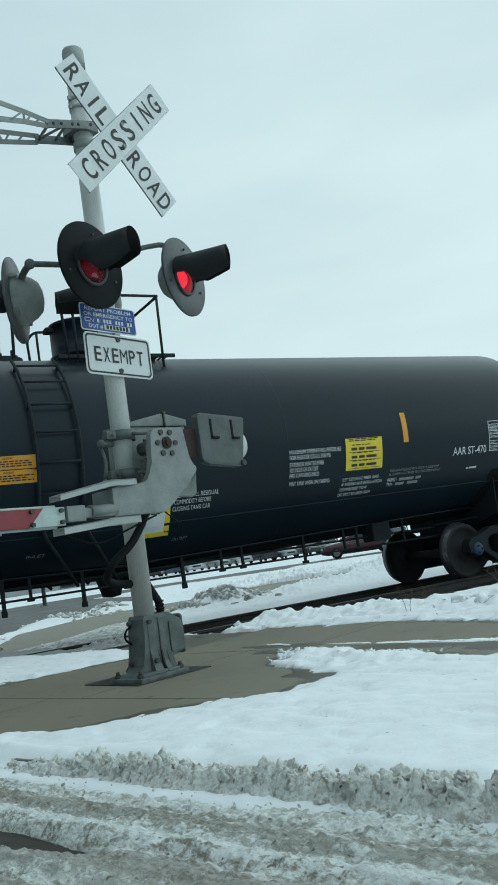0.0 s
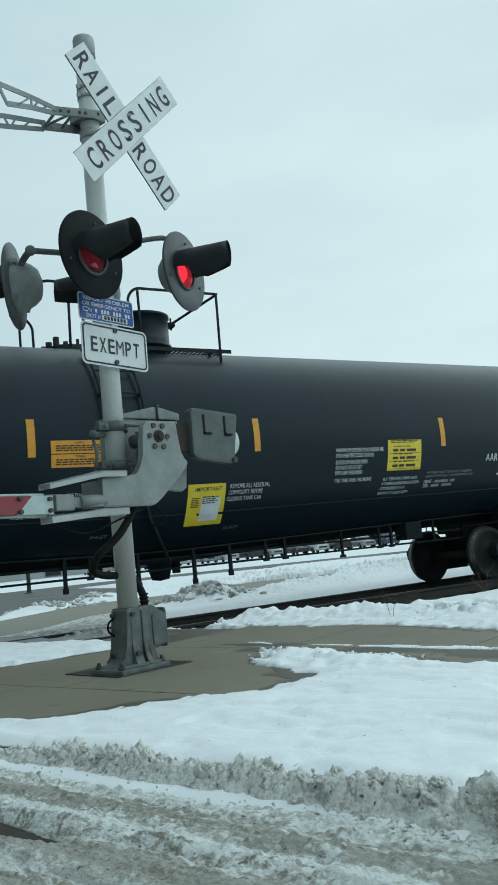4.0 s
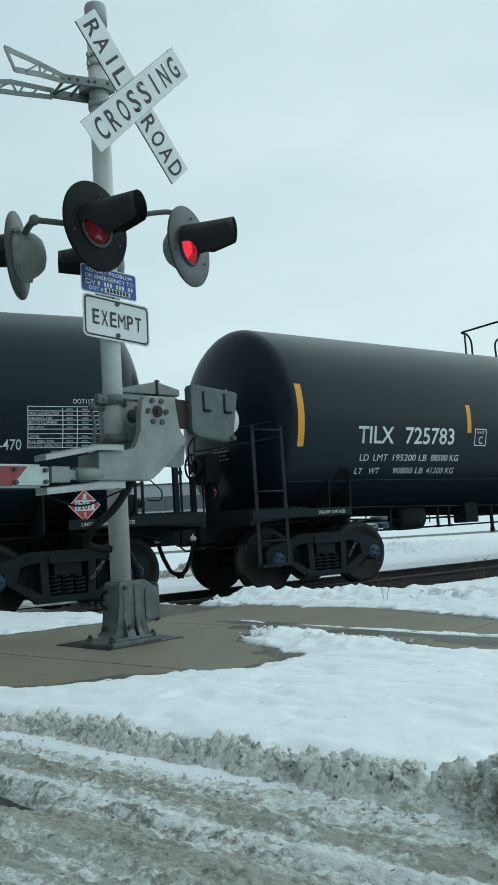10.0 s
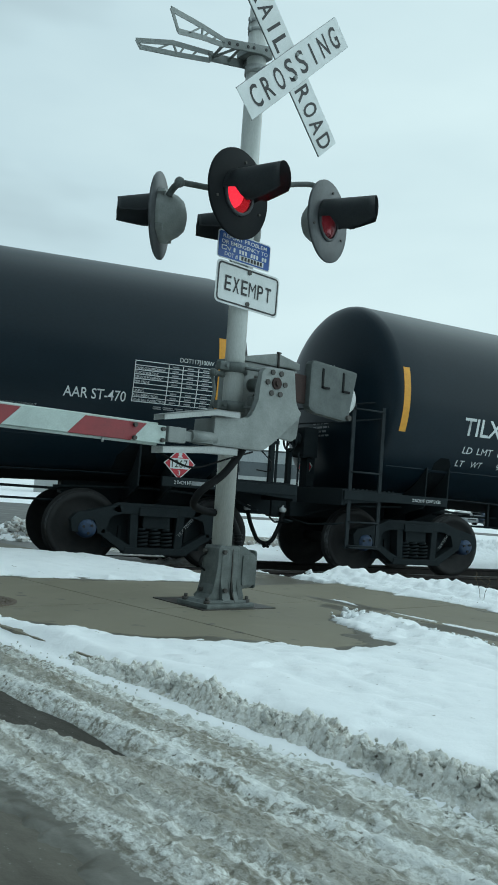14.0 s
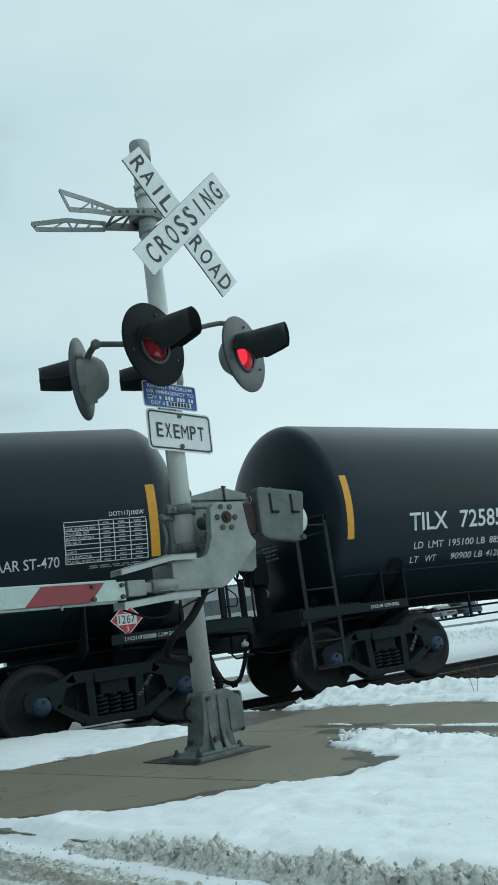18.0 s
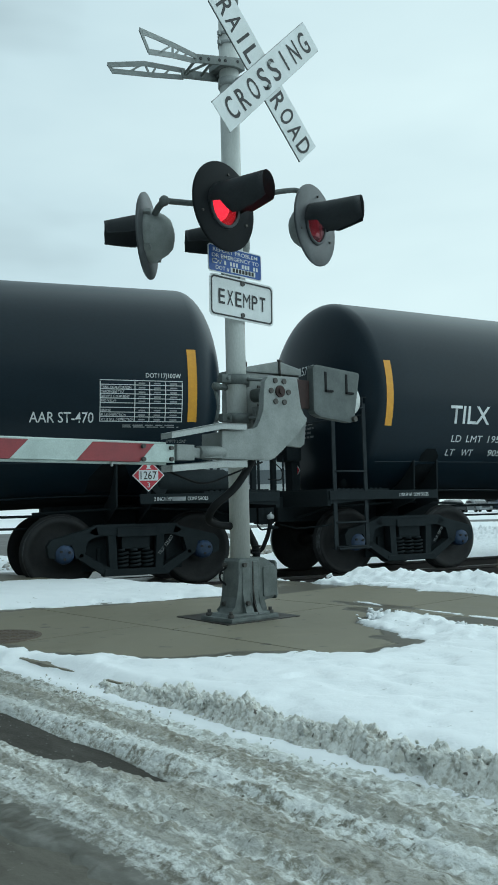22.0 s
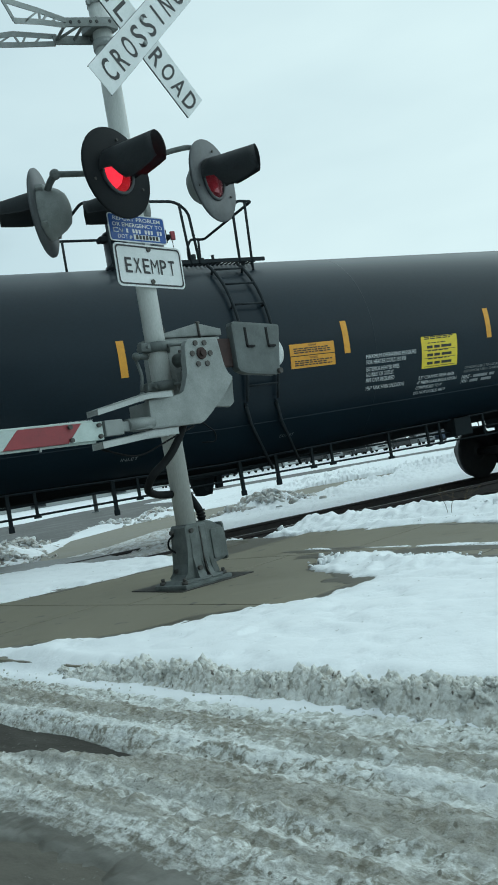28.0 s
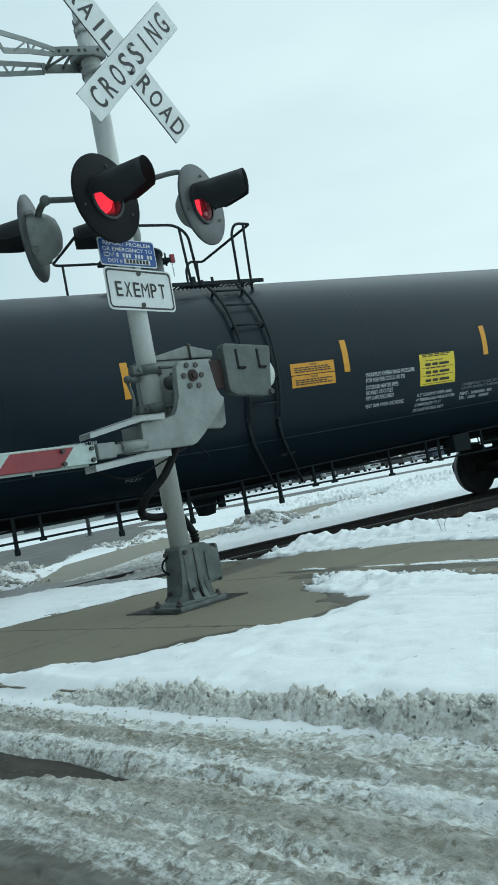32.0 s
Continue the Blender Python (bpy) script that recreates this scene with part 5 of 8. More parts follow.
def build_signs():
    m = pose(-0.070, -0.10, 2.533)
    bm = bmesh.new()
    place_plate(bm, rounded_rect(0.505, 0.197, 0.02), 0.003, IDENT, 0, 0.001)
    blue = part("notice_sign", bm, SIGNWHITE, mast, "blue emergency notice sign with white lettering", m)
    bm = bmesh.new()
    place_plate(bm, rounded_rect(0.488, 0.180, 0.016), 0.002, pose(0, -0.003, 0))
    part("sign_face", bm, SIGNBLUE, blue, "blue sign face")
    sign_text(blue, "REPORT PROBLEM", 0.027, 0.42, 0.0, 0.063, SIGNWHITE, -0.006, 0.01)
    sign_text(blue, "OR EMERGENCY TO", 0.027, 0.445, 0.0, 0.021, SIGNWHITE, -0.006, 0.01)
    sign_text(blue, "DOT #", 0.027, 0.125, -0.125, -0.063, SIGNWHITE, -0.006, 0.01)
    bm = bmesh.new()
    place_tube(bm, [(-0.215, 0, -0.012), (-0.215, 0, -0.038), (-0.175, 0, -0.038), (-0.165, 0, -0.014), (-0.145, 0, -0.038), (-0.135, 0, -0.012)], 0.004, 5)
    place_tube(bm, [(-0.215, 0, -0.012), (-0.175, 0, -0.012)], 0.004, 5)
    part("emblem", bm, SIGNWHITE, blue, "small white line emblem", pose(0, -0.005, 0.004))
    for k in range(12):
        if k in (1, 5, 9):
            continue
        bm = bmesh.new()
        place_box(bm, IDENT, (0.017, 0.002, 0.028), 0)
        part("print_bar", bm, SIGNWHITE, blue, "", pose(-0.10 + 0.0275 * k, -0.006, -0.021))
    bm = bmesh.new()
    place_box(bm, IDENT, (0.235, 0.002, 0.036), 0)
    part("number_panel", bm, SIGNWHITE, blue, "white number panel with dark bars", pose(0.068, -0.006, -0.062))
    for k in range(7):
        bm = bmesh.new()
        place_box(bm, IDENT, (0.020, 0.002, 0.028), 0)
        part("print_bar", bm, SIGNBLACK, blue, "", pose(-0.022 + 0.030 * k, -0.0085, -0.062))

    m = pose(-0.012, -0.10, 2.268, 0, 1.0, 0)
    bm = bmesh.new()
    place_plate(bm, rounded_rect(0.61, 0.305, 0.038), 0.003, IDENT, 0, 0.001)
    ex = part("exempt_sign", bm, SIGNWHITE, mast, "white rectangular sign with black border and word", m)
    outer, inner = rounded_rect(0.585, 0.28, 0.032), rounded_rect(0.560, 0.255, 0.024)
    bm = bmesh.new()
    o = [bm.verts.new((x, 0, z)) for x, z in outer]
    i = [bm.verts.new((x, 0, z)) for x, z in inner]
    for k in range(len(o)):
        j = (k + 1) % len(o)
        bm.faces.new((o[k], o[j], i[j], i[k]))
    part("border", bm, SIGNBLACK, ex, "black border line", pose(0, -0.004, 0))
    bm = bmesh.new()
    for k, ch in enumerate("EXEMPT"):
        wide = 0.068 if ch == "M" else 0.058
        merged(bm, letters(ch, 0.106, wide, 0.0, 0.0 if ch == "M" else 0.012), pose(-0.195 + 0.078 * k - wide / 2, 0, -0.055))
    part("lettering", bm, SIGNBLACK, ex, "", pose(0, -0.005, 0))
    for z in (0.118, -0.112):
        bm = bmesh.new()
        place_rod(bm, (0, 0.01, z), (0, -0.012, z), 0.018, 8)
        part("sign_bolt", bm, BOLT, ex)
    bm = bmesh.new()
    place_box(bm, pose(0, -0.085, 2.38), (0.05, 0.03, 0.44), 0.004)
    part("sign_strap", bm, GALV, mast, "steel strap behind the signs")


def build_gate():
    # the drive housing on its clamps
    bm = bmesh.new()
    body = [(0.05, 1.37), (0.16, 1.33), (0.60, 1.30), (0.65, 1.36), (0.672, 1.79), (0.06, 1.78)]
    place_plate(bm, body, 0.22, pose(0, 0.13, 0), 0, 0.03)
    drive = part("gate_drive", bm, CAST, mast, "weathered cast housing of the gate drive")
    bm = bmesh.new()
    place_plate(bm, [(0.045, 1.775), (0.68, 1.795), (0.68, 1.845), (0.44, 1.888), (0.12, 1.815), (0.045, 1.795)], 0.25, pose(0, 0.13, 0), 0, 0.012)
    part("housing_lid", bm, CAST, drive, "sloped cast lid")
    bm = bmesh.new()
    place_tube(bm, [(0.10 + 0.022 * math.cos(a), 0.02, 1.835 + 0.026 * math.sin(a)) for a in [2 * math.pi * k / 12 for k in range(12)]], 0.006, 6, closed=True)
    part("lifting_ring", bm, BOLT, drive)
    for z in (1.46, 1.53, 1.60, 1.67):
        bm = bmesh.new()
        place_box(bm, pose(0.27, 0.016, z), (0.10, 0.012, 0.03), 0.004)
        part("name_plate", bm, BOLT, drive)
    for x in (0.245,):
        bm = bmesh.new()
        place_rod(bm, (0.44, 0.0, 1.74), (0.44, 0.0, 1.895), 0.010, 6)
        place_rod(bm, (0.42, 0.0, 1.89), (0.46, 0.0, 1.89), 0.008, 6)
        part("lid_latch", bm, BOLT, drive)
    for z in (1.38, 1.62):
        bm = bmesh.new()
        place_box(bm, pose(0.10, 0.016, z + 0.06), (0.08, 0.02, 0.018), 0.004)
        part("housing_rib", bm, CAST, drive)
    for z, mat_ in ((1.70, CAST_DARK), (1.42, CAST_DARK)):
        bm = bmesh.new()
        place_lathe(bm, [(-0.035, 0.072), (-0.035, 0.098), (0.035, 0.098), (0.035, 0.072)], pose(0, 0, z, 0, -90, 0), 18)
        place_box(bm, pose(-0.12, -0.02, z), (0.10, 0.05, 0.06), 0.01)
        place_rod(bm, (-0.12, -0.07, z), (-0.12, 0.06, z), 0.014, 6)
        place_rod(bm, (0.02, -0.10, z), (0.14, -0.13, z), 0.012, 6)
        part("pole_clamp", bm, mat_, drive, "dark cast clamp round the pole")
    for z in (1.64, 1.36):
        bm = bmesh.new()
        bmesh.ops.create_uvsphere(bm, u_segments=12, v_segments=8, radius=0.030, matrix=pose(-0.21, -0.02, z))
        place_rod(bm, (-0.21, -0.02, z), (-0.10, 0.0, z), 0.022, 8)
        part("conduit_elbow", bm, CAST_DARK, drive)
    bm = bmesh.new()
    place_tube(bm, rounded([(-0.20, 0.0, 1.62), (-0.19, -0.03, 1.50), (-0.20, 0.0, 1.38)], 0.05), 0.012, 8)
    part("conduit", bm, CAST_DARK, drive)
    # the swinging arm support with its hub
    bm = bmesh.new()
    hub = Vector((0.131, 0, 1.593))
    out = [(-0.408, 1.102), (0.03, 1.106), (0.07, 1.120), (0.139, 1.172), (0.317, 1.318), (0.40, 1.39), (0.405, 1.42), (0.335, 1.47), (0.322, 1.51), (0.316, 1.695), (0.300, 1.712), (0.06, 1.702), (0.02, 1.688), (-0.006, 1.655),
           (-0.018, 1.56), (-0.027, 1.454), (-0.045, 1.375), (-0.075, 1.325), (-0.123, 1.301), (-0.402, 1.294)]
    place_plate(bm, out, 0.05, pose(0, -0.285, 0), 0, 0.016)
    place_plate(bm, [(-0.408, 1.115), (-0.25, 1.115), (-0.25, 1.285), (-0.402, 1.285)], 0.20, pose(0, -0.19, 0), 0, 0.012)
    place_plate(bm, [(0.10, 1.25), (0.53, 1.222), (0.575, 1.25), (0.60, 1.43), (0.30, 1.55), (0.08, 1.50)], 0.04, pose(0, -0.09, 0), 0, 0.012)
    support = part("arm_support", bm, CAST, mast, "mottled cast gate arm support")
    bm = bmesh.new()
    place_rod(bm, (hub.x, -0.29, hub.z), (hub.x, -0.325, hub.z), 0.042, 20)
    place_rod(bm, (hub.x, -0.32, hub.z), (hub.x, -0.34, hub.z), 0.022, 12)
    part("hub", bm, RUST, support, "dark rusted hub of the arm support")
    bm = bmesh.new()
    place_rod(bm, (hub.x, -0.27, hub.z), (hub.x, -0.05, hub.z), 0.05, 18)
    part("shaft", bm, CAST_DARK, support)
    for k in range(6):
        a = radians(60 * k)
        bm = bmesh.new()
        place_rod(bm, (hub.x + 0.085 * math.cos(a), -0.29, hub.z + 0.085 * math.sin(a)), (hub.x + 0.085 * math.cos(a), -0.322, hub.z + 0.085 * math.sin(a)), 0.020, 8)
        part("hub_bolt", bm, BOLT, support)
    bm = bmesh.new()
    place_box(bm, pose(0.41, -0.25, 1.60), (0.16, 0.05, 0.21), 0.01)
    part("weight_arm", bm, RUST, support, "rust-brown arm to the counterweight")
    bm = bmesh.new()
    w = [(0.468, 1.478), (0.485, 1.455), (0.545, 1.433), (0.86, 1.409), (0.90, 1.414), (0.916, 1.435), (0.988, 1.775), (0.985, 1.795), (0.965, 1.803), (0.525, 1.823), (0.485, 1.815), (0.470, 1.79)]
    place_plate(bm, w, 0.07, pose(0, -0.285, 0), 0, 0.02)
    weight = part("counterweight", bm, WEIGHTIRON, support, "dark grey slab counterweight with two slots")
    for x in (0.60, 0.83):
        bm = bmesh.new()
        place_box(bm, pose(x, -0.322, 1.70), (0.022, 0.006, 0.15), 0.003)
        place_box(bm, pose(x + 0.03, -0.328, 1.632), (0.075, 0.02, 0.016), 0.004)
        part("slot", bm, RUBBER, weight, "narrow dark slot with a stud")
    bm = bmesh.new()
    place_lathe(bm, [(-0.04, 0.0), (-0.035, 0.09), (-0.02, 0.115), (0.0, 0.12), (0.03, 0.10), (0.04, 0.0)], pose(0.99, -0.20, 1.604, 0, 0, 90), 24)
    part("end_disc", bm, CLEARLENS, weight, "pale round disc behind the counterweight")
    bm = bmesh.new()
    place_rod(bm, (0.90, -0.30, 1.437), (0.90, -0.345, 1.437), 0.022, 8)
    part("slot_bolt", bm, BOLT, weight)
    # the pair of channels that carry the arm, and the arm
    for zl, zr, hl in ((1.262, 1.343, 0.038), (1.060, 1.098, 0.044)):
        bm = bmesh.new()
        for y in (-0.335, -0.225):
            place_plate(bm, [(-0.835, zl - hl), (-0.42, zr - hl - 0.004), (-0.213, zr - hl - 0.002), (-0.213, zr), (-0.42, zr), (-0.835, zl)], 0.010, pose(0, y, 0), 0, 0.002)
        place_plate(bm, [(-0.835, zl - 0.008), (-0.42, zr - 0.008), (-0.213, zr - 0.008), (-0.213, zr), (-0.42, zr), (-0.835, zl)], 0.12, pose(0, -0.28, 0), 0, 0.002)
        part("arm_channel", bm, GALV, support, "galvanised channel that holds the gate arm")
    bm = bmesh.new()
    place_box(bm, pose(-0.55, -0.30, 1.14), (0.28, 0.04, 0.065), 0.014)
    place_box(bm, pose(-0.72, -0.30, 1.14), (0.14, 0.06, 0.10), 0.012)
    place_tube(bm, [(-0.60, -0.30, 1.145), (-0.38, -0.28, 1.15)], 0.042, 14)
    part("arm_socket", bm, CAST, support, "grey cast socket of the arm")
    arm = new("gate_arm")
    arm.parent = mast
    arm.matrix_local = IDENT
    tagged(arm, "gate arm with red and white diagonal stripes")
    z_mid, slope = 1.1305, 0.0
    edges = [-0.80, -0.95, -1.385, -1.79, -2.2, -2.6, -3.0, -3.4, -3.8, -4.2]
    for k, (x0, x1) in enumerate(zip(edges, edges[1:])):
        h0, h1 = 0.114 - 0.006 * (-0.8 - x0), 0.114 - 0.006 * (-0.8 - x1)
        lean = 0.0 if k == 0 else 0.11
        lean1 = 0.11
        pts = [(x1 - lean1, -h1 / 2), (x0 - lean, -h0 / 2), (x0, h0 / 2), (x1, h1 / 2)]
        bm = bmesh.new()
        place_plate(bm, pts, 0.028, pose(0, -0.30, z_mid), 0, 0.003)
        part("stripe", bm, GATERED if k % 2 == 1 else GATEWHITE, arm, "red reflective stripe" if k % 2 == 1 else "white reflective stripe")
    bm = bmesh.new()
    place_tube(bm, [(-0.85, -0.285, 1.193), (-4.2, -0.285, 1.185)], 0.010, 6)
    place_tube(bm, [(-0.85, -0.285, 1.068), (-4.2, -0.285, 1.075)], 0.010, 6)
    part("arm_rail", bm, GATEWHITE, arm)
    for x, z in ((-0.83, 1.165), (-0.83, 1.095), (-1.04, 1.17), (-1.04, 1.09)):
        bm = bmesh.new()
        place_rod(bm, (x, -0.31, z), (x, -0.335, z), 0.014, 8)
        part("arm_bolt", bm, BOLT, arm)
    for x in (-1.25, -2.05, -2.9):
        bm = bmesh.new()
        place_rod(bm, (x, -0.30, 1.07), (x, -0.30, 1.045), 0.008, 6)
        part("wire_clip", bm, GALV, arm)
    # the cable that loops from the drive down to the pole
    bm = bmesh.new()
    place_tube(bm, rounded([(-0.04, -0.20, 1.12), (-0.095, -0.20, 1.04), (-0.20, -0.19, 0.915), (-0.35, -0.14, 0.80), (-0.34, -0.05, 0.705), (-0.20, 0.0, 0.665), (-0.05, 0.02, 0.655)], 0.10, 6), 0.027, 10)
    part("drive_cable", bm, RUBBER, mast, "thick black cable looping down the pole")
    bm = bmesh.new()
    place_tube(bm, rounded([(-0.75, -0.20, 1.02), (-0.50, -0.22, 0.93), (-0.20, -0.22, 1.03), (0.05, -0.20, 1.10)], 0.15, 6), 0.007, 6)
    place_tube(bm, rounded([(0.08, -0.25, 1.12), (0.20, -0.25, 1.04), (0.22, -0.22, 0.97), (0.12, -0.18, 0.98)], 0.06, 5), 0.005, 5)
    part("arm_wire", bm, RUBBER, mast, "thin loose wiring under the arm support")


build_pole()
build_base()
build_crossbuck()
build_fork()
shade_front, shade_right = build_lights()
build_signs()
build_gate()


# ---- the tank cars ----
TANK_R, TANK_Z, WHEEL_R = 1.5, 2.538, 0.457


def sagged(co):
    """The jacket's lower half slopes down to the outlet in the middle."""
    low = max(0.0, (TANK_Z - co.z) / TANK_R)
    co.z -= 0.18 * max(0.0, 1 - abs(co.x - 0.3) / 6.2) * low * low


def wrapped(bm, u, z, lift=0.006):
    """Lays a flat bmesh in x and z on the jacket, its origin at (u, z); heights run along the curve."""
    f0 = math.asin(max(-1.0, min(1.0, (z - TANK_Z) / TANK_R)))
    for v in bm.verts:
        f = f0 + v.co.z / TANK_R
        r = TANK_R + lift - v.co.y
        v.co = Vector((u + v.co.x, -r * math.cos(f), TANK_Z + r * math.sin(f)))
        sagged(v.co)
    return bm


def patch(w, h, skew=0.0, nz=8):
    """A flat sheet in x and z from the lower left corner, cut so that it can bend."""
    bm = bmesh.new()
    rows = [[bm.verts.new((x + skew * k / nz * h, 0, h * k / nz)) for x in (0, w)] for k in range(nz + 1)]
    for a, b in zip(rows, rows[1:]):
        bm.faces.new((a[0], a[1], b[1], b[0]))
    return bm


def stencil(parent, text, u, z, height, width, slant=0.0, material=None, lift=0.006, name="lettering", bold=0.006):
    return part(name, wrapped(letters(text, height, width, slant, bold), u, z, lift), material or STENCIL, parent)


def sticker(parent, name, u, z, w, h, material, label="", lift=0.005, skew=0.0):
    return part(name, wrapped(patch(w, h, skew), u, z, lift), material, parent, label)


# each kind's shell ends with the depth of the heads, and its truck centres
SHELL = {"a": ((-7.87, 0.42), (7.90, 0.63)), "b": ((-8.20, 0.44), (7.86, 0.60))}
TRUCK_AT = {"a": (-7.06, 7.21), "b": (-7.45, 7.09)}


def build_tank(car, kind):
    bm = bmesh.new()
    (left, dl), (right, dr) = SHELL[kind]
    prof = [(left - dl * math.cos(radians(a)), TANK_R * math.sin(radians(a))) for a in range(0, 90, 6)]
    prof[0] = (left - dl, 0.0)
    prof += [(x, TANK_R) for x in np.linspace(left, right, 33)]
    prof += [(right + dr * math.cos(radians(a)), TANK_R * math.sin(radians(a))) for a in range(84, 0, -6)] + [(right + dr, 0.0)]
    place_lathe(bm, prof, pose(0, 0, TANK_Z), 96)
    for v in bm.verts:
        sagged(v.co)
    tank = part("tank", bm, TANKPAINT, car, "glossy black insulated tank jacket")
    for u in (-2.72, 2.72):
        bm = bmesh.new()
        place_lathe(bm, [(u - 0.010, TANK_R - 0.001), (u - 0.008, TANK_R + 0.0004), (u + 0.008, TANK_R + 0.0004), (u + 0.010, TANK_R - 0.001)], pose(0, 0, TANK_Z), 96)
        for v in bm.verts:
            sagged(v.co)
        part("jacket_seam", bm, TANKPAINT, tank)
    # the lapped sheets along the lower side
    for deg, proud in ((-41, 0.005), (-66, 0.014)):
        for y in (-1, 1):
            bm = bmesh.new()
            rows = [[bm.verts.new((u, y * (TANK_R + d) * math.cos(radians(a)), TANK_Z + (TANK_R + d) * math.sin(radians(a)))) for a, d in ((deg + 0.9, -0.002), (deg + 0.7, proud), (deg - 0.7, proud), (deg - 0.9, -0.002))] for u in np.linspace(left + 0.05, right - 0.05, 33)]
            for p, q in zip(rows, rows[1:]):
                for k in range(3):
                    bm.faces.new((p[k], p[k + 1], q[k + 1], q[k]))
            for v in bm.verts:
                sagged(v.co)
            part("lap_seam", bm, TANKPAINT, tank)
    # an added matt sheet; the belly's dark reflection is put into its colour
    bm = bmesh.new()
    rows = [[bm.verts.new((u, (TANK_R + 0.006) * math.sin(radians(a)), TANK_Z - (TANK_R + 0.006) * math.cos(radians(a)))) for a in range(-26, 27, 4)] for u in np.linspace(left + 0.1, right - 0.1, 33)]
    for p, q in zip(rows, rows[1:]):
        for k in range(len(p) - 1):
            bm.faces.new((p[k], p[k + 1], q[k + 1], q[k])).smooth = True
    for v in bm.verts:
        sagged(v.co)
    part("belly_shade_sheet", bm, SHADEBLACK, tank, "added matt sheet, coloured as dark as the shaded tank underside")
    # flat dark patches on the jacket, painted as the shade of recesses over the trucks
    for e, u in zip((-1, 1), TRUCK_AT[kind]):
        bm = bmesh.new()
        out = [(-0.30, 0.0), (0.22, 0.0), (0.24, 0.28), (0.15, 0.50), (0.16, 0.66), (0.06, 0.78), (-0.10, 0.78), (-0.17, 0.68), (-0.15, 0.52), (-0.28, 0.30)]
        mid = [(x, z) for x, z in out]
        c = bm.verts.new((-0.03, 0, 0.36))
        ring = [bm.verts.new((x, 0, z)) for x, z in mid]
        for p, q in zip(ring, ring[1:] + ring[:1]):
            bm.faces.new((c, p, q))
        bmesh.ops.subdivide_edges(bm, edges=bm.edges[:], cuts=2, use_grid_fill=True)
        part("recess_shade", wrapped(bm, u - e * 0.22, 1.22, 0.004), SHADEBLACK, tank, "flat dark patch painted as recess shade over the truck")
    return tank


def build_end(car, s, kind):
    """The deck, braces, rails and coupling gear at one end; s: -1 or 1."""
    off = pose({("a", -1): 0.31, ("b", -1): -0.09, ("a", 1): -0.01, ("b", 1): -0.08}[kind, s], 0, 0)
    bm = bmesh.new()
    place_box(bm, pose(s * 7.75, 0, 0.93), (2.75, 0.46, 0.36), 0.02)
    place_box(bm, pose(s * 6.35, 0, 0.98), (0.4, 0.40, 0.24), 0.02)
    sill = part("stub_sill", bm, FRAMEPAINT, car, "black stub sill under the tank end", off)
    bm = bmesh.new()
    place_box(bm, pose(s * 9.12, 0, 0.86), (0.34, 0.16, 0.20), 0.03)
    place_box(bm, pose(s * 9.24, -0.06, 0.86), (0.16, 0.26, 0.28), 0.05)
    part("coupler", bm, TRUCKCAST, sill, "dark cast coupler")
    bm = bmesh.new()
    path = [(8.77, -0.27, 0.80), (8.83, -0.27, 0.60), (8.95, -0.27, 0.37), (9.09, -0.27, 0.33)] if s > 0 else [(-9.27, -0.27, 0.80), (-9.31, -0.27, 0.60), (-9.42, -0.27, 0.38), (-9.52, -0.27, 0.33)]
    place_tube(bm, rounded(path, 0.2, 6), 0.030, 10)
    place_rod(bm, path[-1], (path[-1][0] + s * 0.04, -0.27, 0.32), 0.045, 10)
    part("brake_hose", bm, RUBBER, sill, "sagging black air brake hose")
    bm = bmesh.new()
    place_lathe(bm, [(-0.05, 0.0), (-0.05, 0.03), (0.0, 0.045), (0.04, 0.03), (0.05, 0.0)], pose(path[0][0], -0.27, 0.83), 10)
    place_tube(bm, [(path[0][0], -0.24, 0.86), (path[0][0] + 0.07, -0.17, 0.90)], 0.012, 6)
    part("angle_cock", bm, STENCIL, sill, "pale air brake valve")
    bm = bmesh.new()
    place_tube(bm, rounded([(s * 8.92, -1.30, 0.72), (s * 9.05, -1.30, 0.70), (s * 9.05, -0.62, 0.66), (s * 9.12, -0.25, 0.72)], 0.06), 0.013, 6)
    part("uncoupling_lever", bm, FRAMEPAINT, sill)
    # bolster plates between sill and tank, and the side sill of the deck
    for y0 in (-1, 1):
        a = [(y0 * 0.2, 0.76), (y0 * 1.16, 1.02), (y0 * 1.16, 1.16), (y0 * 1.18, 1.60), (y0 * 1.12, 1.56), (y0 * 1.02, 1.46), (y0 * 0.78, 1.28), (y0 * 0.4, 1.12), (y0 * 0.2, 1.07)]
        for u in (6.98, 7.40):
            bm = bmesh.new()
            place_plate(bm, a if y0 > 0 else a[::-1], 0.022, pose(s * u, 0, 0, 0, 0, 90))
            part("bolster_plate", bm, FRAMEPAINT, car, "black saddle plate that carries the tank", off)
    bm = bmesh.new()
    place_box(bm, pose(s * 8.50, 0, 1.17), (0.95, 2.80, 0.025), 0.004)
    deck = part("end_deck", bm, FRAMEPAINT, car, "black end deck with side sills", off)
    for y in (-1.41, 1.41):
        bm = bmesh.new()
        place_box(bm, pose(s * 8.12, y, 1.10), (1.80, 0.05, 0.12), 0.008)
        part("side_sill", bm, FRAMEPAINT, deck)
    bm = bmesh.new()
    place_box(bm, IDENT, (0.035, 2.7, 0.018))
    slat = to_mesh("slat", bm, FRAMEPAINT)
    for k in range(11):
        o = new("slat", slat)
        o.parent = deck
        o.matrix_local = pose(s * (8.14 + 0.075 * k), 0, 1.19)
    # deep plates that close the deck's end
    bm = bmesh.new()
    place_box(bm, pose(s * 9.01, 0, 1.07), (0.06, 2.80, 0.22), 0.008)
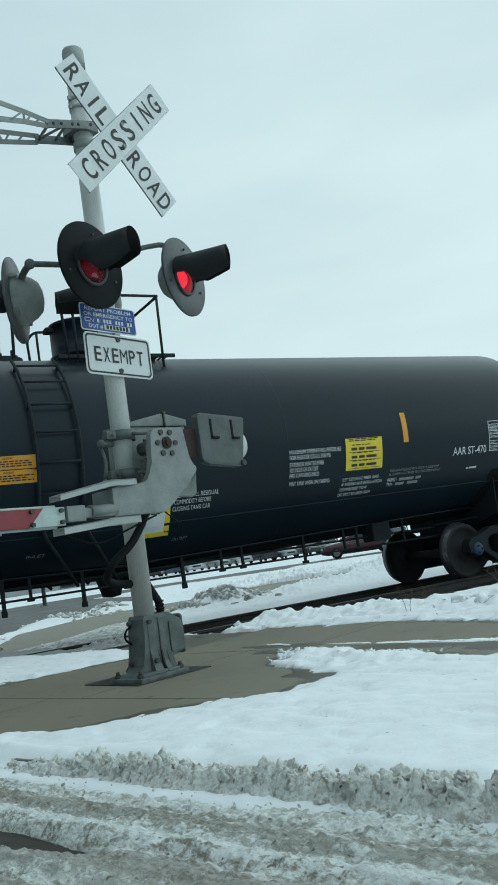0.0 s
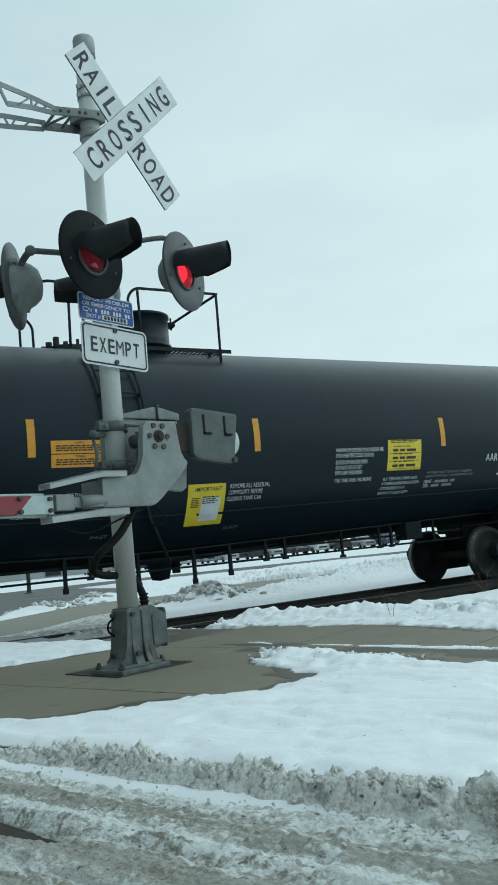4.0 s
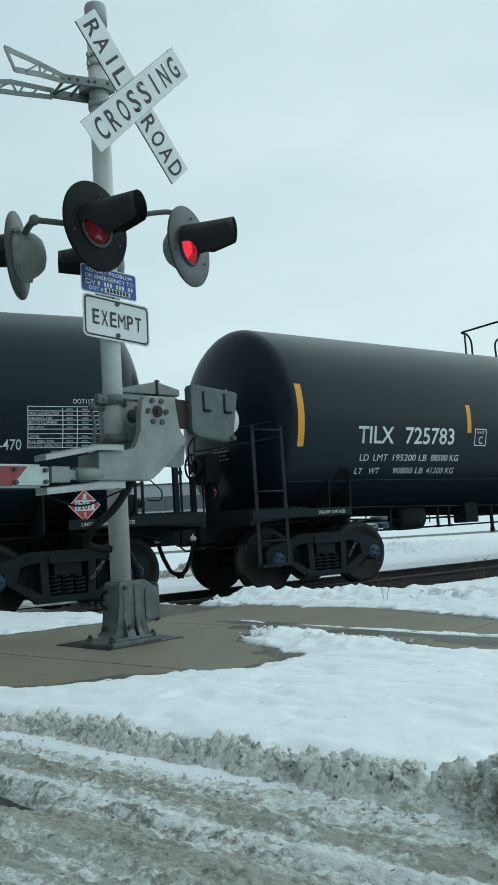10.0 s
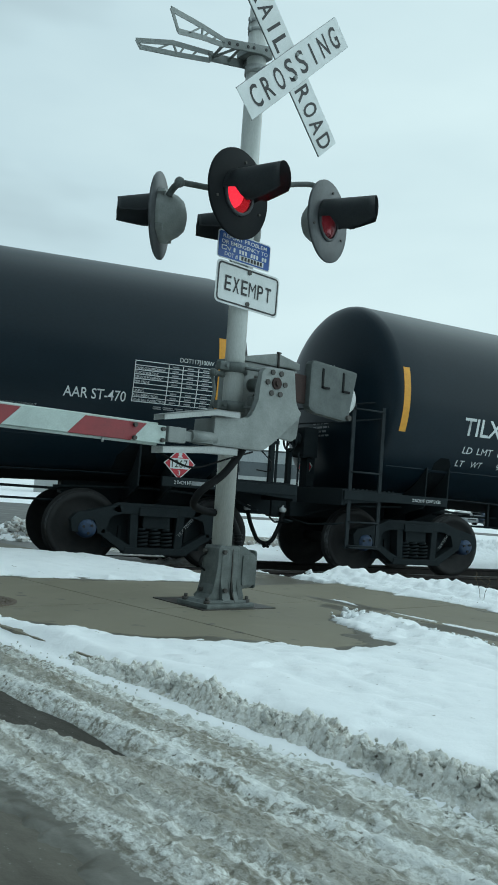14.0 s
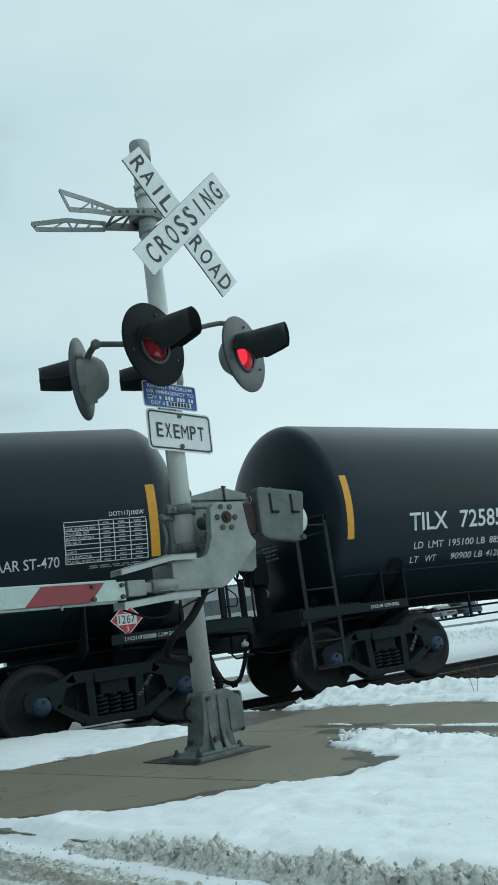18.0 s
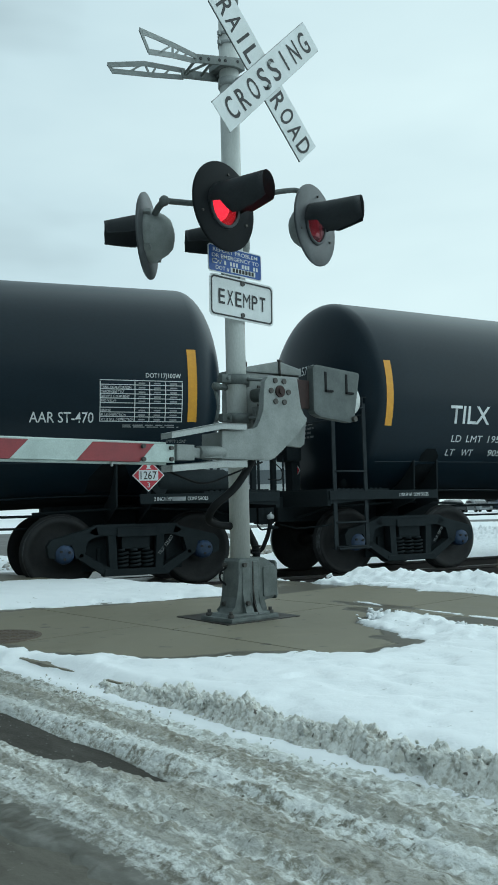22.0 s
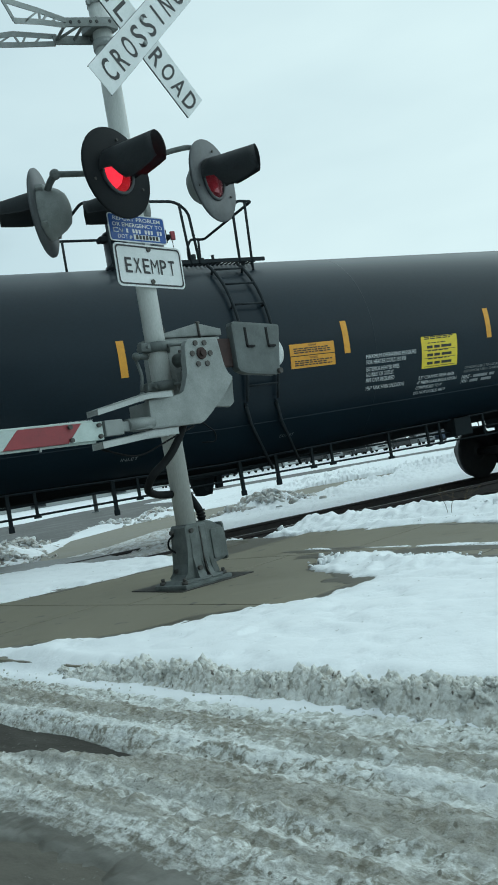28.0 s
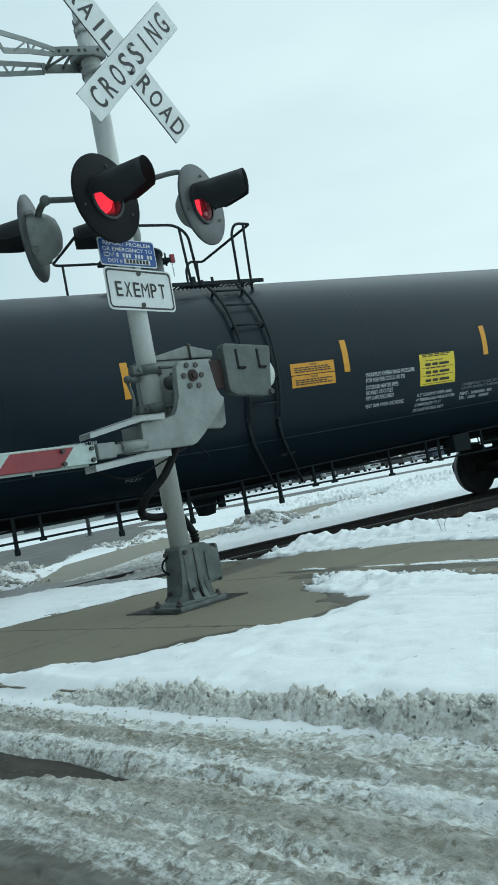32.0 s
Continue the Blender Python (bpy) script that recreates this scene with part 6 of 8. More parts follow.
    for y in (-1.40, 1.40):
        place_plate(bm, [(-0.52, 0.14), (-0.40, 0.03), (0.50, -0.03), (0.50, 0.14)] if s > 0 else [(-0.50, 0.14), (-0.50, -0.03), (0.40, 0.03), (0.52, 0.14)], 0.02, pose(s * 8.50, y, 1.02))
    part("end_sill", bm, FRAMEPAINT, deck, "black end sill plate")
    if s < 0:
        # the corner ladder with its steps, and the rail round the tank's head
        y = -1.40
        for u in (8.42, 8.92):
            bm = bmesh.new()
            place_box(bm, pose(s * u, y, 1.36), (0.055, 0.022, 1.96), 0.004)
            part("ladder_stile", bm, RAILPAINT, deck)
        for z in (0.42, 0.74, 1.42, 2.28):
            bm = bmesh.new()
            place_rod(bm, (s * 8.42, y * 1.012, z), (s * 8.92, y * 1.012, z), 0.013, 6)
            part("rung", bm, RAILPAINT, deck)
        bm = bmesh.new()
        place_box(bm, pose(s * 8.67, y, 0.40), (0.52, 0.18, 0.02), 0.003)
        part("step", bm, RAILPAINT, deck)
        bm = bmesh.new()
        place_box(bm, pose(-9.03, 0.06, 1.48), (0.075, 0.075, 0.56), 0.012)
        part("end_post", bm, FRAMEPAINT, deck)
        bm = bmesh.new()
        place_tube(bm, rounded([(-9.05, 0.10, 1.7), (-9.05, 0.10, 2.22), (-9.03, -0.05, 2.34), (-8.82, -0.60, 2.38), (-8.35, -1.30, 2.44), (-8.05, -1.42, 2.44)], 0.06), 0.014, 8)
        place_tube(bm, rounded([(-9.03, -0.05, 2.12), (-8.80, -0.60, 2.14), (-8.36, -1.30, 2.20)], 0.06), 0.012, 8)
        place_tube(bm, [(-9.03, -0.05, 2.12), (-9.03, -0.05, 2.34)], 0.012, 8)
        place_tube(bm, [(-8.36, -1.30, 1.2), (-8.36, -1.30, 2.44)], 0.014, 8)
        part("handrail", bm, RAILPAINT, deck, "black pipe handrail at the tank end")
    else:
        for u, w, top in ((8.99, 0.075, 2.22), (9.07, 0.032, 2.20)):
            bm = bmesh.new()
            place_box(bm, pose(u, -0.50, 0.60 + top / 2), (w, w, top - 1.20), 0.008)
            part("end_post", bm, FRAMEPAINT, deck)
        bm = bmesh.new()
        place_tube(bm, rounded([(8.98, -0.50, 2.20), (9.0, -0.50, 2.26), (9.07, -0.50, 2.25), (9.075, -0.50, 2.15)], 0.03), 0.016, 8)
        place_rod(bm, (9.06, -0.50, 1.75), (9.06, -0.50, 1.80), 0.04, 10)
        part("handrail", bm, RAILPAINT, deck, "black pipe handrail at the tank end")
    # small fittings below the deck
    bm = bmesh.new()
    if s > 0 and kind == "b":
        place_lathe(bm, [(-0.48, 0.0), (-0.48, 0.13), (-0.43, 0.165), (0.43, 0.165), (0.48, 0.13), (0.48, 0.0)], pose(7.92, -1.18, 1.30), 24)
        place_plate(bm, [(0.05, -0.20), (0.20, 0.0), (0.05, 0.22), (-0.14, 0.0)], 0.05, pose(7.45, -1.30, 1.30))
        part("air_reservoir", bm, TRUCKCAST, deck, "dusty black air reservoir on the end deck")
    else:
        place_lathe(bm, [(-0.34, 0.0), (-0.34, 0.14), (-0.30, 0.17), (0.30, 0.17), (0.34, 0.14), (0.34, 0.0)], pose(s * 7.95, -0.55, 1.36), 20)
        part("air_reservoir", bm, FRAMEPAINT, deck, "black air reservoir on the end deck")
    bm = bmesh.new()
    place_tube(bm, rounded([(s * 6.0, -0.6, 0.95), (s * 7.2, -0.66, 1.0), (s * 8.4, -0.5, 0.95), (s * 8.9, -0.32, 0.80)], 0.2), 0.018, 6)
    part("brake_pipe", bm, FRAMEPAINT, deck)


def build_brake(car, kind):
    """The hand brake at the leading end, and thin posts at the other."""
    off, off2 = pose(0.31 if kind == "a" else -0.09, 0, 0), pose(-0.01 if kind == "a" else -0.08, 0, 0)
    bm = bmesh.new()
    place_box(bm, pose(-8.78, 0.02, 1.86), (0.26, 0.34, 0.46), 0.05)
    place_rod(bm, (-8.88, 0.02, 1.90), (-9.00, 0.02, 1.90), 0.10, 16)
    place_box(bm, pose(-8.72, 0.02, 1.42), (0.14, 0.20, 0.56), 0.02)
    gear = part("brake_gear_box", bm, FRAMEPAINT, car, "black hand brake housing", off)
    bm = bmesh.new()
    ring = [(-9.05, 0.02 + 0.19 * math.cos(a), 1.90 + 0.19 * math.sin(a)) for a in [2 * math.pi * k / 28 for k in range(28)]]
    place_tube(bm, ring, 0.016, 6, closed=True)
    for k in range(5):
        a = 2 * math.pi * k / 5 + 0.3
        place_tube(bm, [(-9.03, 0.02, 1.90), (-9.05, 0.02 + 0.18 * math.cos(a), 1.90 + 0.18 * math.sin(a))], 0.013, 6)
    place_rod(bm, (-8.96, 0.02, 1.90), (-9.07, 0.02, 1.90), 0.05, 10)
    part("brake_wheel", bm, RAILPAINT, gear, "spoked black hand brake wheel")
    bm = bmesh.new()
    for k in range(14):
        place_box(bm, pose(-8.93, -0.06, 1.70 - 0.038 * k, 0, 0, 90 * (k % 2)), (0.012, 0.03, 0.05), 0.004)
    part("brake_chain", bm, RAILPAINT, gear)
    for u, top in ((8.36, 1.96), (8.46, 1.90)):
        bm = bmesh.new()
        place_box(bm, pose(u, -0.60, 0.58 + top / 2), (0.035, 0.035, top - 1.16), 0.006)
        part("grab_post", bm, RAILPAINT, car, "", off2)
    bm = bmesh.new()
    place_lathe(bm, [(-0.20, 0.0), (-0.20, 0.11), (-0.16, 0.14), (0.10, 0.14), (0.16, 0.06), (0.26, 0.05), (0.26, 0.0)], pose(8.30, -0.35, 1.36), 18)
    part("brake_cylinder", bm, FRAMEPAINT, car, "black brake cylinder on the deck", off2)


def build_dome(car, kind):
    """The manway housing with its platform, rails and ladder; kind: 'a' or 'b'."""
    c = 0.35 if kind == "a" else -0.19
    top = TANK_Z + TANK_R
    bm = bmesh.new()
    up = pose(c, 0, 0, 0, -90, 0)
    place_lathe(bm, [(top - 0.14, 0.45), (top + 0.06, 0.45), (top + 0.06, 0.47), (top + 0.10, 0.47), (top + 0.10, 0.44), (top + 0.54, 0.44), (top + 0.54, 0.46), (top + 0.58, 0.46), (top + 0.595, 0.42), (top + 0.61, 0.0)], up, 48)
    dome = part("manway_housing", bm, TANKPAINT, car, "black round manway housing on the tank top")
    bm = bmesh.new()
    s = -1 if kind == "b" else 1
    for e in (-1, 1):
        place_box(bm, pose(c + e * 0.49, -0.05, top + 0.48), (0.12, 0.16, 0.07), 0.012)
        place_rod(bm, (c + e * 0.52, -0.14, top + 0.48), (c + e * 0.52, 0.06, top + 0.48), 0.025, 8)
    place_rod(bm, (c + 0.50, -0.08, top + 0.40), (c + 0.50, -0.08, top + 0.60), 0.014, 6)
    part("hinge", bm, FRAMEPAINT, dome, "black hinge and latch of the housing lid")
    if kind == "b":
        bm = bmesh.new()
        place_box(bm, pose(c + 0.60, -0.10, top + 0.50), (0.07, 0.05, 0.13), 0.01)
        part("seal_tag", bm, REDPLASTIC, dome, "small red seal tag")
        bm = bmesh.new()
        for k in range(6):
            place_box(bm, pose(c + 0.585, -0.10, top + 0.41 - 0.035 * k, 0, 0, 90 * (k % 2)), (0.014, 0.005, 0.03), 0.002)
        part("seal_chain", bm, RAILPAINT, dome)
    # grating platform on both sides
    x0, x1 = (-0.30, 1.42) if kind == "a" else (-0.90, 1.46)
    for y in (-0.66, 0.66):
        bm = bmesh.new()
        place_box(bm, pose((x0 + x1) / 2, y + 0.22 * (1 if y > 0 else -1), top - 0.13), (x1 - x0, 0.025, 0.055), 0.003)
        place_box(bm, pose((x0 + x1) / 2, y - 0.22 * (1 if y > 0 else -1), top - 0.13), (x1 - x0, 0.025, 0.055), 0.003)
        for u in (x0 + 0.25, x1 - 0.25):
            place_box(bm, pose(u, y, top - 0.22), (0.04, 0.04, 0.34), 0.004)
        plat = part("platform", bm, RAILPAINT, car, "black grating platform beside the housing")
        bm = bmesh.new()
        place_box(bm, IDENT, (0.014, 0.44, 0.025))
        slat = to_mesh("slat", bm, RAILPAINT)
        for k in range(int((x1 - x0) / 0.07)):
            o = new("slat", slat)
            o.parent = plat
            o.matrix_local = pose(x0 + 0.035 + 0.07 * k, y, top - 0.115)
    deck_z = top - 0.15
    for y in (-0.88, 0.88):
        bm = bmesh.new()
        if kind == "a":
            if y < 0:
                place_tube(bm, rounded([(-0.90, y, deck_z), (-0.87, y, 4.66), (-0.99, y, 4.79), (-1.43, y, 4.79), (-1.43, 0.80, 4.78), (-1.20, 0.80, 4.78), (-1.08, 0.80, 4.64), (-1.08, 0.80, deck_z)], 0.13), 0.021, 8)
                place_tube(bm, [(-1.28, 0.80, 4.78), (-1.28, 0.80, deck_z)], 0.020, 8)
                place_tube(bm, [(-1.07, y, 4.775), (-1.09, y, deck_z)], 0.020, 8)
            place_tube(bm, rounded([(-0.16, y, deck_z), (-0.20, y, 4.66), (-0.08, y, 4.79), (1.27, y, 4.80)], 0.10), 0.021, 8)
            place_tube(bm, [(-0.04, y, 4.78), (-0.03, y, deck_z)], 0.020, 8)
            place_tube(bm, [(1.25, y, 4.80), (1.22, y * 1.02, deck_z - 0.16)], 0.020, 8)
            if y < 0:
                place_tube(bm, rounded([(1.18, y, 4.80), (1.27, y, 4.80), (1.27, -y, 4.80), (1.18, -y, 4.80)], 0.08), 0.021, 8)
        else:
            if y < 0:
                place_tube(bm, rounded([(0.41, y, deck_z), (0.36, y, 4.64), (0.18, y, 4.78), (-1.16, y, 4.79), (-1.20, 0.78, 4.78), (-0.38, 0.78, 4.78), (-0.24, 0.78, 4.64), (-0.24, 0.78, deck_z)], 0.15), 0.021, 8)
                place_tube(bm, [(-1.03, 0.78, 4.78), (-1.03, 0.78, deck_z)], 0.020, 8)
                place_tube(bm, [(-0.88, y, 4.785), (-0.86, y, deck_z)], 0.020, 8)
                place_tube(bm, [(0.24, y, 4.75), (0.28, y, deck_z)], 0.020, 8)
            place_tube(bm, rounded([(1.05, y, deck_z), (1.07, y, 4.64), (1.15, y, 4.78), (1.38, y, 4.77)], 0.08), 0.021, 8)
            place_tube(bm, [(1.29, y, 4.775), (1.24, y, deck_z - 0.18)], 0.020, 8)
            if y < 0:
                place_tube(bm, rounded([(1.28, y, 4.77), (1.40, y, 4.77), (1.40, -y, 4.77), (1.28, -y, 4.77)], 0.09), 0.021, 8)
        part("guard_rail", bm, RAILPAINT, car, "black bent-pipe guard rail on the tank top")
    v0 = -0.85 if kind == "a" else 0.85
    bm = bmesh.new()
    place_lathe(bm, [(top - 0.1, 0.30), (top + 0.05, 0.30), (top + 0.06, 0.26), (top + 0.06, 0.0)], pose(v0, 0, 0, 0, -90, 0), 20)
    plate = part("valve_plate", bm, RAILPAINT, car, "round bolted plate for the tank-top valves")
    g = random.Random(5)
    for k in range(14):
        x, y = v0 - 0.10 + g.uniform(-0.22, 0.34), g.uniform(-0.3, 0.25)
        bm = bmesh.new()
        place_rod(bm, (x, y, top - 0.06), (x, y, top + g.uniform(0.05, 0.17)), g.uniform(0.02, 0.05), 8)
        part("valve", bm, RAILPAINT, plate)
    # the curved ladder over the side
    l0, l1 = (-0.94, -0.38) if kind == "a" else (0.52, 1.00)
    for y in (-1, 1):
        pts = [(math.cos(radians(a)), math.sin(radians(a))) for a in range(56, -34, -6)]
        for u in (l0, l1):
            bm = bmesh.new()
            place_tube(bm, [(u, y * (TANK_R + 0.075) * cz, TANK_Z + (TANK_R + 0.075) * sz) for cz, sz in pts], 0.022, 8)
            for a in (50, 22, -8, -30):
                cz, sz = math.cos(radians(a)), math.sin(radians(a))
                place_rod(bm, (u, y * (TANK_R - 0.01) * cz, TANK_Z + (TANK_R - 0.01) * sz), (u, y * (TANK_R + 0.075) * cz, TANK_Z + (TANK_R + 0.075) * sz), 0.018, 6)
            part("ladder_rail", bm, RAILPAINT, car, "black curved ladder rail on the tank side")
        for a in range(50, -32, -14):
            cz, sz = math.cos(radians(a)), math.sin(radians(a))
            bm = bmesh.new()
            place_rod(bm, (l0, y * (TANK_R + 0.075) * cz, TANK_Z + (TANK_R + 0.075) * sz), (l1, y * (TANK_R + 0.075) * cz, TANK_Z + (TANK_R + 0.075) * sz), 0.015, 6)
            part("ladder_rung", bm, RAILPAINT, car)
        for u in (l0, l1):
            bm = bmesh.new()
            place_tube(bm, [(u, y * 1.33, 1.74), (u + 0.10, y * 1.20, 1.48), (u + 0.62, y * 0.62, 0.84)], 0.024, 8)
            part("ladder_brace", bm, RAILPAINT, car)


def build_under(car, kind):
    """Outlet valves, pipes and hangers below the tank."""
    c = 0.35 if kind == "a" else 0.25
    bm = bmesh.new()
    place_lathe(bm, [(1.10, 0.55), (1.02, 0.50), (0.94, 0.36), (0.86, 0.20), (0.62, 0.13), (0.60, 0.0)], pose(c, 0, 0, 0, -90, 0), 24)
    place_rod(bm, (c, -0.16, 0.72), (c, 0.16, 0.72), 0.05, 10)
    place_box(bm, pose(c + 0.22, -0.1, 0.80), (0.10, 0.10, 0.22), 0.02)
    part("outlet_valve", bm, FRAMEPAINT, car, "black bottom outlet valve")
    bm = bmesh.new()
    place_tube(bm, [(-6.4, -0.55, 0.92), (6.4, -0.55, 0.92)], 0.017, 8)
    place_tube(bm, [(-6.3, -0.62, 0.77), (6.3, -0.62, 0.77)], 0.015, 8)
    part("brake_rod", bm, FRAMEPAINT, car, "long black brake pipes under the tank")
    hang = [(-5.3, 0.77), (-4.15, 0.77), (-3.86, 0.77), (-2.7, 0.60), (-2.35, 0.75), (-1.3, 0.58), (-0.95, 0.75), (-0.25, 0.55), (0.62, 0.52), (1.22, 0.58), (1.85, 0.75), (2.2, 0.75), (3.3, 0.68), (4.08, 0.76), (4.34, 0.76), (5.3, 0.77)]
    for k, (u, z) in enumerate(hang):
        bm = bmesh.new()
        r = 0.024 if z < 0.62 else 0.019
        place_box(bm, pose(u, -0.60, (z + 1.22) / 2), (2 * r, 2 * r, 1.22 - z), 0.006)
        if z < 0.62:
            place_box(bm, pose(u, -0.60, z + 0.04), (0.07, 0.06, 0.08), 0.012)
        else:
            place_box(bm, pose(u, -0.60, z), (0.09, 0.06, 0.04), 0.006)
        part("pipe_hanger", bm, FRAMEPAINT, car)
    for u, w, h, d in ((-4.75, 0.62, 0.42, 0.5), (-3.35, 0.34, 0.36, 0.3), (4.78, 0.36, 0.30, 0.3))[0 if kind == "a" else 2:]:
        bm = bmesh.new()
        if w > 0.5:
            place_lathe(bm, [(-w / 2, 0), (-w / 2, 0.16), (-w / 2 + 0.06, 0.21), (w / 2 - 0.06, 0.21), (w / 2, 0.16), (w / 2, 0)], pose(u, -0.45, 0.95), 20)
        else:
            place_box(bm, pose(u, -0.55, 0.98), (w, d, h), 0.03)
        place_box(bm, pose(u, -0.45, 1.14), (0.08, 0.3, 0.2), 0.01)
        part("brake_gear", bm, FRAMEPAINT, car, "black brake cylinder under the tank")
    bm = bmesh.new()
    for y in (-0.42, 0.42):
        place_tube(bm, rounded([(c - 1.5, y, 1.06), (c - 0.5, y, 0.90), (c + 0.6, y, 0.90), (c + 2.4, y, 1.06)], 0.15), 0.035, 8)
    part("heater_pipe", bm, FRAMEPAINT, car, "heater coil pipes under the tank")


def build_bogie(car, s, kind):
    """One truck with side frames, springs, wheelsets; its wheelsets turn."""
    m = pose(TRUCK_AT[kind][s > 0], 0, 0, 0, 0, math.degrees(KAP * BOGIE) * s)
    bm = bmesh.new()
    place_box(bm, pose(0, 0, 0.62), (0.36, 2.10, 0.26), 0.03)
    place_rod(bm, (0, 0, 0.74), (0, 0, 0.80), 0.22, 20)
    bogie = part("bogie", bm, TRUCKCAST, car, "dusty black cast truck bolster", m)
    for y in (-1.0, 1.0):
        bm = bmesh.new()
        top = [(-0.62, 0.70), (-0.50, 0.80), (0.50, 0.80), (0.62, 0.70), (0.52, 0.66), (-0.52, 0.66)]
        place_plate(bm, top, 0.17, pose(0, y, 0), 0, 0.015)
        for e in (-1, 1):
            arch = [(e * 0.50, 0.80), (e * 0.66, 0.72), (e * 1.04, 0.64), (e * 1.10, 0.56), (e * 1.08, 0.42), (e * 1.00, 0.40), (e * 0.96, 0.54), (e * 0.80, 0.58), (e * 0.76, 0.40), (e * 0.66, 0.40), (e * 0.62, 0.62), (e * 0.46, 0.66)]
            place_plate(bm, arch[::e], 0.17, pose(0, y, 0), 0, 0.012)
            leg = [(e * 0.70, 0.48), (e * 0.74, 0.40), (e * 0.40, 0.17), (e * 0.30, 0.17), (e * 0.30, 0.25), (e * 0.38, 0.28)]
            place_plate(bm, leg[::e], 0.17, pose(0, y, 0), 0, 0.012)
            col = [(e * 0.24, 0.22), (e * 0.34, 0.22), (e * 0.36, 0.70), (e * 0.26, 0.70)]
            place_plate(bm, col[::e], 0.16, pose(0, y, 0), 0, 0.01)
        place_plate(bm, [(-0.42, 0.165), (0.42, 0.165), (0.40, 0.25), (-0.40, 0.25)], 0.20, pose(0, y, 0), 0, 0.012)
        part("side_frame", bm, TRUCKCAST, bogie, "dusty black cast truck side frame")
        bm = bmesh.new()
        place_box(bm, pose(0, y * 0.86, 0.45), (1.30, 0.05, 0.46), 0.02)
        part("brake_beam", bm, TRUCKCAST, bogie)
        for u in (-0.16, 0.0, 0.16):
            bm = bmesh.new()
            n = 44
            place_tube(bm, [(u + 0.065 * math.cos(2 * math.pi * k / 9), y + 0.065 * math.sin(2 * math.pi * k / 9), 0.25 + 0.24 * k / n) for k in range(n)], 0.017, 5)
            part("spring", bm, TRUCKCAST, bogie, "black coil spring")
        for e in (-1, 1):
            bm = bmesh.new()
            place_box(bm, pose(e * 0.44, y * 0.78, 0.40), (0.05, 0.28, 0.22), 0.02)
            part("brake_shoe", bm, TRUCKCAST, bogie)
    bm = bmesh.new()
    place_box(bm, pose(0, -1.10, 0.70), (0.50, 0.03, 0.11), 0.01)
    part("frame_lug", bm, TRUCKCAST, bogie)
    sets = []
    for e in (-1, 1):
        bm = bmesh.new()
        place_rod(bm, (0, -1.08, 0), (0, 1.08, 0), 0.075, 16)
        for y in (-1, 1):
            mm = pose(0, 0, 0, 0, 0, 90 * y)
            place_lathe(bm, [(0.66, 0.49), (0.695, 0.488), (0.70, 0.46), (0.80, 0.452), (0.80, 0.385), (0.765, 0.36), (0.735, 0.22), (0.76, 0.16), (0.82, 0.13), (0.82, 0.07)], mm, 48, 0)
            place_lathe(bm, [(0.66, 0.49), (0.66, 0.39), (0.69, 0.37), (0.70, 0.20), (0.66, 0.15), (0.62, 0.12), (0.62, 0.07)], mm, 48, 0)
            place_lathe(bm, [(0.87, 0.06), (0.87, 0.115), (1.02, 0.125), (1.06, 0.12)], mm, 24, 2)
            place_lathe(bm, [(1.06, 0.12), (1.10, 0.105), (1.115, 0.06), (1.115, 0.0)], mm, 24, 2)
            for k in range(3):
                a = 2 * math.pi * k / 3
                place_rod(bm, (0.058 * math.cos(a), y * 1.105, 0.058 * math.sin(a)), (0.058 * math.cos(a), y * 1.135, 0.058 * math.sin(a)), 0.018, 6, mi=0)
        for f in bm.faces:
            c = f.calc_center_median()
            if abs(math.hypot(c.x, c.z) - 0.456) < 0.006 and 0.69 < abs(c.y) < 0.81:
                f.material_index = 1
        sets.append(part("wheelset", bm, [WHEEL, TREAD, BLUECAP], bogie, "rust-brown wheels with blue bearing caps", pose(e * 0.89, 0, WHEEL_R)))
    return sets


def placard(car, m, lines=True):
    bm = bmesh.new()
    h = 0.20
    place_plate(bm, [(0, -h), (h, 0), (0, h), (-h, 0)], 0.006, IDENT)
    p = part("placard", bm, STENCIL, car, "red and white diamond hazard placard", m)
    bm = bmesh.new()
    place_plate(bm, [(0, -h * 0.92), (h * 0.92, 0), (0, h * 0.92), (-h * 0.92, 0)], 0.004, pose(0, -0.005, 0))
    part("diamond", bm, PLACRED, p)
    bm = bmesh.new()
    place_box(bm, pose(0, -0.009, 0), (0.24, 0.003, 0.13))
    part("number_panel", bm, STENCIL, p)
    sign_text(p, "1267", 0.095, 0.20, 0, 0, INK, -0.0125, 0.006)
    sign_text(p, "3", 0.06, 0.034, 0, -0.115, STENCIL, -0.0095, 0.006)
    bm = bmesh.new()
    place_plate(bm, [(-0.035, 0.075), (0.035, 0.075), (0.018, 0.10), (0.028, 0.125), (0.0, 0.155), (-0.022, 0.12), (-0.014, 0.10)], 0.003, pose(0, -0.009, 0))
    part("flame_mark", bm, STENCIL, p)


def bars(parent, u, z, spec, height, material, lift=0.0085, name="print_bar"):
    """Unreadable print: rows of bars; spec: rows of (start, length) in metres."""
    for k, row in enumerate(spec):
        bm = bmesh.new()
        for a, n in row:
            o = patch(n, height, 0, 1)
            merged(bm, o, pose(a, 0, -k * height * 1.75))
        part(name, wrapped(bm, u, z, lift), material, parent)


def print_rows(seed, rows, width, word=0.06):
    g = random.Random(seed)
    out = []
    for _ in range(rows):
        x, row = 0.0, []
        while x < width * g.uniform(0.8, 1.0):
            n = g.uniform(word * 0.6, word * 1.6)
            n = min(n, width - x)
            if n > 0.01:
                row.append((x, n))
            x += n + word * 0.28
        out.append(row)
    return out


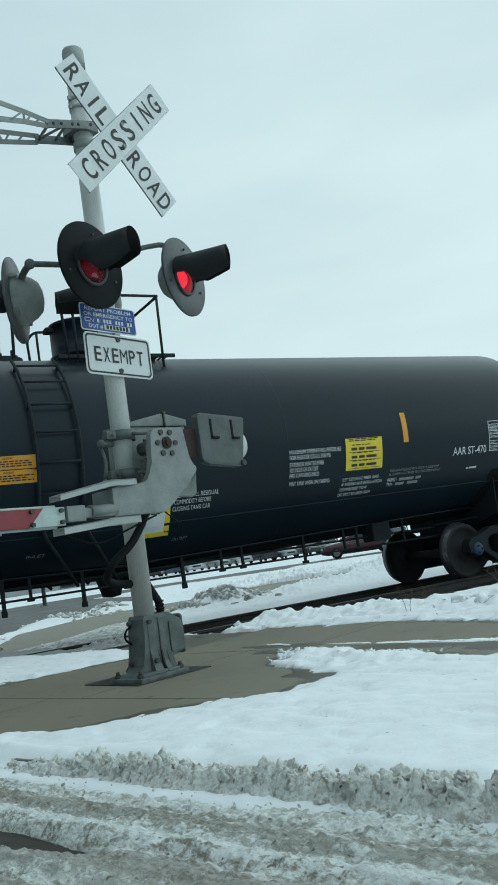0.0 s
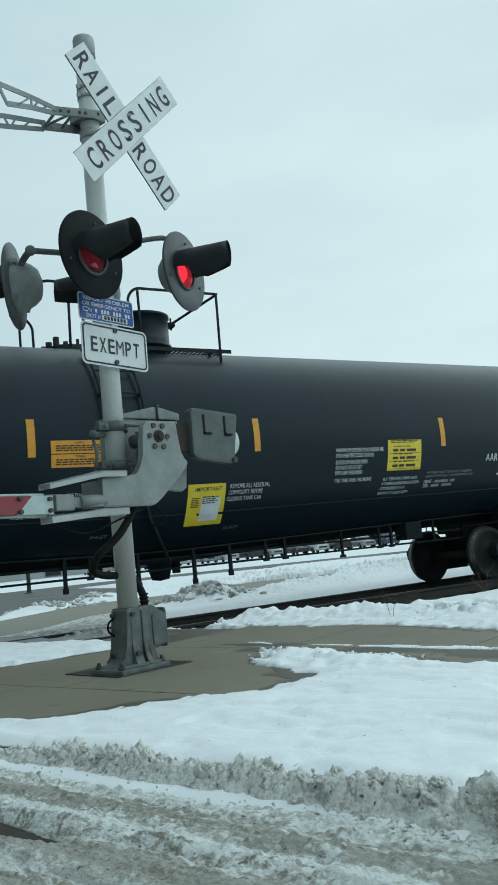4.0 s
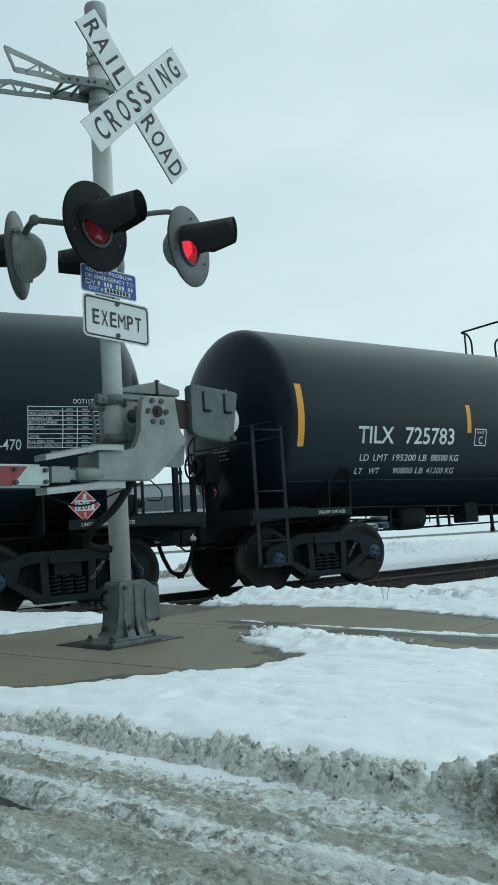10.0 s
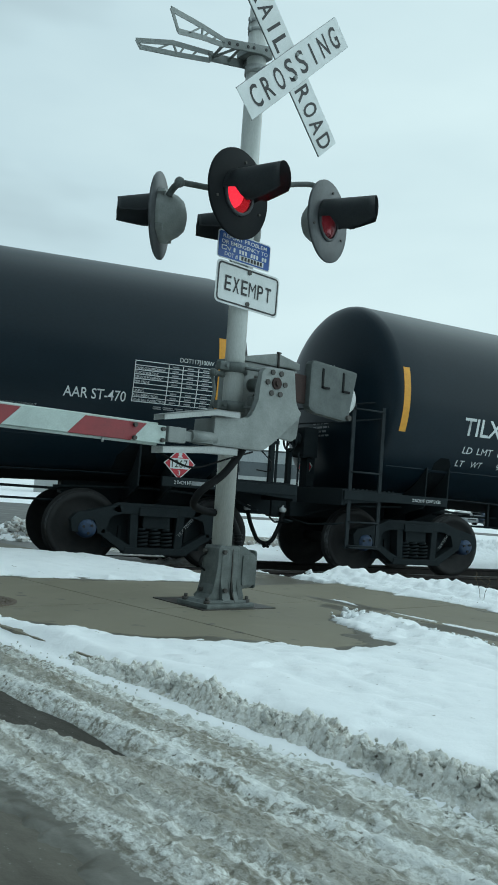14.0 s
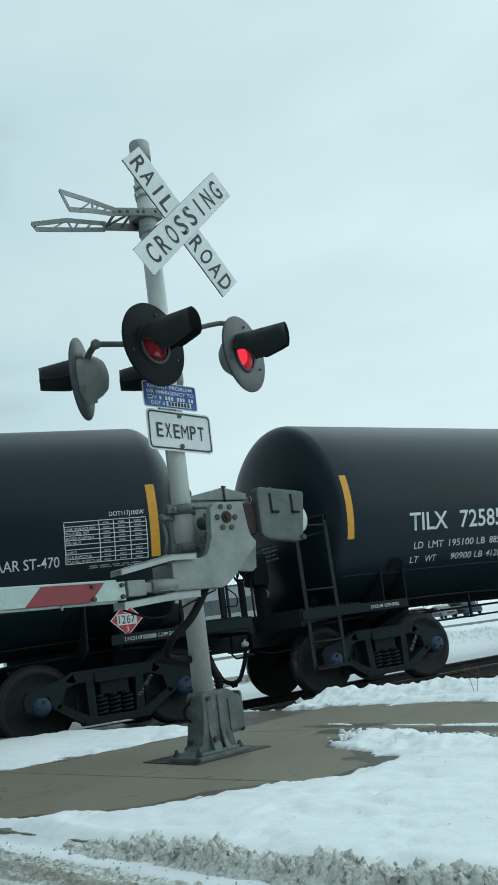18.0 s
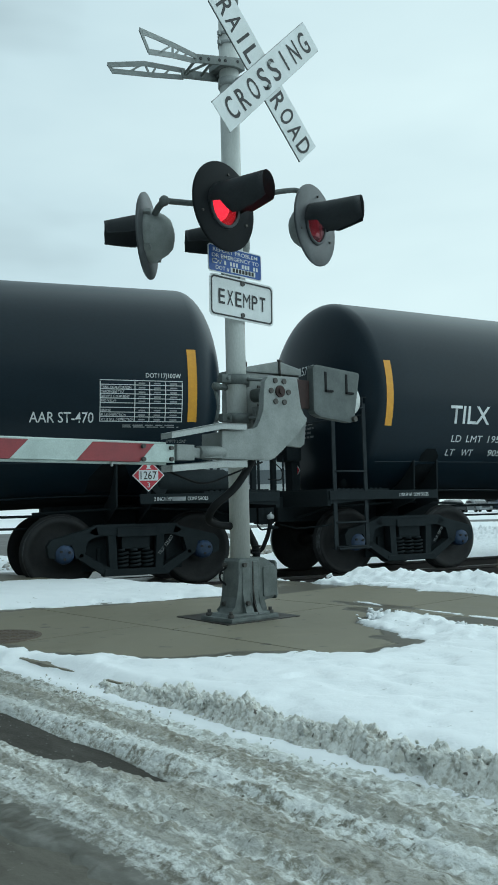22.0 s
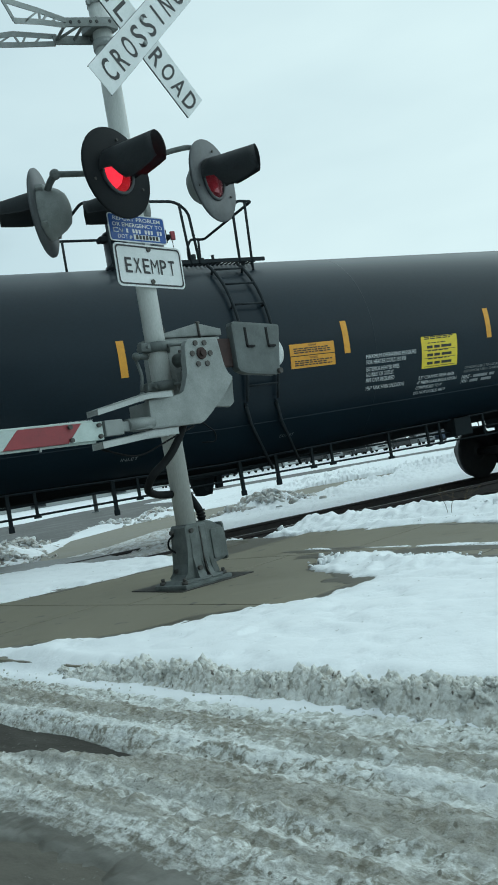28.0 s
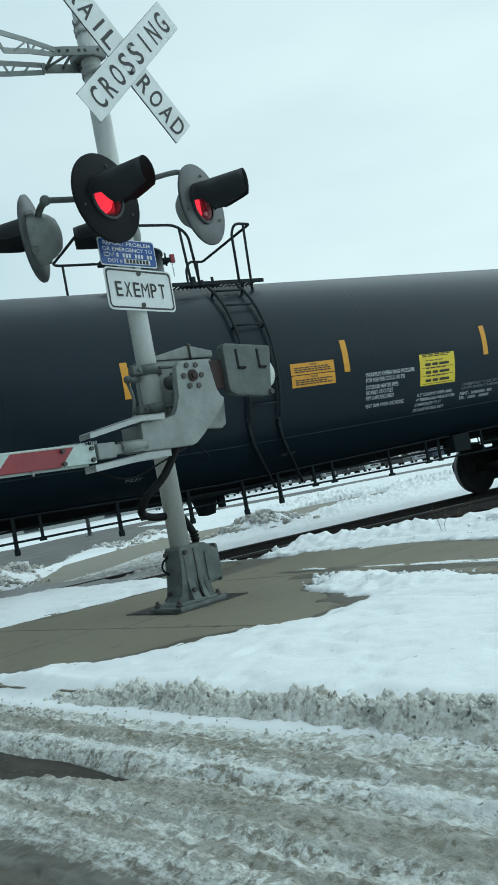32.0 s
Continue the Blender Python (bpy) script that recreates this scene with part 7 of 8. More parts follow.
def build_marks(car, kind):
    """Tape, notices and stencilled lines that every car of the kind has."""
    a = kind == "a"
    for u, z, h in ((-7.80 if a else -8.12, 2.05, 0.92), (7.86 if a else 7.80, 2.05, 0.92)):
        sticker(car, "reflector_tape", u - 0.055, z, 0.115, h, REFLECT, "long amber reflective strip")
    for u in (-4.18 if a else -4.55, -1.90 if a else -1.18, 1.34 if a else 2.21, 4.93):
        sticker(car, "reflector_tape", u - 0.05, 2.30, 0.10, 0.47, REFLECT, "short amber reflective strip")
    # plate letter box
    pl = -4.04 if a else -4.41
    for du, dz, w, h in ((0, 0, 0.30, 0.016), (0, 0.264, 0.30, 0.016), (0, 0, 0.016, 0.28), (0.284, 0, 0.016, 0.28)):
        sticker(car, "stencil_frame", pl + du, 2.09 + dz, w, h, STENCIL)
    stencil(car, "PLATE", pl + 0.07, 2.285, 0.042, 0.16)
    stencil(car, "C", pl + 0.105, 2.125, 0.12, 0.10)
    for k, line in enumerate(("CONSULT OWNER BEFORE REPAIRING TANK", "SHARP OBJECTS MUST NOT CONTACT LINING", "DO NOT STEAM OR CLEAN TANK WITH", "BOILING WATER OR CAUSTIC SODA")):
        stencil(car, line, (-2.09 if a else -2.50) - 0.015 * k, 1.83 - 0.064 * k - (0.02 if k > 1 else 0), 0.048, (0.86, 0.88, 0.75, 0.71)[k], -0.05, STENCIL, bold=0.0)
    # the warning notice
    u0 = -1.66 if a else 1.25
    for dz in (0.0, 0.168):
        n = sticker(car, "warning_notice", u0, 2.17 + dz, 0.74, 0.160, REFLECT, "orange warning notice with dark print")
        stencil(n, "WARNING", u0 + 0.31, 2.17 + dz + 0.118, 0.026, 0.13, 0, INK, 0.0085, "lettering", 0.01)
        bars(n, u0 + 0.06, 2.17 + dz + 0.085, print_rows(4 + int(dz * 9), 3, 0.62, 0.05), 0.016, INK)
    # heater lines and the yellow emergency notice
    um, zm = (2.735, 2.25) if a else (2.53, 2.19)
    for k, (line, w, dz) in enumerate((("MAXIMUM OPERATING PRESSURE", 0.92, 0.0), ("FOR HEATER COILS 150 PSI", 0.72, 0.09), ("EXTERIOR HEATER PIPES", 0.60, 0.20), ("NO INLET OR OUTLET", 0.50, 0.285), ("PIPE CAPS REQUIRED", 0.52, 0.37), ("VENT TANK WHEN UNLOADING", 0.72, 0.49))):
        stencil(car, line, um, zm - dz * 0.86, 0.058, w, -0.03, bold=0.0)
    up = 3.745 if a else 3.56
    y = sticker(car, "emergency_notice", up, 1.955, 0.70, 0.475, YELLOW, "yellow emergency notice with dark print")
    for k in range(3):
        zz = 2.235 - 0.115 * k
        bars(y, up + 0.10, zz + 0.0, [[(0.0, 0.11), (0.14, 0.11), (0.28, 0.20)]], 0.040, INK)
        bars(y, up + 0.04, zz - 0.03, [[(0.0, 0.62)]], 0.007, INK)
        bars(y, up + 0.12, zz + 0.072, print_rows(31 + k, 1, 0.42, 0.07), 0.014, INK)
    bars(y, up + 0.06, 2.395, print_rows(35, 2, 0.56, 0.07), 0.015, INK)
    for k, line in enumerate(('0.5" CERAMIC FIBER AND', '4" FIBERGLASS INSULATION', 'COMPRESSED TO 4"', "DO NOT EXCEED 300\u00b0F")):
        stencil(car, line, up - 0.04 - 0.015 * k, 1.815 - 0.066 * k, 0.048, (0.70, 0.78, 0.52, 0.62)[k], -0.05, bold=0.0)
    stencil(car, "OWNERSHIP SUBJECT TO A SECURITY AGREEMENT", up + 0.87, 1.875, 0.040, 1.02, 0.1, DIMSTENCIL, bold=0.0)
    stencil(car, "FILED WITH THE SURFACE TRANSPORTATION BOARD", up + 0.86, 1.822, 0.040, 1.06, 0.1, DIMSTENCIL, bold=0.0)
    stencil(car, "PAINT -", up + 0.84, 1.735, 0.058, 0.20, 0.1, bold=0.0)
    bars(car, up + 1.08, 1.738, [[(0, 0.30), (0.34, 0.11)]], 0.046, DIMSTENCIL, 0.006)
    stencil(car, "TRN -", up + 0.83, 1.675, 0.058, 0.15, 0.1, bold=0.0)
    bars(car, up + 1.02, 1.678, [[(0, 0.17), (0.24, 0.22)]], 0.046, DIMSTENCIL, 0.006)
    ua = 5.925 if a else 5.835
    stencil(car, "AAR ST-470", ua, 2.03, 0.125, 0.75)
    bars(car, ua + 0.33, 1.80, [[(0, 0.05), (0.07, 0.16)]], 0.03, STENCIL, 0.006)
    # the inspection table
    ut, wt, zt, ht = ua + 0.82, 1.02, 2.045, 0.49
    stencil(car, "DOT117J100W", ut + 0.56, zt + ht + 0.045, 0.055, 0.44)
    rows = ("", "TANK QUALIFICATION", "THICKNESS TEST", "SERVICE EQUIPMENT", "PRD VALVE", "", "LINING", "RULE INSPECTION", "STUB SILL INSPECTION")
    for k in range(len(rows) + 1):
        sticker(car, "table_line", ut, zt + ht * k / len(rows), wt, 0.009, STENCIL)
    for du in (0.0, 0.42, 0.60, 0.80, 1.01):
        sticker(car, "table_line", ut + du, zt, 0.010, ht, STENCIL)
    for k, line in enumerate(rows):
        z = zt + ht * (len(rows) - 1 - k) / len(rows) + 0.012
        if line:
            stencil(car, line, ut + 0.015, z, 0.030, 0.022 * len(line) * 0.92, 0, bold=0.0)
        for du, w in ((0.45, 0.11), (0.64, 0.11), (0.84, 0.12)):
            if k not in (5,):
                bars(car, ut + du + 0.02, z + 0.006, [[(0, w * 0.75)]], 0.017, DIMSTENCIL, 0.006)
    bars(car, ut + 0.28, zt - 0.045, print_rows(51, 2, 0.70, 0.09), 0.013, DIMSTENCIL, 0.006)
    if a:
        p = sticker(car, "important_notice", 0.29, 1.43, 0.59, 0.60, YELLOW, "yellow loading notice with a white form", skew=-0.06)
        stencil(p, "IMPORTANT", 0.37, 1.825, 0.055, 0.42, 0, INK, 0.0085)
        sticker(p, "white_form", 0.49, 1.48, 0.30, 0.34, STENCIL, "white printed form", 0.0075)
        bars(p, 0.50, 1.75, print_rows(61, 4, 0.24, 0.05), 0.016, INK, 0.0095)
        bars(p, 0.33, 1.74, print_rows(62, 6, 0.12, 0.04), 0.014, INK, 0.008)
        for k, line in enumerate(("REMOVE ALL RESIDUAL", "COMMODITY BEFORE", "CLOSING TANK CAR")):
            stencil(car, line, 0.92 - 0.015 * k, 1.84 - 0.076 * k, 0.060, (0.66, 0.56, 0.57)[k], -0.05, bold=0.0)
    for u, word in ((-1.05 if a else -1.25, "INLET"), (0.95 if a else 1.15, "OUTLET")):
        stencil(car, word, u, 1.36, 0.05, 0.24, 0.2, DIMSTENCIL, bold=0.0)
    # side sill stencils and placards
    for u in (-7.55 if a else -7.98, 7.36 if a else 7.31):
        m = pose(u, -1.437, 1.075)
        part("lettering", letters("2 INCH HF", 0.045, 0.22), STENCIL, car, "", m)
        if u > 0:
            bm = bmesh.new()
            place_box(bm, pose(0.10, 0, 0.022), (0.17, 0.003, 0.05))
            part("print_bar", bm, DIMSTENCIL, car, "", pose(u + 0.21, -1.437, 1.075))
        part("lettering", letters("COMP SHOES", 0.045, 0.26), STENCIL, car, "", pose(u + (0.25 if u < 0 else 0.42), -1.437, 1.075))
    pu, pz = (7.42, 1.33) if a else (7.25, 1.39)
    placard(car, pose(pu, -1.40, pz))
    bm = bmesh.new()
    place_box(bm, pose(pu, -1.385, pz - 0.12), (0.05, 0.02, 0.36), 0.005)
    part("placard_holder", bm, FRAMEPAINT, car)
    placard(car, pose(-8.43 if a else -8.78, 0.05, 1.50, 0, 0, -90))
    # worn print low on the head
    for k in range(4):
        bm = bmesh.new()
        for y0, w in print_rows(81 + k, 1, 0.42, 0.08)[0]:
            merged(bm, patch(w, 0.028, 0, 1), pose(y0, 0, -0.062 * k))
        for v in bm.verts:
            yy, zz = 0.12 - v.co.x, 2.16 + v.co.z - TANK_Z
            q = math.hypot(yy, zz) / TANK_R
            v.co = Vector((SHELL[kind][0][0] - SHELL[kind][0][1] * math.sqrt(1 - q * q) - 0.008, yy, zz + TANK_Z))
        part("print_bar", bm, DIMSTENCIL, car)
    if not a:
        for k, line in enumerate(("EMPTY LOAD", "1/4\" ADJ BLOCK", "WABTEC ELLCON", "NO ADJ BLOCK")):
            stencil(car, line, 7.49 - 0.01 * k, 1.80 - 0.06 * k, 0.042, (0.26, 0.32, 0.34, 0.30)[k], 0.15, DIMSTENCIL, bold=0.0)


def build_car(kind):
    car = tagged(new("tank_car"), "long black railway tank car with white lettering on the track", "tank car", "train of tank cars")
    build_tank(car, kind)
    for s in (-1, 1):
        build_end(car, s, kind)
    build_brake(car, kind)
    build_dome(car, kind)
    build_under(car, kind)
    for s in (-1, 1):
        build_bogie(car, s, kind)
    build_marks(car, kind)
    return car


def add_number(car, kind, number, limit, kilos, weight, wkilos):
    """The car's own stencils."""
    d = 0.29 if kind == "a" else -0.05
    stencil(car, "TILX", -6.98 + d, 2.11, 0.255, 0.75, bold=0.012)
    stencil(car, number, -5.97 + d, 2.11, 0.255, 1.13, bold=0.012)
    stencil(car, "LD", -6.88 + d, 1.85, 0.105, 0.18, -0.04, bold=0.0)
    stencil(car, "LMT", -6.60 + d, 1.85, 0.105, 0.30, -0.04, bold=0.0)
    stencil(car, limit + " LB", -6.18 + d, 1.85, 0.105, 0.76, -0.04, bold=0.0015)
    stencil(car, kilos + " KG", -5.32 + d, 1.85, 0.105, 0.66, -0.04, bold=0.0015)
    stencil(car, "LT", -6.91 + d, 1.66, 0.105, 0.16, -0.04, bold=0.0)
    stencil(car, "WT", -6.62 + d, 1.66, 0.105, 0.22, -0.04, bold=0.0)
    stencil(car, weight + " LB", -6.10 + d, 1.66, 0.105, 0.68, -0.04, bold=0.0015)
    stencil(car, wkilos + " KG", -5.34 + d, 1.66, 0.105, 0.66, -0.04, bold=0.0015)
    # on the head
    def head_line(text, y, z, h, w):
        bm = letters(text, h, w, 0.0, 0.004)
        for v in bm.verts:
            yy, zz = y - v.co.x, z + v.co.z - TANK_Z
            q = min(0.999, math.hypot(yy, zz) / TANK_R)
            v.co = Vector((SHELL[kind][0][0] - SHELL[kind][0][1] * math.sqrt(1 - q * q) - 0.008, yy, z + v.co.z))
        part("lettering", bm, STENCIL, car)
    head_line("TILX " + number, 0.52, 2.92, 0.13, 0.86)
    head_line("CAPY 25960 US GAL", 0.50, 2.74, 0.07, 0.76)
    head_line("CAPY 98 750 L", 0.50, 2.62, 0.07, 0.52)
    for s in (-1, 1):
        m = pose(TRUCK_AT[kind][s > 0] + 0.36, -1.087, 0.40, 0, -52, 0)
        part("lettering", letters("TILX " + number, 0.042, 0.29), DIMSTENCIL, car, "", m)


CAR_DATA = (None, ("725793", "195100", "88500", "90900", "41200"), ("725786", "195400", "88600", "90600", "41100"), ("725783", "195200", "88500", "90800", "41200"),
            ("725774", "195500", "88700", "90500", "41000"), ("725857", "195100", "88500", "90900", "41200"), ("725787", "195500", "88700", "90500", "41000"),
            ("725760", "195500", "88700", "90500", "41000"), ("725867", "195500", "88700", "90500", "41000"))
cars = []
first_a, first_b = build_car("a"), build_car("b")
for k in range(9):
    first = first_a if k < 5 else first_b
    cars.append(first if k in (0, 5) else copy_thing(first, IDENT))
for k, car in enumerate(cars):
    if CAR_DATA[k]:
        add_number(car, "a" if k < 5 else "b", *CAR_DATA[k])


# ---- beyond the track: lot, cars, lamp, building, trees ----
FASCIA = shaded("pale_metal_fascia", (0.34, 0.37, 0.375), (0.29, 0.315, 0.32), 0.4, 0.5, 0.1, 8, 0.05, 0.004, stretch=(1, 1, 0.3))
DARKWALL = shaded("dark_grey_wall_panels", (0.105, 0.122, 0.13), (0.085, 0.10, 0.107), 0.5, 0.6, 0.0, 8, 0.05, 0.004)
PALEWALL = shaded("pale_block_wall", (0.42, 0.44, 0.435), (0.35, 0.37, 0.365), 0.6, 0.7, 0.0, 9, 0.08, 0.004)
COPING = shaded("dark_roof_coping", (0.09, 0.10, 0.105), None, 2, 0.6, 0.2, 20, 0.05, 0.003)
FARGLASS = shaded("dark_window_glass", (0.02, 0.025, 0.03), None, 2, 0.12, 0.0, 20, 0.01, 0.001)
LAMPSTEEL = shaded("bare_grey_lamp_steel", (0.20, 0.22, 0.225), (0.15, 0.165, 0.17), 2, 0.5, 0.4, 30, 0.05, 0.002)
BARK = shaded("bare_winter_bark", (0.085, 0.082, 0.082), (0.055, 0.053, 0.053), 2, 0.9, 0.0, 20, 0.2, 0.01)
PAINTS = {n: shaded(n + "_car_paint", c, None, 2, 0.3, 0.1, 40, 0.01, 0.001, coat=0.5) for n, c in (("white", (0.62, 0.64, 0.64)), ("silver", (0.30, 0.32, 0.33)), ("black", (0.02, 0.022, 0.024)), ("blue", (0.05, 0.08, 0.13)), ("maroon", (0.085, 0.018, 0.028)))}
TYRE = shaded("tyre_rubber", (0.015, 0.015, 0.015), None, 9, 0.8, 0.0, 50, 0.1, 0.002)
HUBCAP = shaded("wheel_rim_alloy", (0.30, 0.31, 0.32), (0.2, 0.2, 0.2), 9, 0.4, 0.7, 50, 0.05, 0.002)
HEADLAMP = shaded("headlamp_lens", (0.55, 0.57, 0.58), None, 9, 0.15, 0.2, 50, 0.02, 0.001)
TAILLAMP = shaded("tail_lamp_lens", (0.25, 0.02, 0.02), None, 9, 0.2, 0.0, 50, 0.02, 0.001)
FAR_Z = -0.255


def loft(bm, sections):
    """Skins rings of equal count, and closes both ends."""
    rings = [[bm.verts.new(p) for p in s] for s in sections]
    for a, b in zip(rings, rings[1:]):
        for k in range(len(a)):
            j = (k + 1) % len(a)
            bm.faces.new((a[k], a[j], b[j], b[k])).smooth = True
    bm.faces.new(rings[0][::-1])
    bm.faces.new(rings[-1])


def build_auto(paint, kind, label):
    """A parked or passing car; x runs forward, the origin on the ground."""
    L, wd, hood, roof = {"sedan": (4.7, 1.8, 0.95, 1.45), "suv": (4.7, 1.9, 1.08, 1.74), "van": (5.4, 2.0, 1.15, 2.25), "pickup": (5.6, 1.95, 1.12, 1.85)}[kind]
    car = tagged(new("car"), label, "car", "cars in the far lot")
    def ring(x, half, z0, z1, tuck):
        return [(x, -half, z0), (x, half, z0), (x, half + 0.02, (z0 + z1) / 2), (x, half - tuck, z1), (x, -half + tuck, z1), (x, -half - 0.02, (z0 + z1) / 2)]
    h = wd / 2
    bm = bmesh.new()
    loft(bm, [ring(-L / 2, h - 0.14, 0.36, hood - 0.06, 0.08), ring(-L / 2 + 0.12, h - 0.03, 0.26, hood, 0.06), ring(-L * 0.2, h, 0.22, hood + 0.02, 0.05), ring(L * 0.18, h, 0.22, hood, 0.05), ring(L / 2 - 0.35, h - 0.04, 0.24, hood - 0.14, 0.08), ring(L / 2, h - 0.18, 0.34, hood - 0.28, 0.10)])
    body = part("body", bm, PAINTS[paint], car)
    back, tail, wind, front = {"sedan": (-1.75, -1.0, 0.35, 1.05), "suv": (-2.25, -2.0, 0.45, 1.10), "van": (-2.62, -2.55, 1.25, 1.75), "pickup": (-0.55, -0.4, 0.75, 1.35)}[kind]
    bm = bmesh.new()
    loft(bm, [ring(back, h - 0.10, hood - 0.04, hood, 0.02), ring(tail, h - 0.12, hood - 0.03, roof - 0.03, 0.16), ring((tail + wind) / 2, h - 0.12, hood - 0.03, roof, 0.16), ring(wind, h - 0.12, hood - 0.03, roof - 0.04, 0.16), ring(front, h - 0.10, hood - 0.06, hood - 0.02, 0.03)])
    cab = part("cabin", bm, PAINTS[paint], car)
    for y in (-1, 1):
        bm = bmesh.new()
        out = [(tail + 0.10, hood + 0.05), (wind + 0.32, hood + 0.05), (wind - 0.02, roof - 0.16), (tail + 0.14, roof - 0.16)]
        place_plate(bm, out, 0.03, pose(0, y * (h - 0.165), 0, -y * 9, 0, 0) @ Matrix.Translation((0, 0, 0)))
        part("side_window", bm, FARGLASS, cab, "dark side window")
    for u0, z0, u1, z1, nm in ((wind, roof - 0.10, front, hood + 0.04, "windscreen"), (tail, roof - 0.12, back, hood + 0.05, "rear_window")):
        bm = bmesh.new()
        w2 = h - 0.30
        e = 0.035 if u1 > u0 else -0.035
        v = [bm.verts.new(p) for p in ((u0 + e, -w2 + 0.06, z0), (u0 + e, w2 - 0.06, z0), (u1 + e, w2, z1), (u1 + e, -w2, z1), (u0, -w2 + 0.06, z0 - 0.04), (u0, w2 - 0.06, z0 - 0.04), (u1, w2, z1 - 0.04), (u1, -w2, z1 - 0.04))]
        for f in ((0, 1, 2, 3), (7, 6, 5, 4), (0, 4, 5, 1), (1, 5, 6, 2), (2, 6, 7, 3), (3, 7, 4, 0)):
            bm.faces.new([v[i] for i in f])
        part(nm, bm, FARGLASS, cab)
    bm = bmesh.new()
    place_box(bm, pose(L / 2 - 0.01, 0, 0.58), (0.06, wd * 0.5, 0.18), 0.02)
    part("grille", bm, PAINTS["black"], body)
    for y in (-1, 1):
        bm = bmesh.new()
        place_box(bm, pose(L / 2 - 0.10, y * (h - 0.34), hood - 0.32, 0, 0, -y * 20), (0.14, 0.32, 0.14), 0.03)
        part("headlight", bm, HEADLAMP, body)
        bm = bmesh.new()
        place_box(bm, pose(-L / 2 + 0.06, y * (h - 0.28), hood - 0.20), (0.12, 0.26, 0.18), 0.03)
        part("tail_light", bm, TAILLAMP, body)
        for u in (-L * 0.29, L * 0.31):
            bm = bmesh.new()
            place_lathe(bm, [(-0.11, 0.0), (-0.11, 0.30), (-0.08, 0.335), (0.08, 0.335), (0.11, 0.30), (0.11, 0.0)], pose(u, y * (h - 0.10), 0.335, 0, 0, 90), 20)
            wheel = part("wheel", bm, TYRE, car)
            bm = bmesh.new()
            place_rod(bm, (u, y * (h + 0.005), 0.335), (u, y * (h + 0.022), 0.335), 0.20, 16)
            part("rim", bm, HUBCAP, wheel)
    return car


def build_lamp():
    lamp = tagged(new("street_lamp"), "tall slender grey street lamp with a curved arm", "street lamp")
    lamp.matrix_world = pose(-12.35, 33.9, FAR_Z)
    bm = bmesh.new()
    place_rod(bm, (0, 0, 0.0), (0, 0, 9.45), 0.10, 14, 0.055)
    place_rod(bm, (0, 0, 9.30), (0, 0, 9.55), 0.085, 12)
    pole = part("pole", bm, LAMPSTEEL, lamp)
    bm = bmesh.new()
    place_box(bm, pose(0, 0, 0.02), (0.36, 0.36, 0.04), 0.01)
    part("base_plate", bm, LAMPSTEEL, pole)
    bm = bmesh.new()
    place_tube(bm, rounded([(0, 0, 9.4), (0.22, -0.06, 9.85), (0.62, -0.20, 10.22), (1.05, -0.34, 10.36)], 0.3, 6), 0.032, 8)
    part("arm", bm, LAMPSTEEL, lamp)
    bm = bmesh.new()
    place_lathe(bm, [(-0.30, 0.0), (-0.28, 0.07), (-0.05, 0.12), (0.18, 0.10), (0.30, 0.0)], pose(1.22, -0.39, 10.40, 0, -12, -18), 14)
    part("lamp_head", bm, COPING, lamp, "dark flat lamp head")


def build_store():
    """The long low store behind the lot."""
    store = tagged(new("store_building"), "long low grey store with banded walls", "building")
    x0, y0, x1, y1 = -52.0, 106.0, -6.6, 119.0
    turn = math.degrees(math.atan2(y1 - y0, x1 - x0))
    store.matrix_world = pose(x0, y0, FAR_Z, 0, 0, turn)
    L = math.hypot(x1 - x0, y1 - y0)
    for nm, z0, z1, d, mat, lab in (("plinth_wall", 0.0, 4.5, 0.0, PALEWALL, "pale block wall"), ("wall_band", 4.5, 6.6, 0.004, DARKWALL, "dark grey wall band"), ("fascia", 6.6, 8.25, -0.15, FASCIA, "pale metal fascia"), ("roof_coping", 8.25, 8.5, -0.25, COPING, "dark roof coping")):
        bm = bmesh.new()
        place_box(bm, pose(L / 2, 15 + d, (z0 + z1) / 2), (L - 2 * d, 30, z1 - z0), 0.03)
        part(nm, bm, mat, store, lab)
    for k in range(12):
        bm = bmesh.new()
        place_box(bm, pose(2.2 + k * 3.9, -0.03, 5.55), (0.06, 0.05, 2.0))
        part("panel_joint", bm, COPING, store)
    bm = bmesh.new()
    place_box(bm, pose(11.2, -0.06, 5.7), (2.3, 0.08, 1.25), 0.02)
    part("wall_sign", bm, PALEWALL, store, "small white wall sign")
    for k, u in enumerate((6.0, 17.5, 26.0, 34.5, 42.0)):
        bm = bmesh.new()
        place_box(bm, pose(u, -0.03, 1.4), (2.2, 0.10, 2.5), 0.02)
        win = part("shop_window", bm, COPING, store, "dark framed shop window")
        bm = bmesh.new()
        place_box(bm, pose(u, -0.06, 1.4), (1.9, 0.10, 2.2), 0.01)
        part("pane", bm, FARGLASS, win)
    for u, dy in ((14.0, 6.0), (30.0, 9.0)):
        bm = bmesh.new()
        place_box(bm, pose(u, dy, 8.9), (2.2, 1.6, 0.9), 0.04)
        part("rooftop_unit", bm, FASCIA, store)


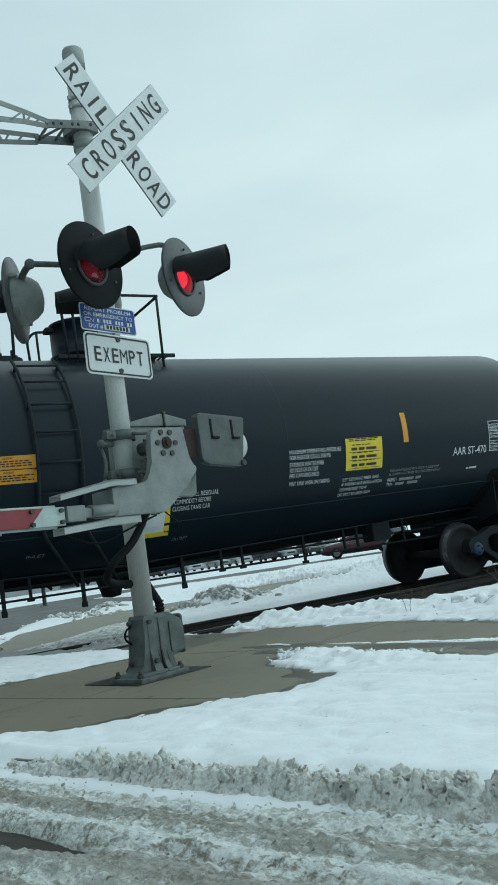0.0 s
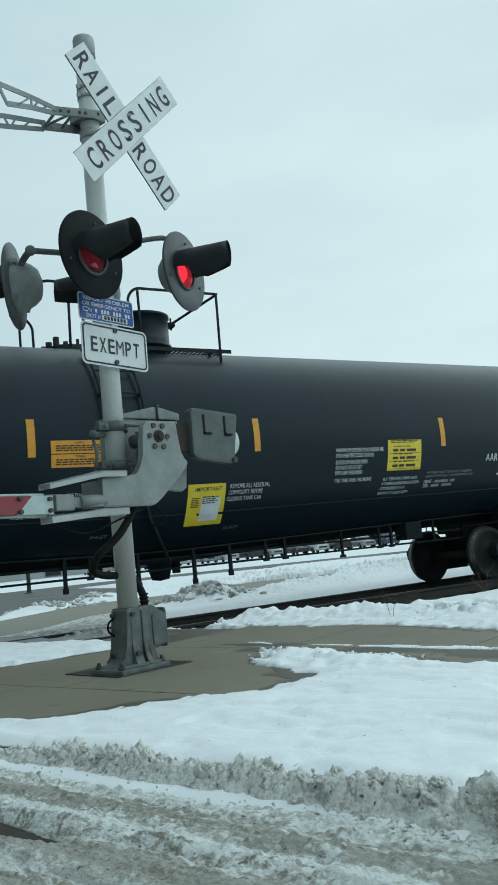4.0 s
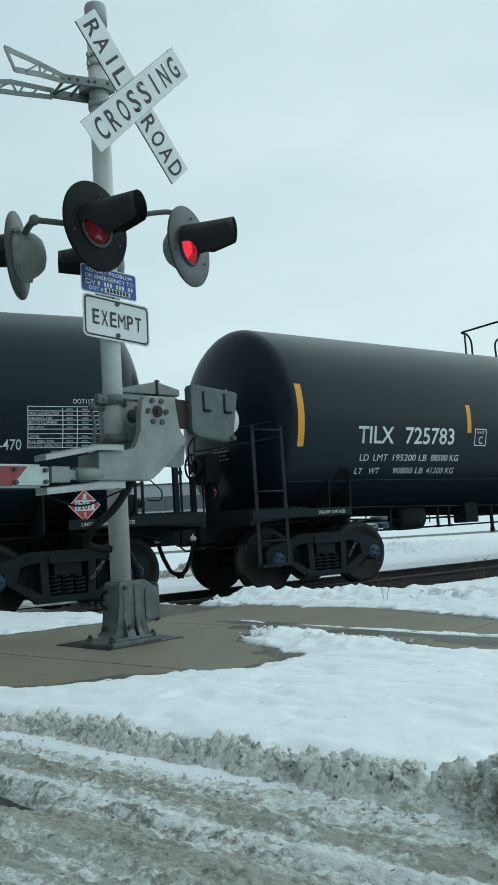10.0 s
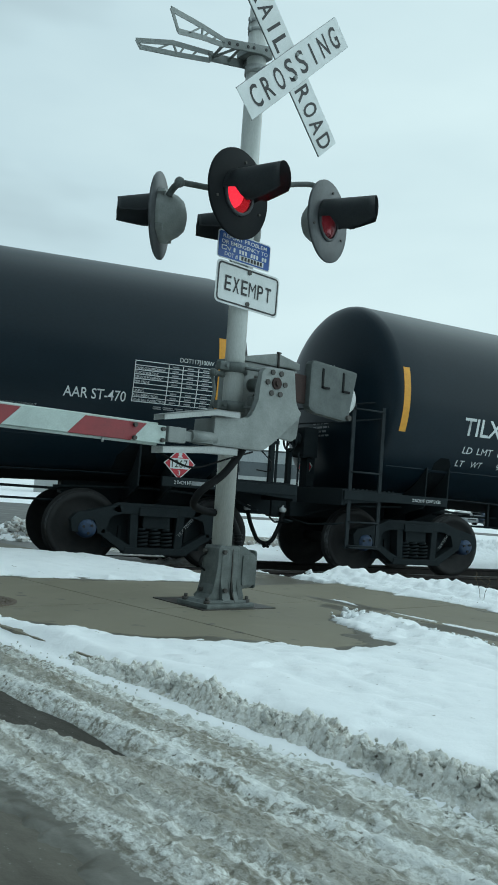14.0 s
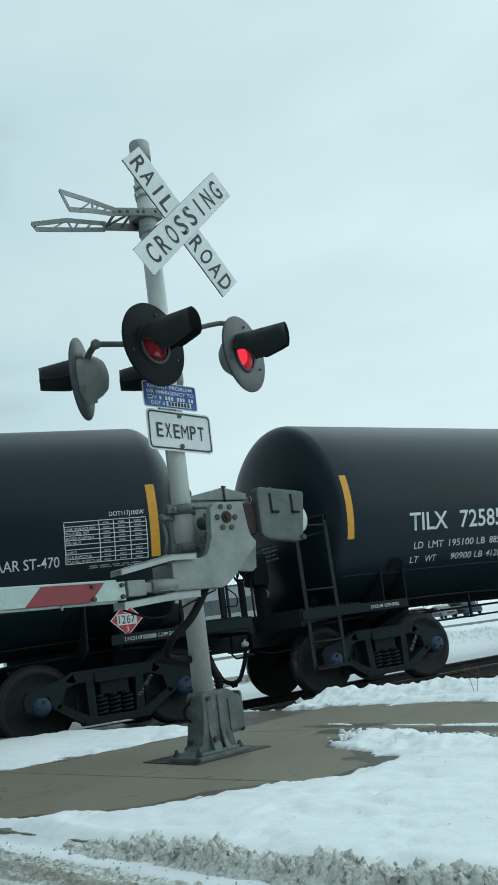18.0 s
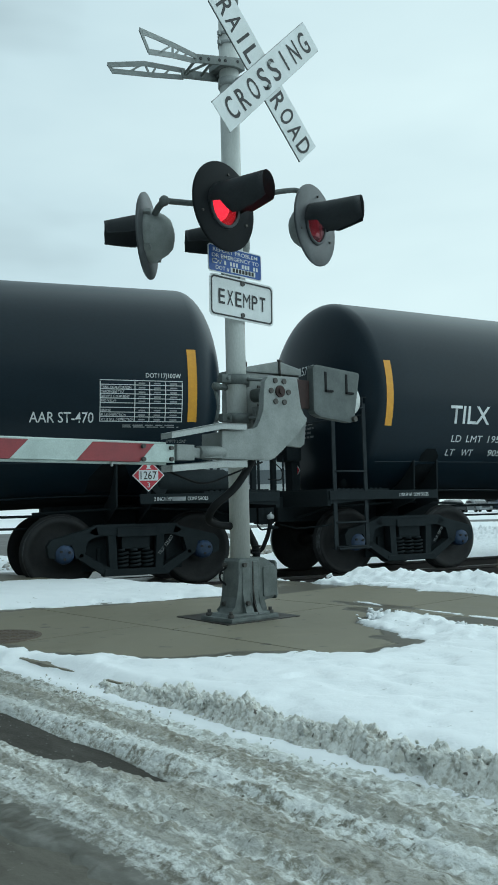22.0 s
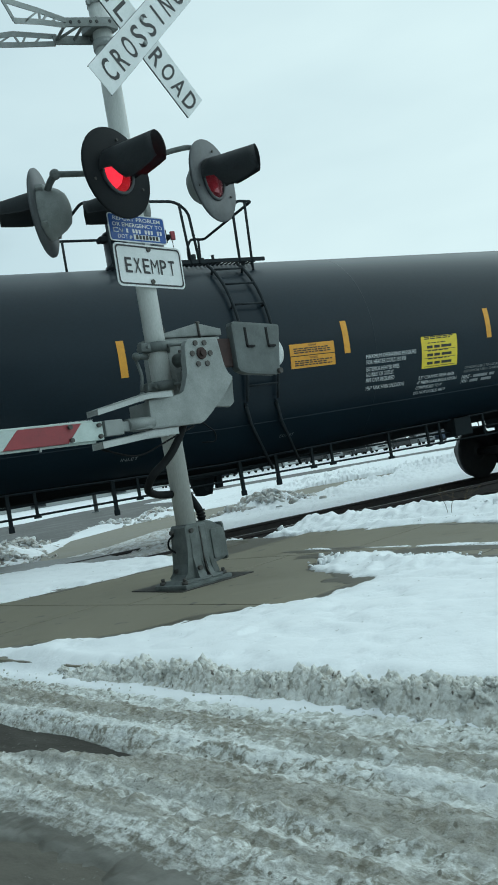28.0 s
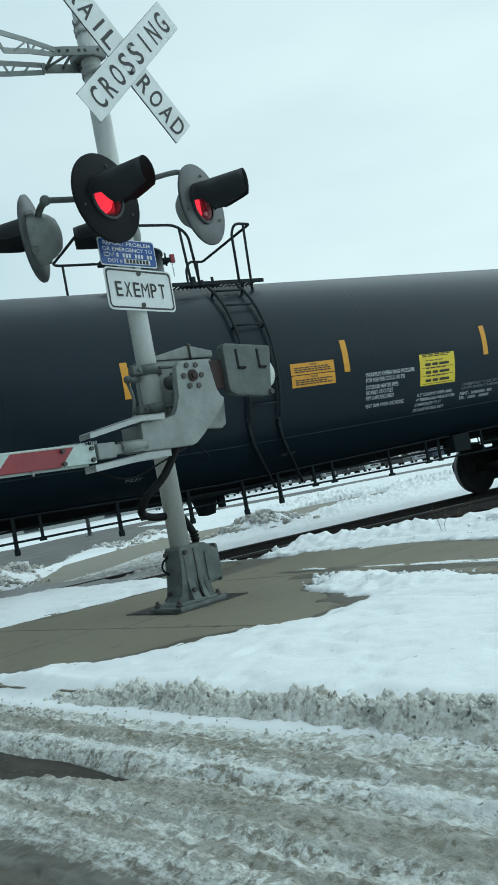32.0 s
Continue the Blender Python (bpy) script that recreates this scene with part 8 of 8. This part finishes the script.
def build_tree(seed, height):
    g = random.Random(seed)
    tree = tagged(new("tree"), "bare grey winter tree with fine twigs", "tree", "bare trees behind the lot")
    trunk, crown = bmesh.new(), bmesh.new()
    def limb(bm, p, d, length, r, depth):
        q = p + d * length
        place_rod(bm, p, q, r, 5 if depth > 1 else 3, r * 0.62, caps=False)
        if depth == 0:
            return
        for k in range(3 if depth > 1 else 4):
            t = g.uniform(0, 6.28)
            side = Vector((math.cos(t), math.sin(t), g.uniform(-0.1, 0.5)))
            nd = (d * g.uniform(0.7, 1.1) + side * g.uniform(0.4, 0.8)).normalized()
            limb(crown, p.lerp(q, g.uniform(0.55, 1.0)), nd, length * g.uniform(0.58, 0.80), r * 0.55, depth - 1)
    limb(trunk, Vector((0, 0, 0)), Vector((0, 0, 1)), height * 0.34, height * 0.022, 5)
    part("trunk", trunk, BARK, tree)
    part("crown", crown, BARK, tree, "fine bare branches")
    return tree


build_lamp()
build_store()
g = random.Random(3)
lot = [build_auto("white", "suv", "white sport utility car parked in the snowy lot"), build_auto("black", "sedan", "black saloon car parked in the snowy lot"), build_auto("silver", "sedan", "silver saloon car parked in the snowy lot"),
       build_auto("blue", "suv", "dark blue sport utility car parked in the snowy lot"), build_auto("white", "van", "white delivery van parked in the snowy lot"), build_auto("black", "pickup", "black pickup truck parked in the snowy lot")]
order = [3, 2, 1, 0, 1, 2, 5, 0, 2, 4, 3, 1, 2, 0]
seen = set()
for k, i in enumerate(order):
    m = pose(9.6 - 2.55 * k - (1.0 if k > 8 else 0) + g.uniform(-0.2, 0.2), 88 + 0.35 * k + g.uniform(-0.5, 0.5), FAR_Z, 0, 0, -68 + g.uniform(-4, 4) + (180 if k % 4 == 2 else 0))
    if i in seen:
        copy_thing(lot[i], m)
    else:
        lot[i].matrix_world = m
        seen.add(i)
red_car = build_auto("maroon", "sedan", "dark red saloon car driving on the far road")
tree_a, tree_b = build_tree(4, 9.0), build_tree(9, 7.5)
for k in range(11):
    m = pose(-14 + 4.6 * k + g.uniform(-1.5, 1.5), 205 + g.uniform(-12, 12), FAR_Z, 0, 0, g.uniform(0, 360))
    if k < 2:
        (tree_a, tree_b)[k].matrix_world = m
    else:
        copy_thing((tree_a, tree_b)[k % 2], m)


# ---- what moves ----
def motions():
    for k, car in enumerate(cars):
        walk(car, [(t, car_pose(k, t)) for t in [i * 0.5 for i in range(65)]])
        times = [i * 0.125 for i in range(257)]
        turns = [math.degrees((rolled(k, t) - rolled(k, 0.0)) / WHEEL_R) for t in times]
        for bogie in [o for o in car.children if o.name.startswith("bogie")]:
            for axle in [o for o in bogie.children if o.name.startswith("wheelset")]:
                home = axle.matrix_basis.copy()
                walk(axle, [(t, Matrix.Translation(home.translation) @ pose(0, 0, 0, 0, a, 0)) for t, a in zip(times, turns)])
    # the red car passes along the far road, westward
    walk(red_car, [(t, pose(3.5 - 14.8 * t, 44.0 + 0.0075 * 14.8 * t, FAR_Z, 0, 0, 179.57)) for t in range(33)])
    # the flashers: added shades switch them, one before its light while the other stands behind
    period = 1.187
    for shade, start in ((shade_right, 0.0), (shade_front, 0.5)):
        home = shade.matrix_basis.copy()
        rows = []
        for i in range(641):
            t = i * 0.05
            phase = ((t + 0.07) / period - start) % 1.0
            lit = 0.0 if phase < 0.5 else 1.0
            rows.append((t, lit))
        keyed, angle = [], None
        for t, lit in rows:
            aim = 180.0 if lit == 0.0 else 0.0
            if angle is None:
                angle = aim
            elif angle < aim:
                angle = min(aim, angle + 60)
            elif angle > aim:
                angle = max(aim, angle - 60)
            keyed.append((t, Matrix.Translation(home.translation) @ pose(0, 0, 0, 0, 0, angle)))
        walk(shade, keyed)


motions()
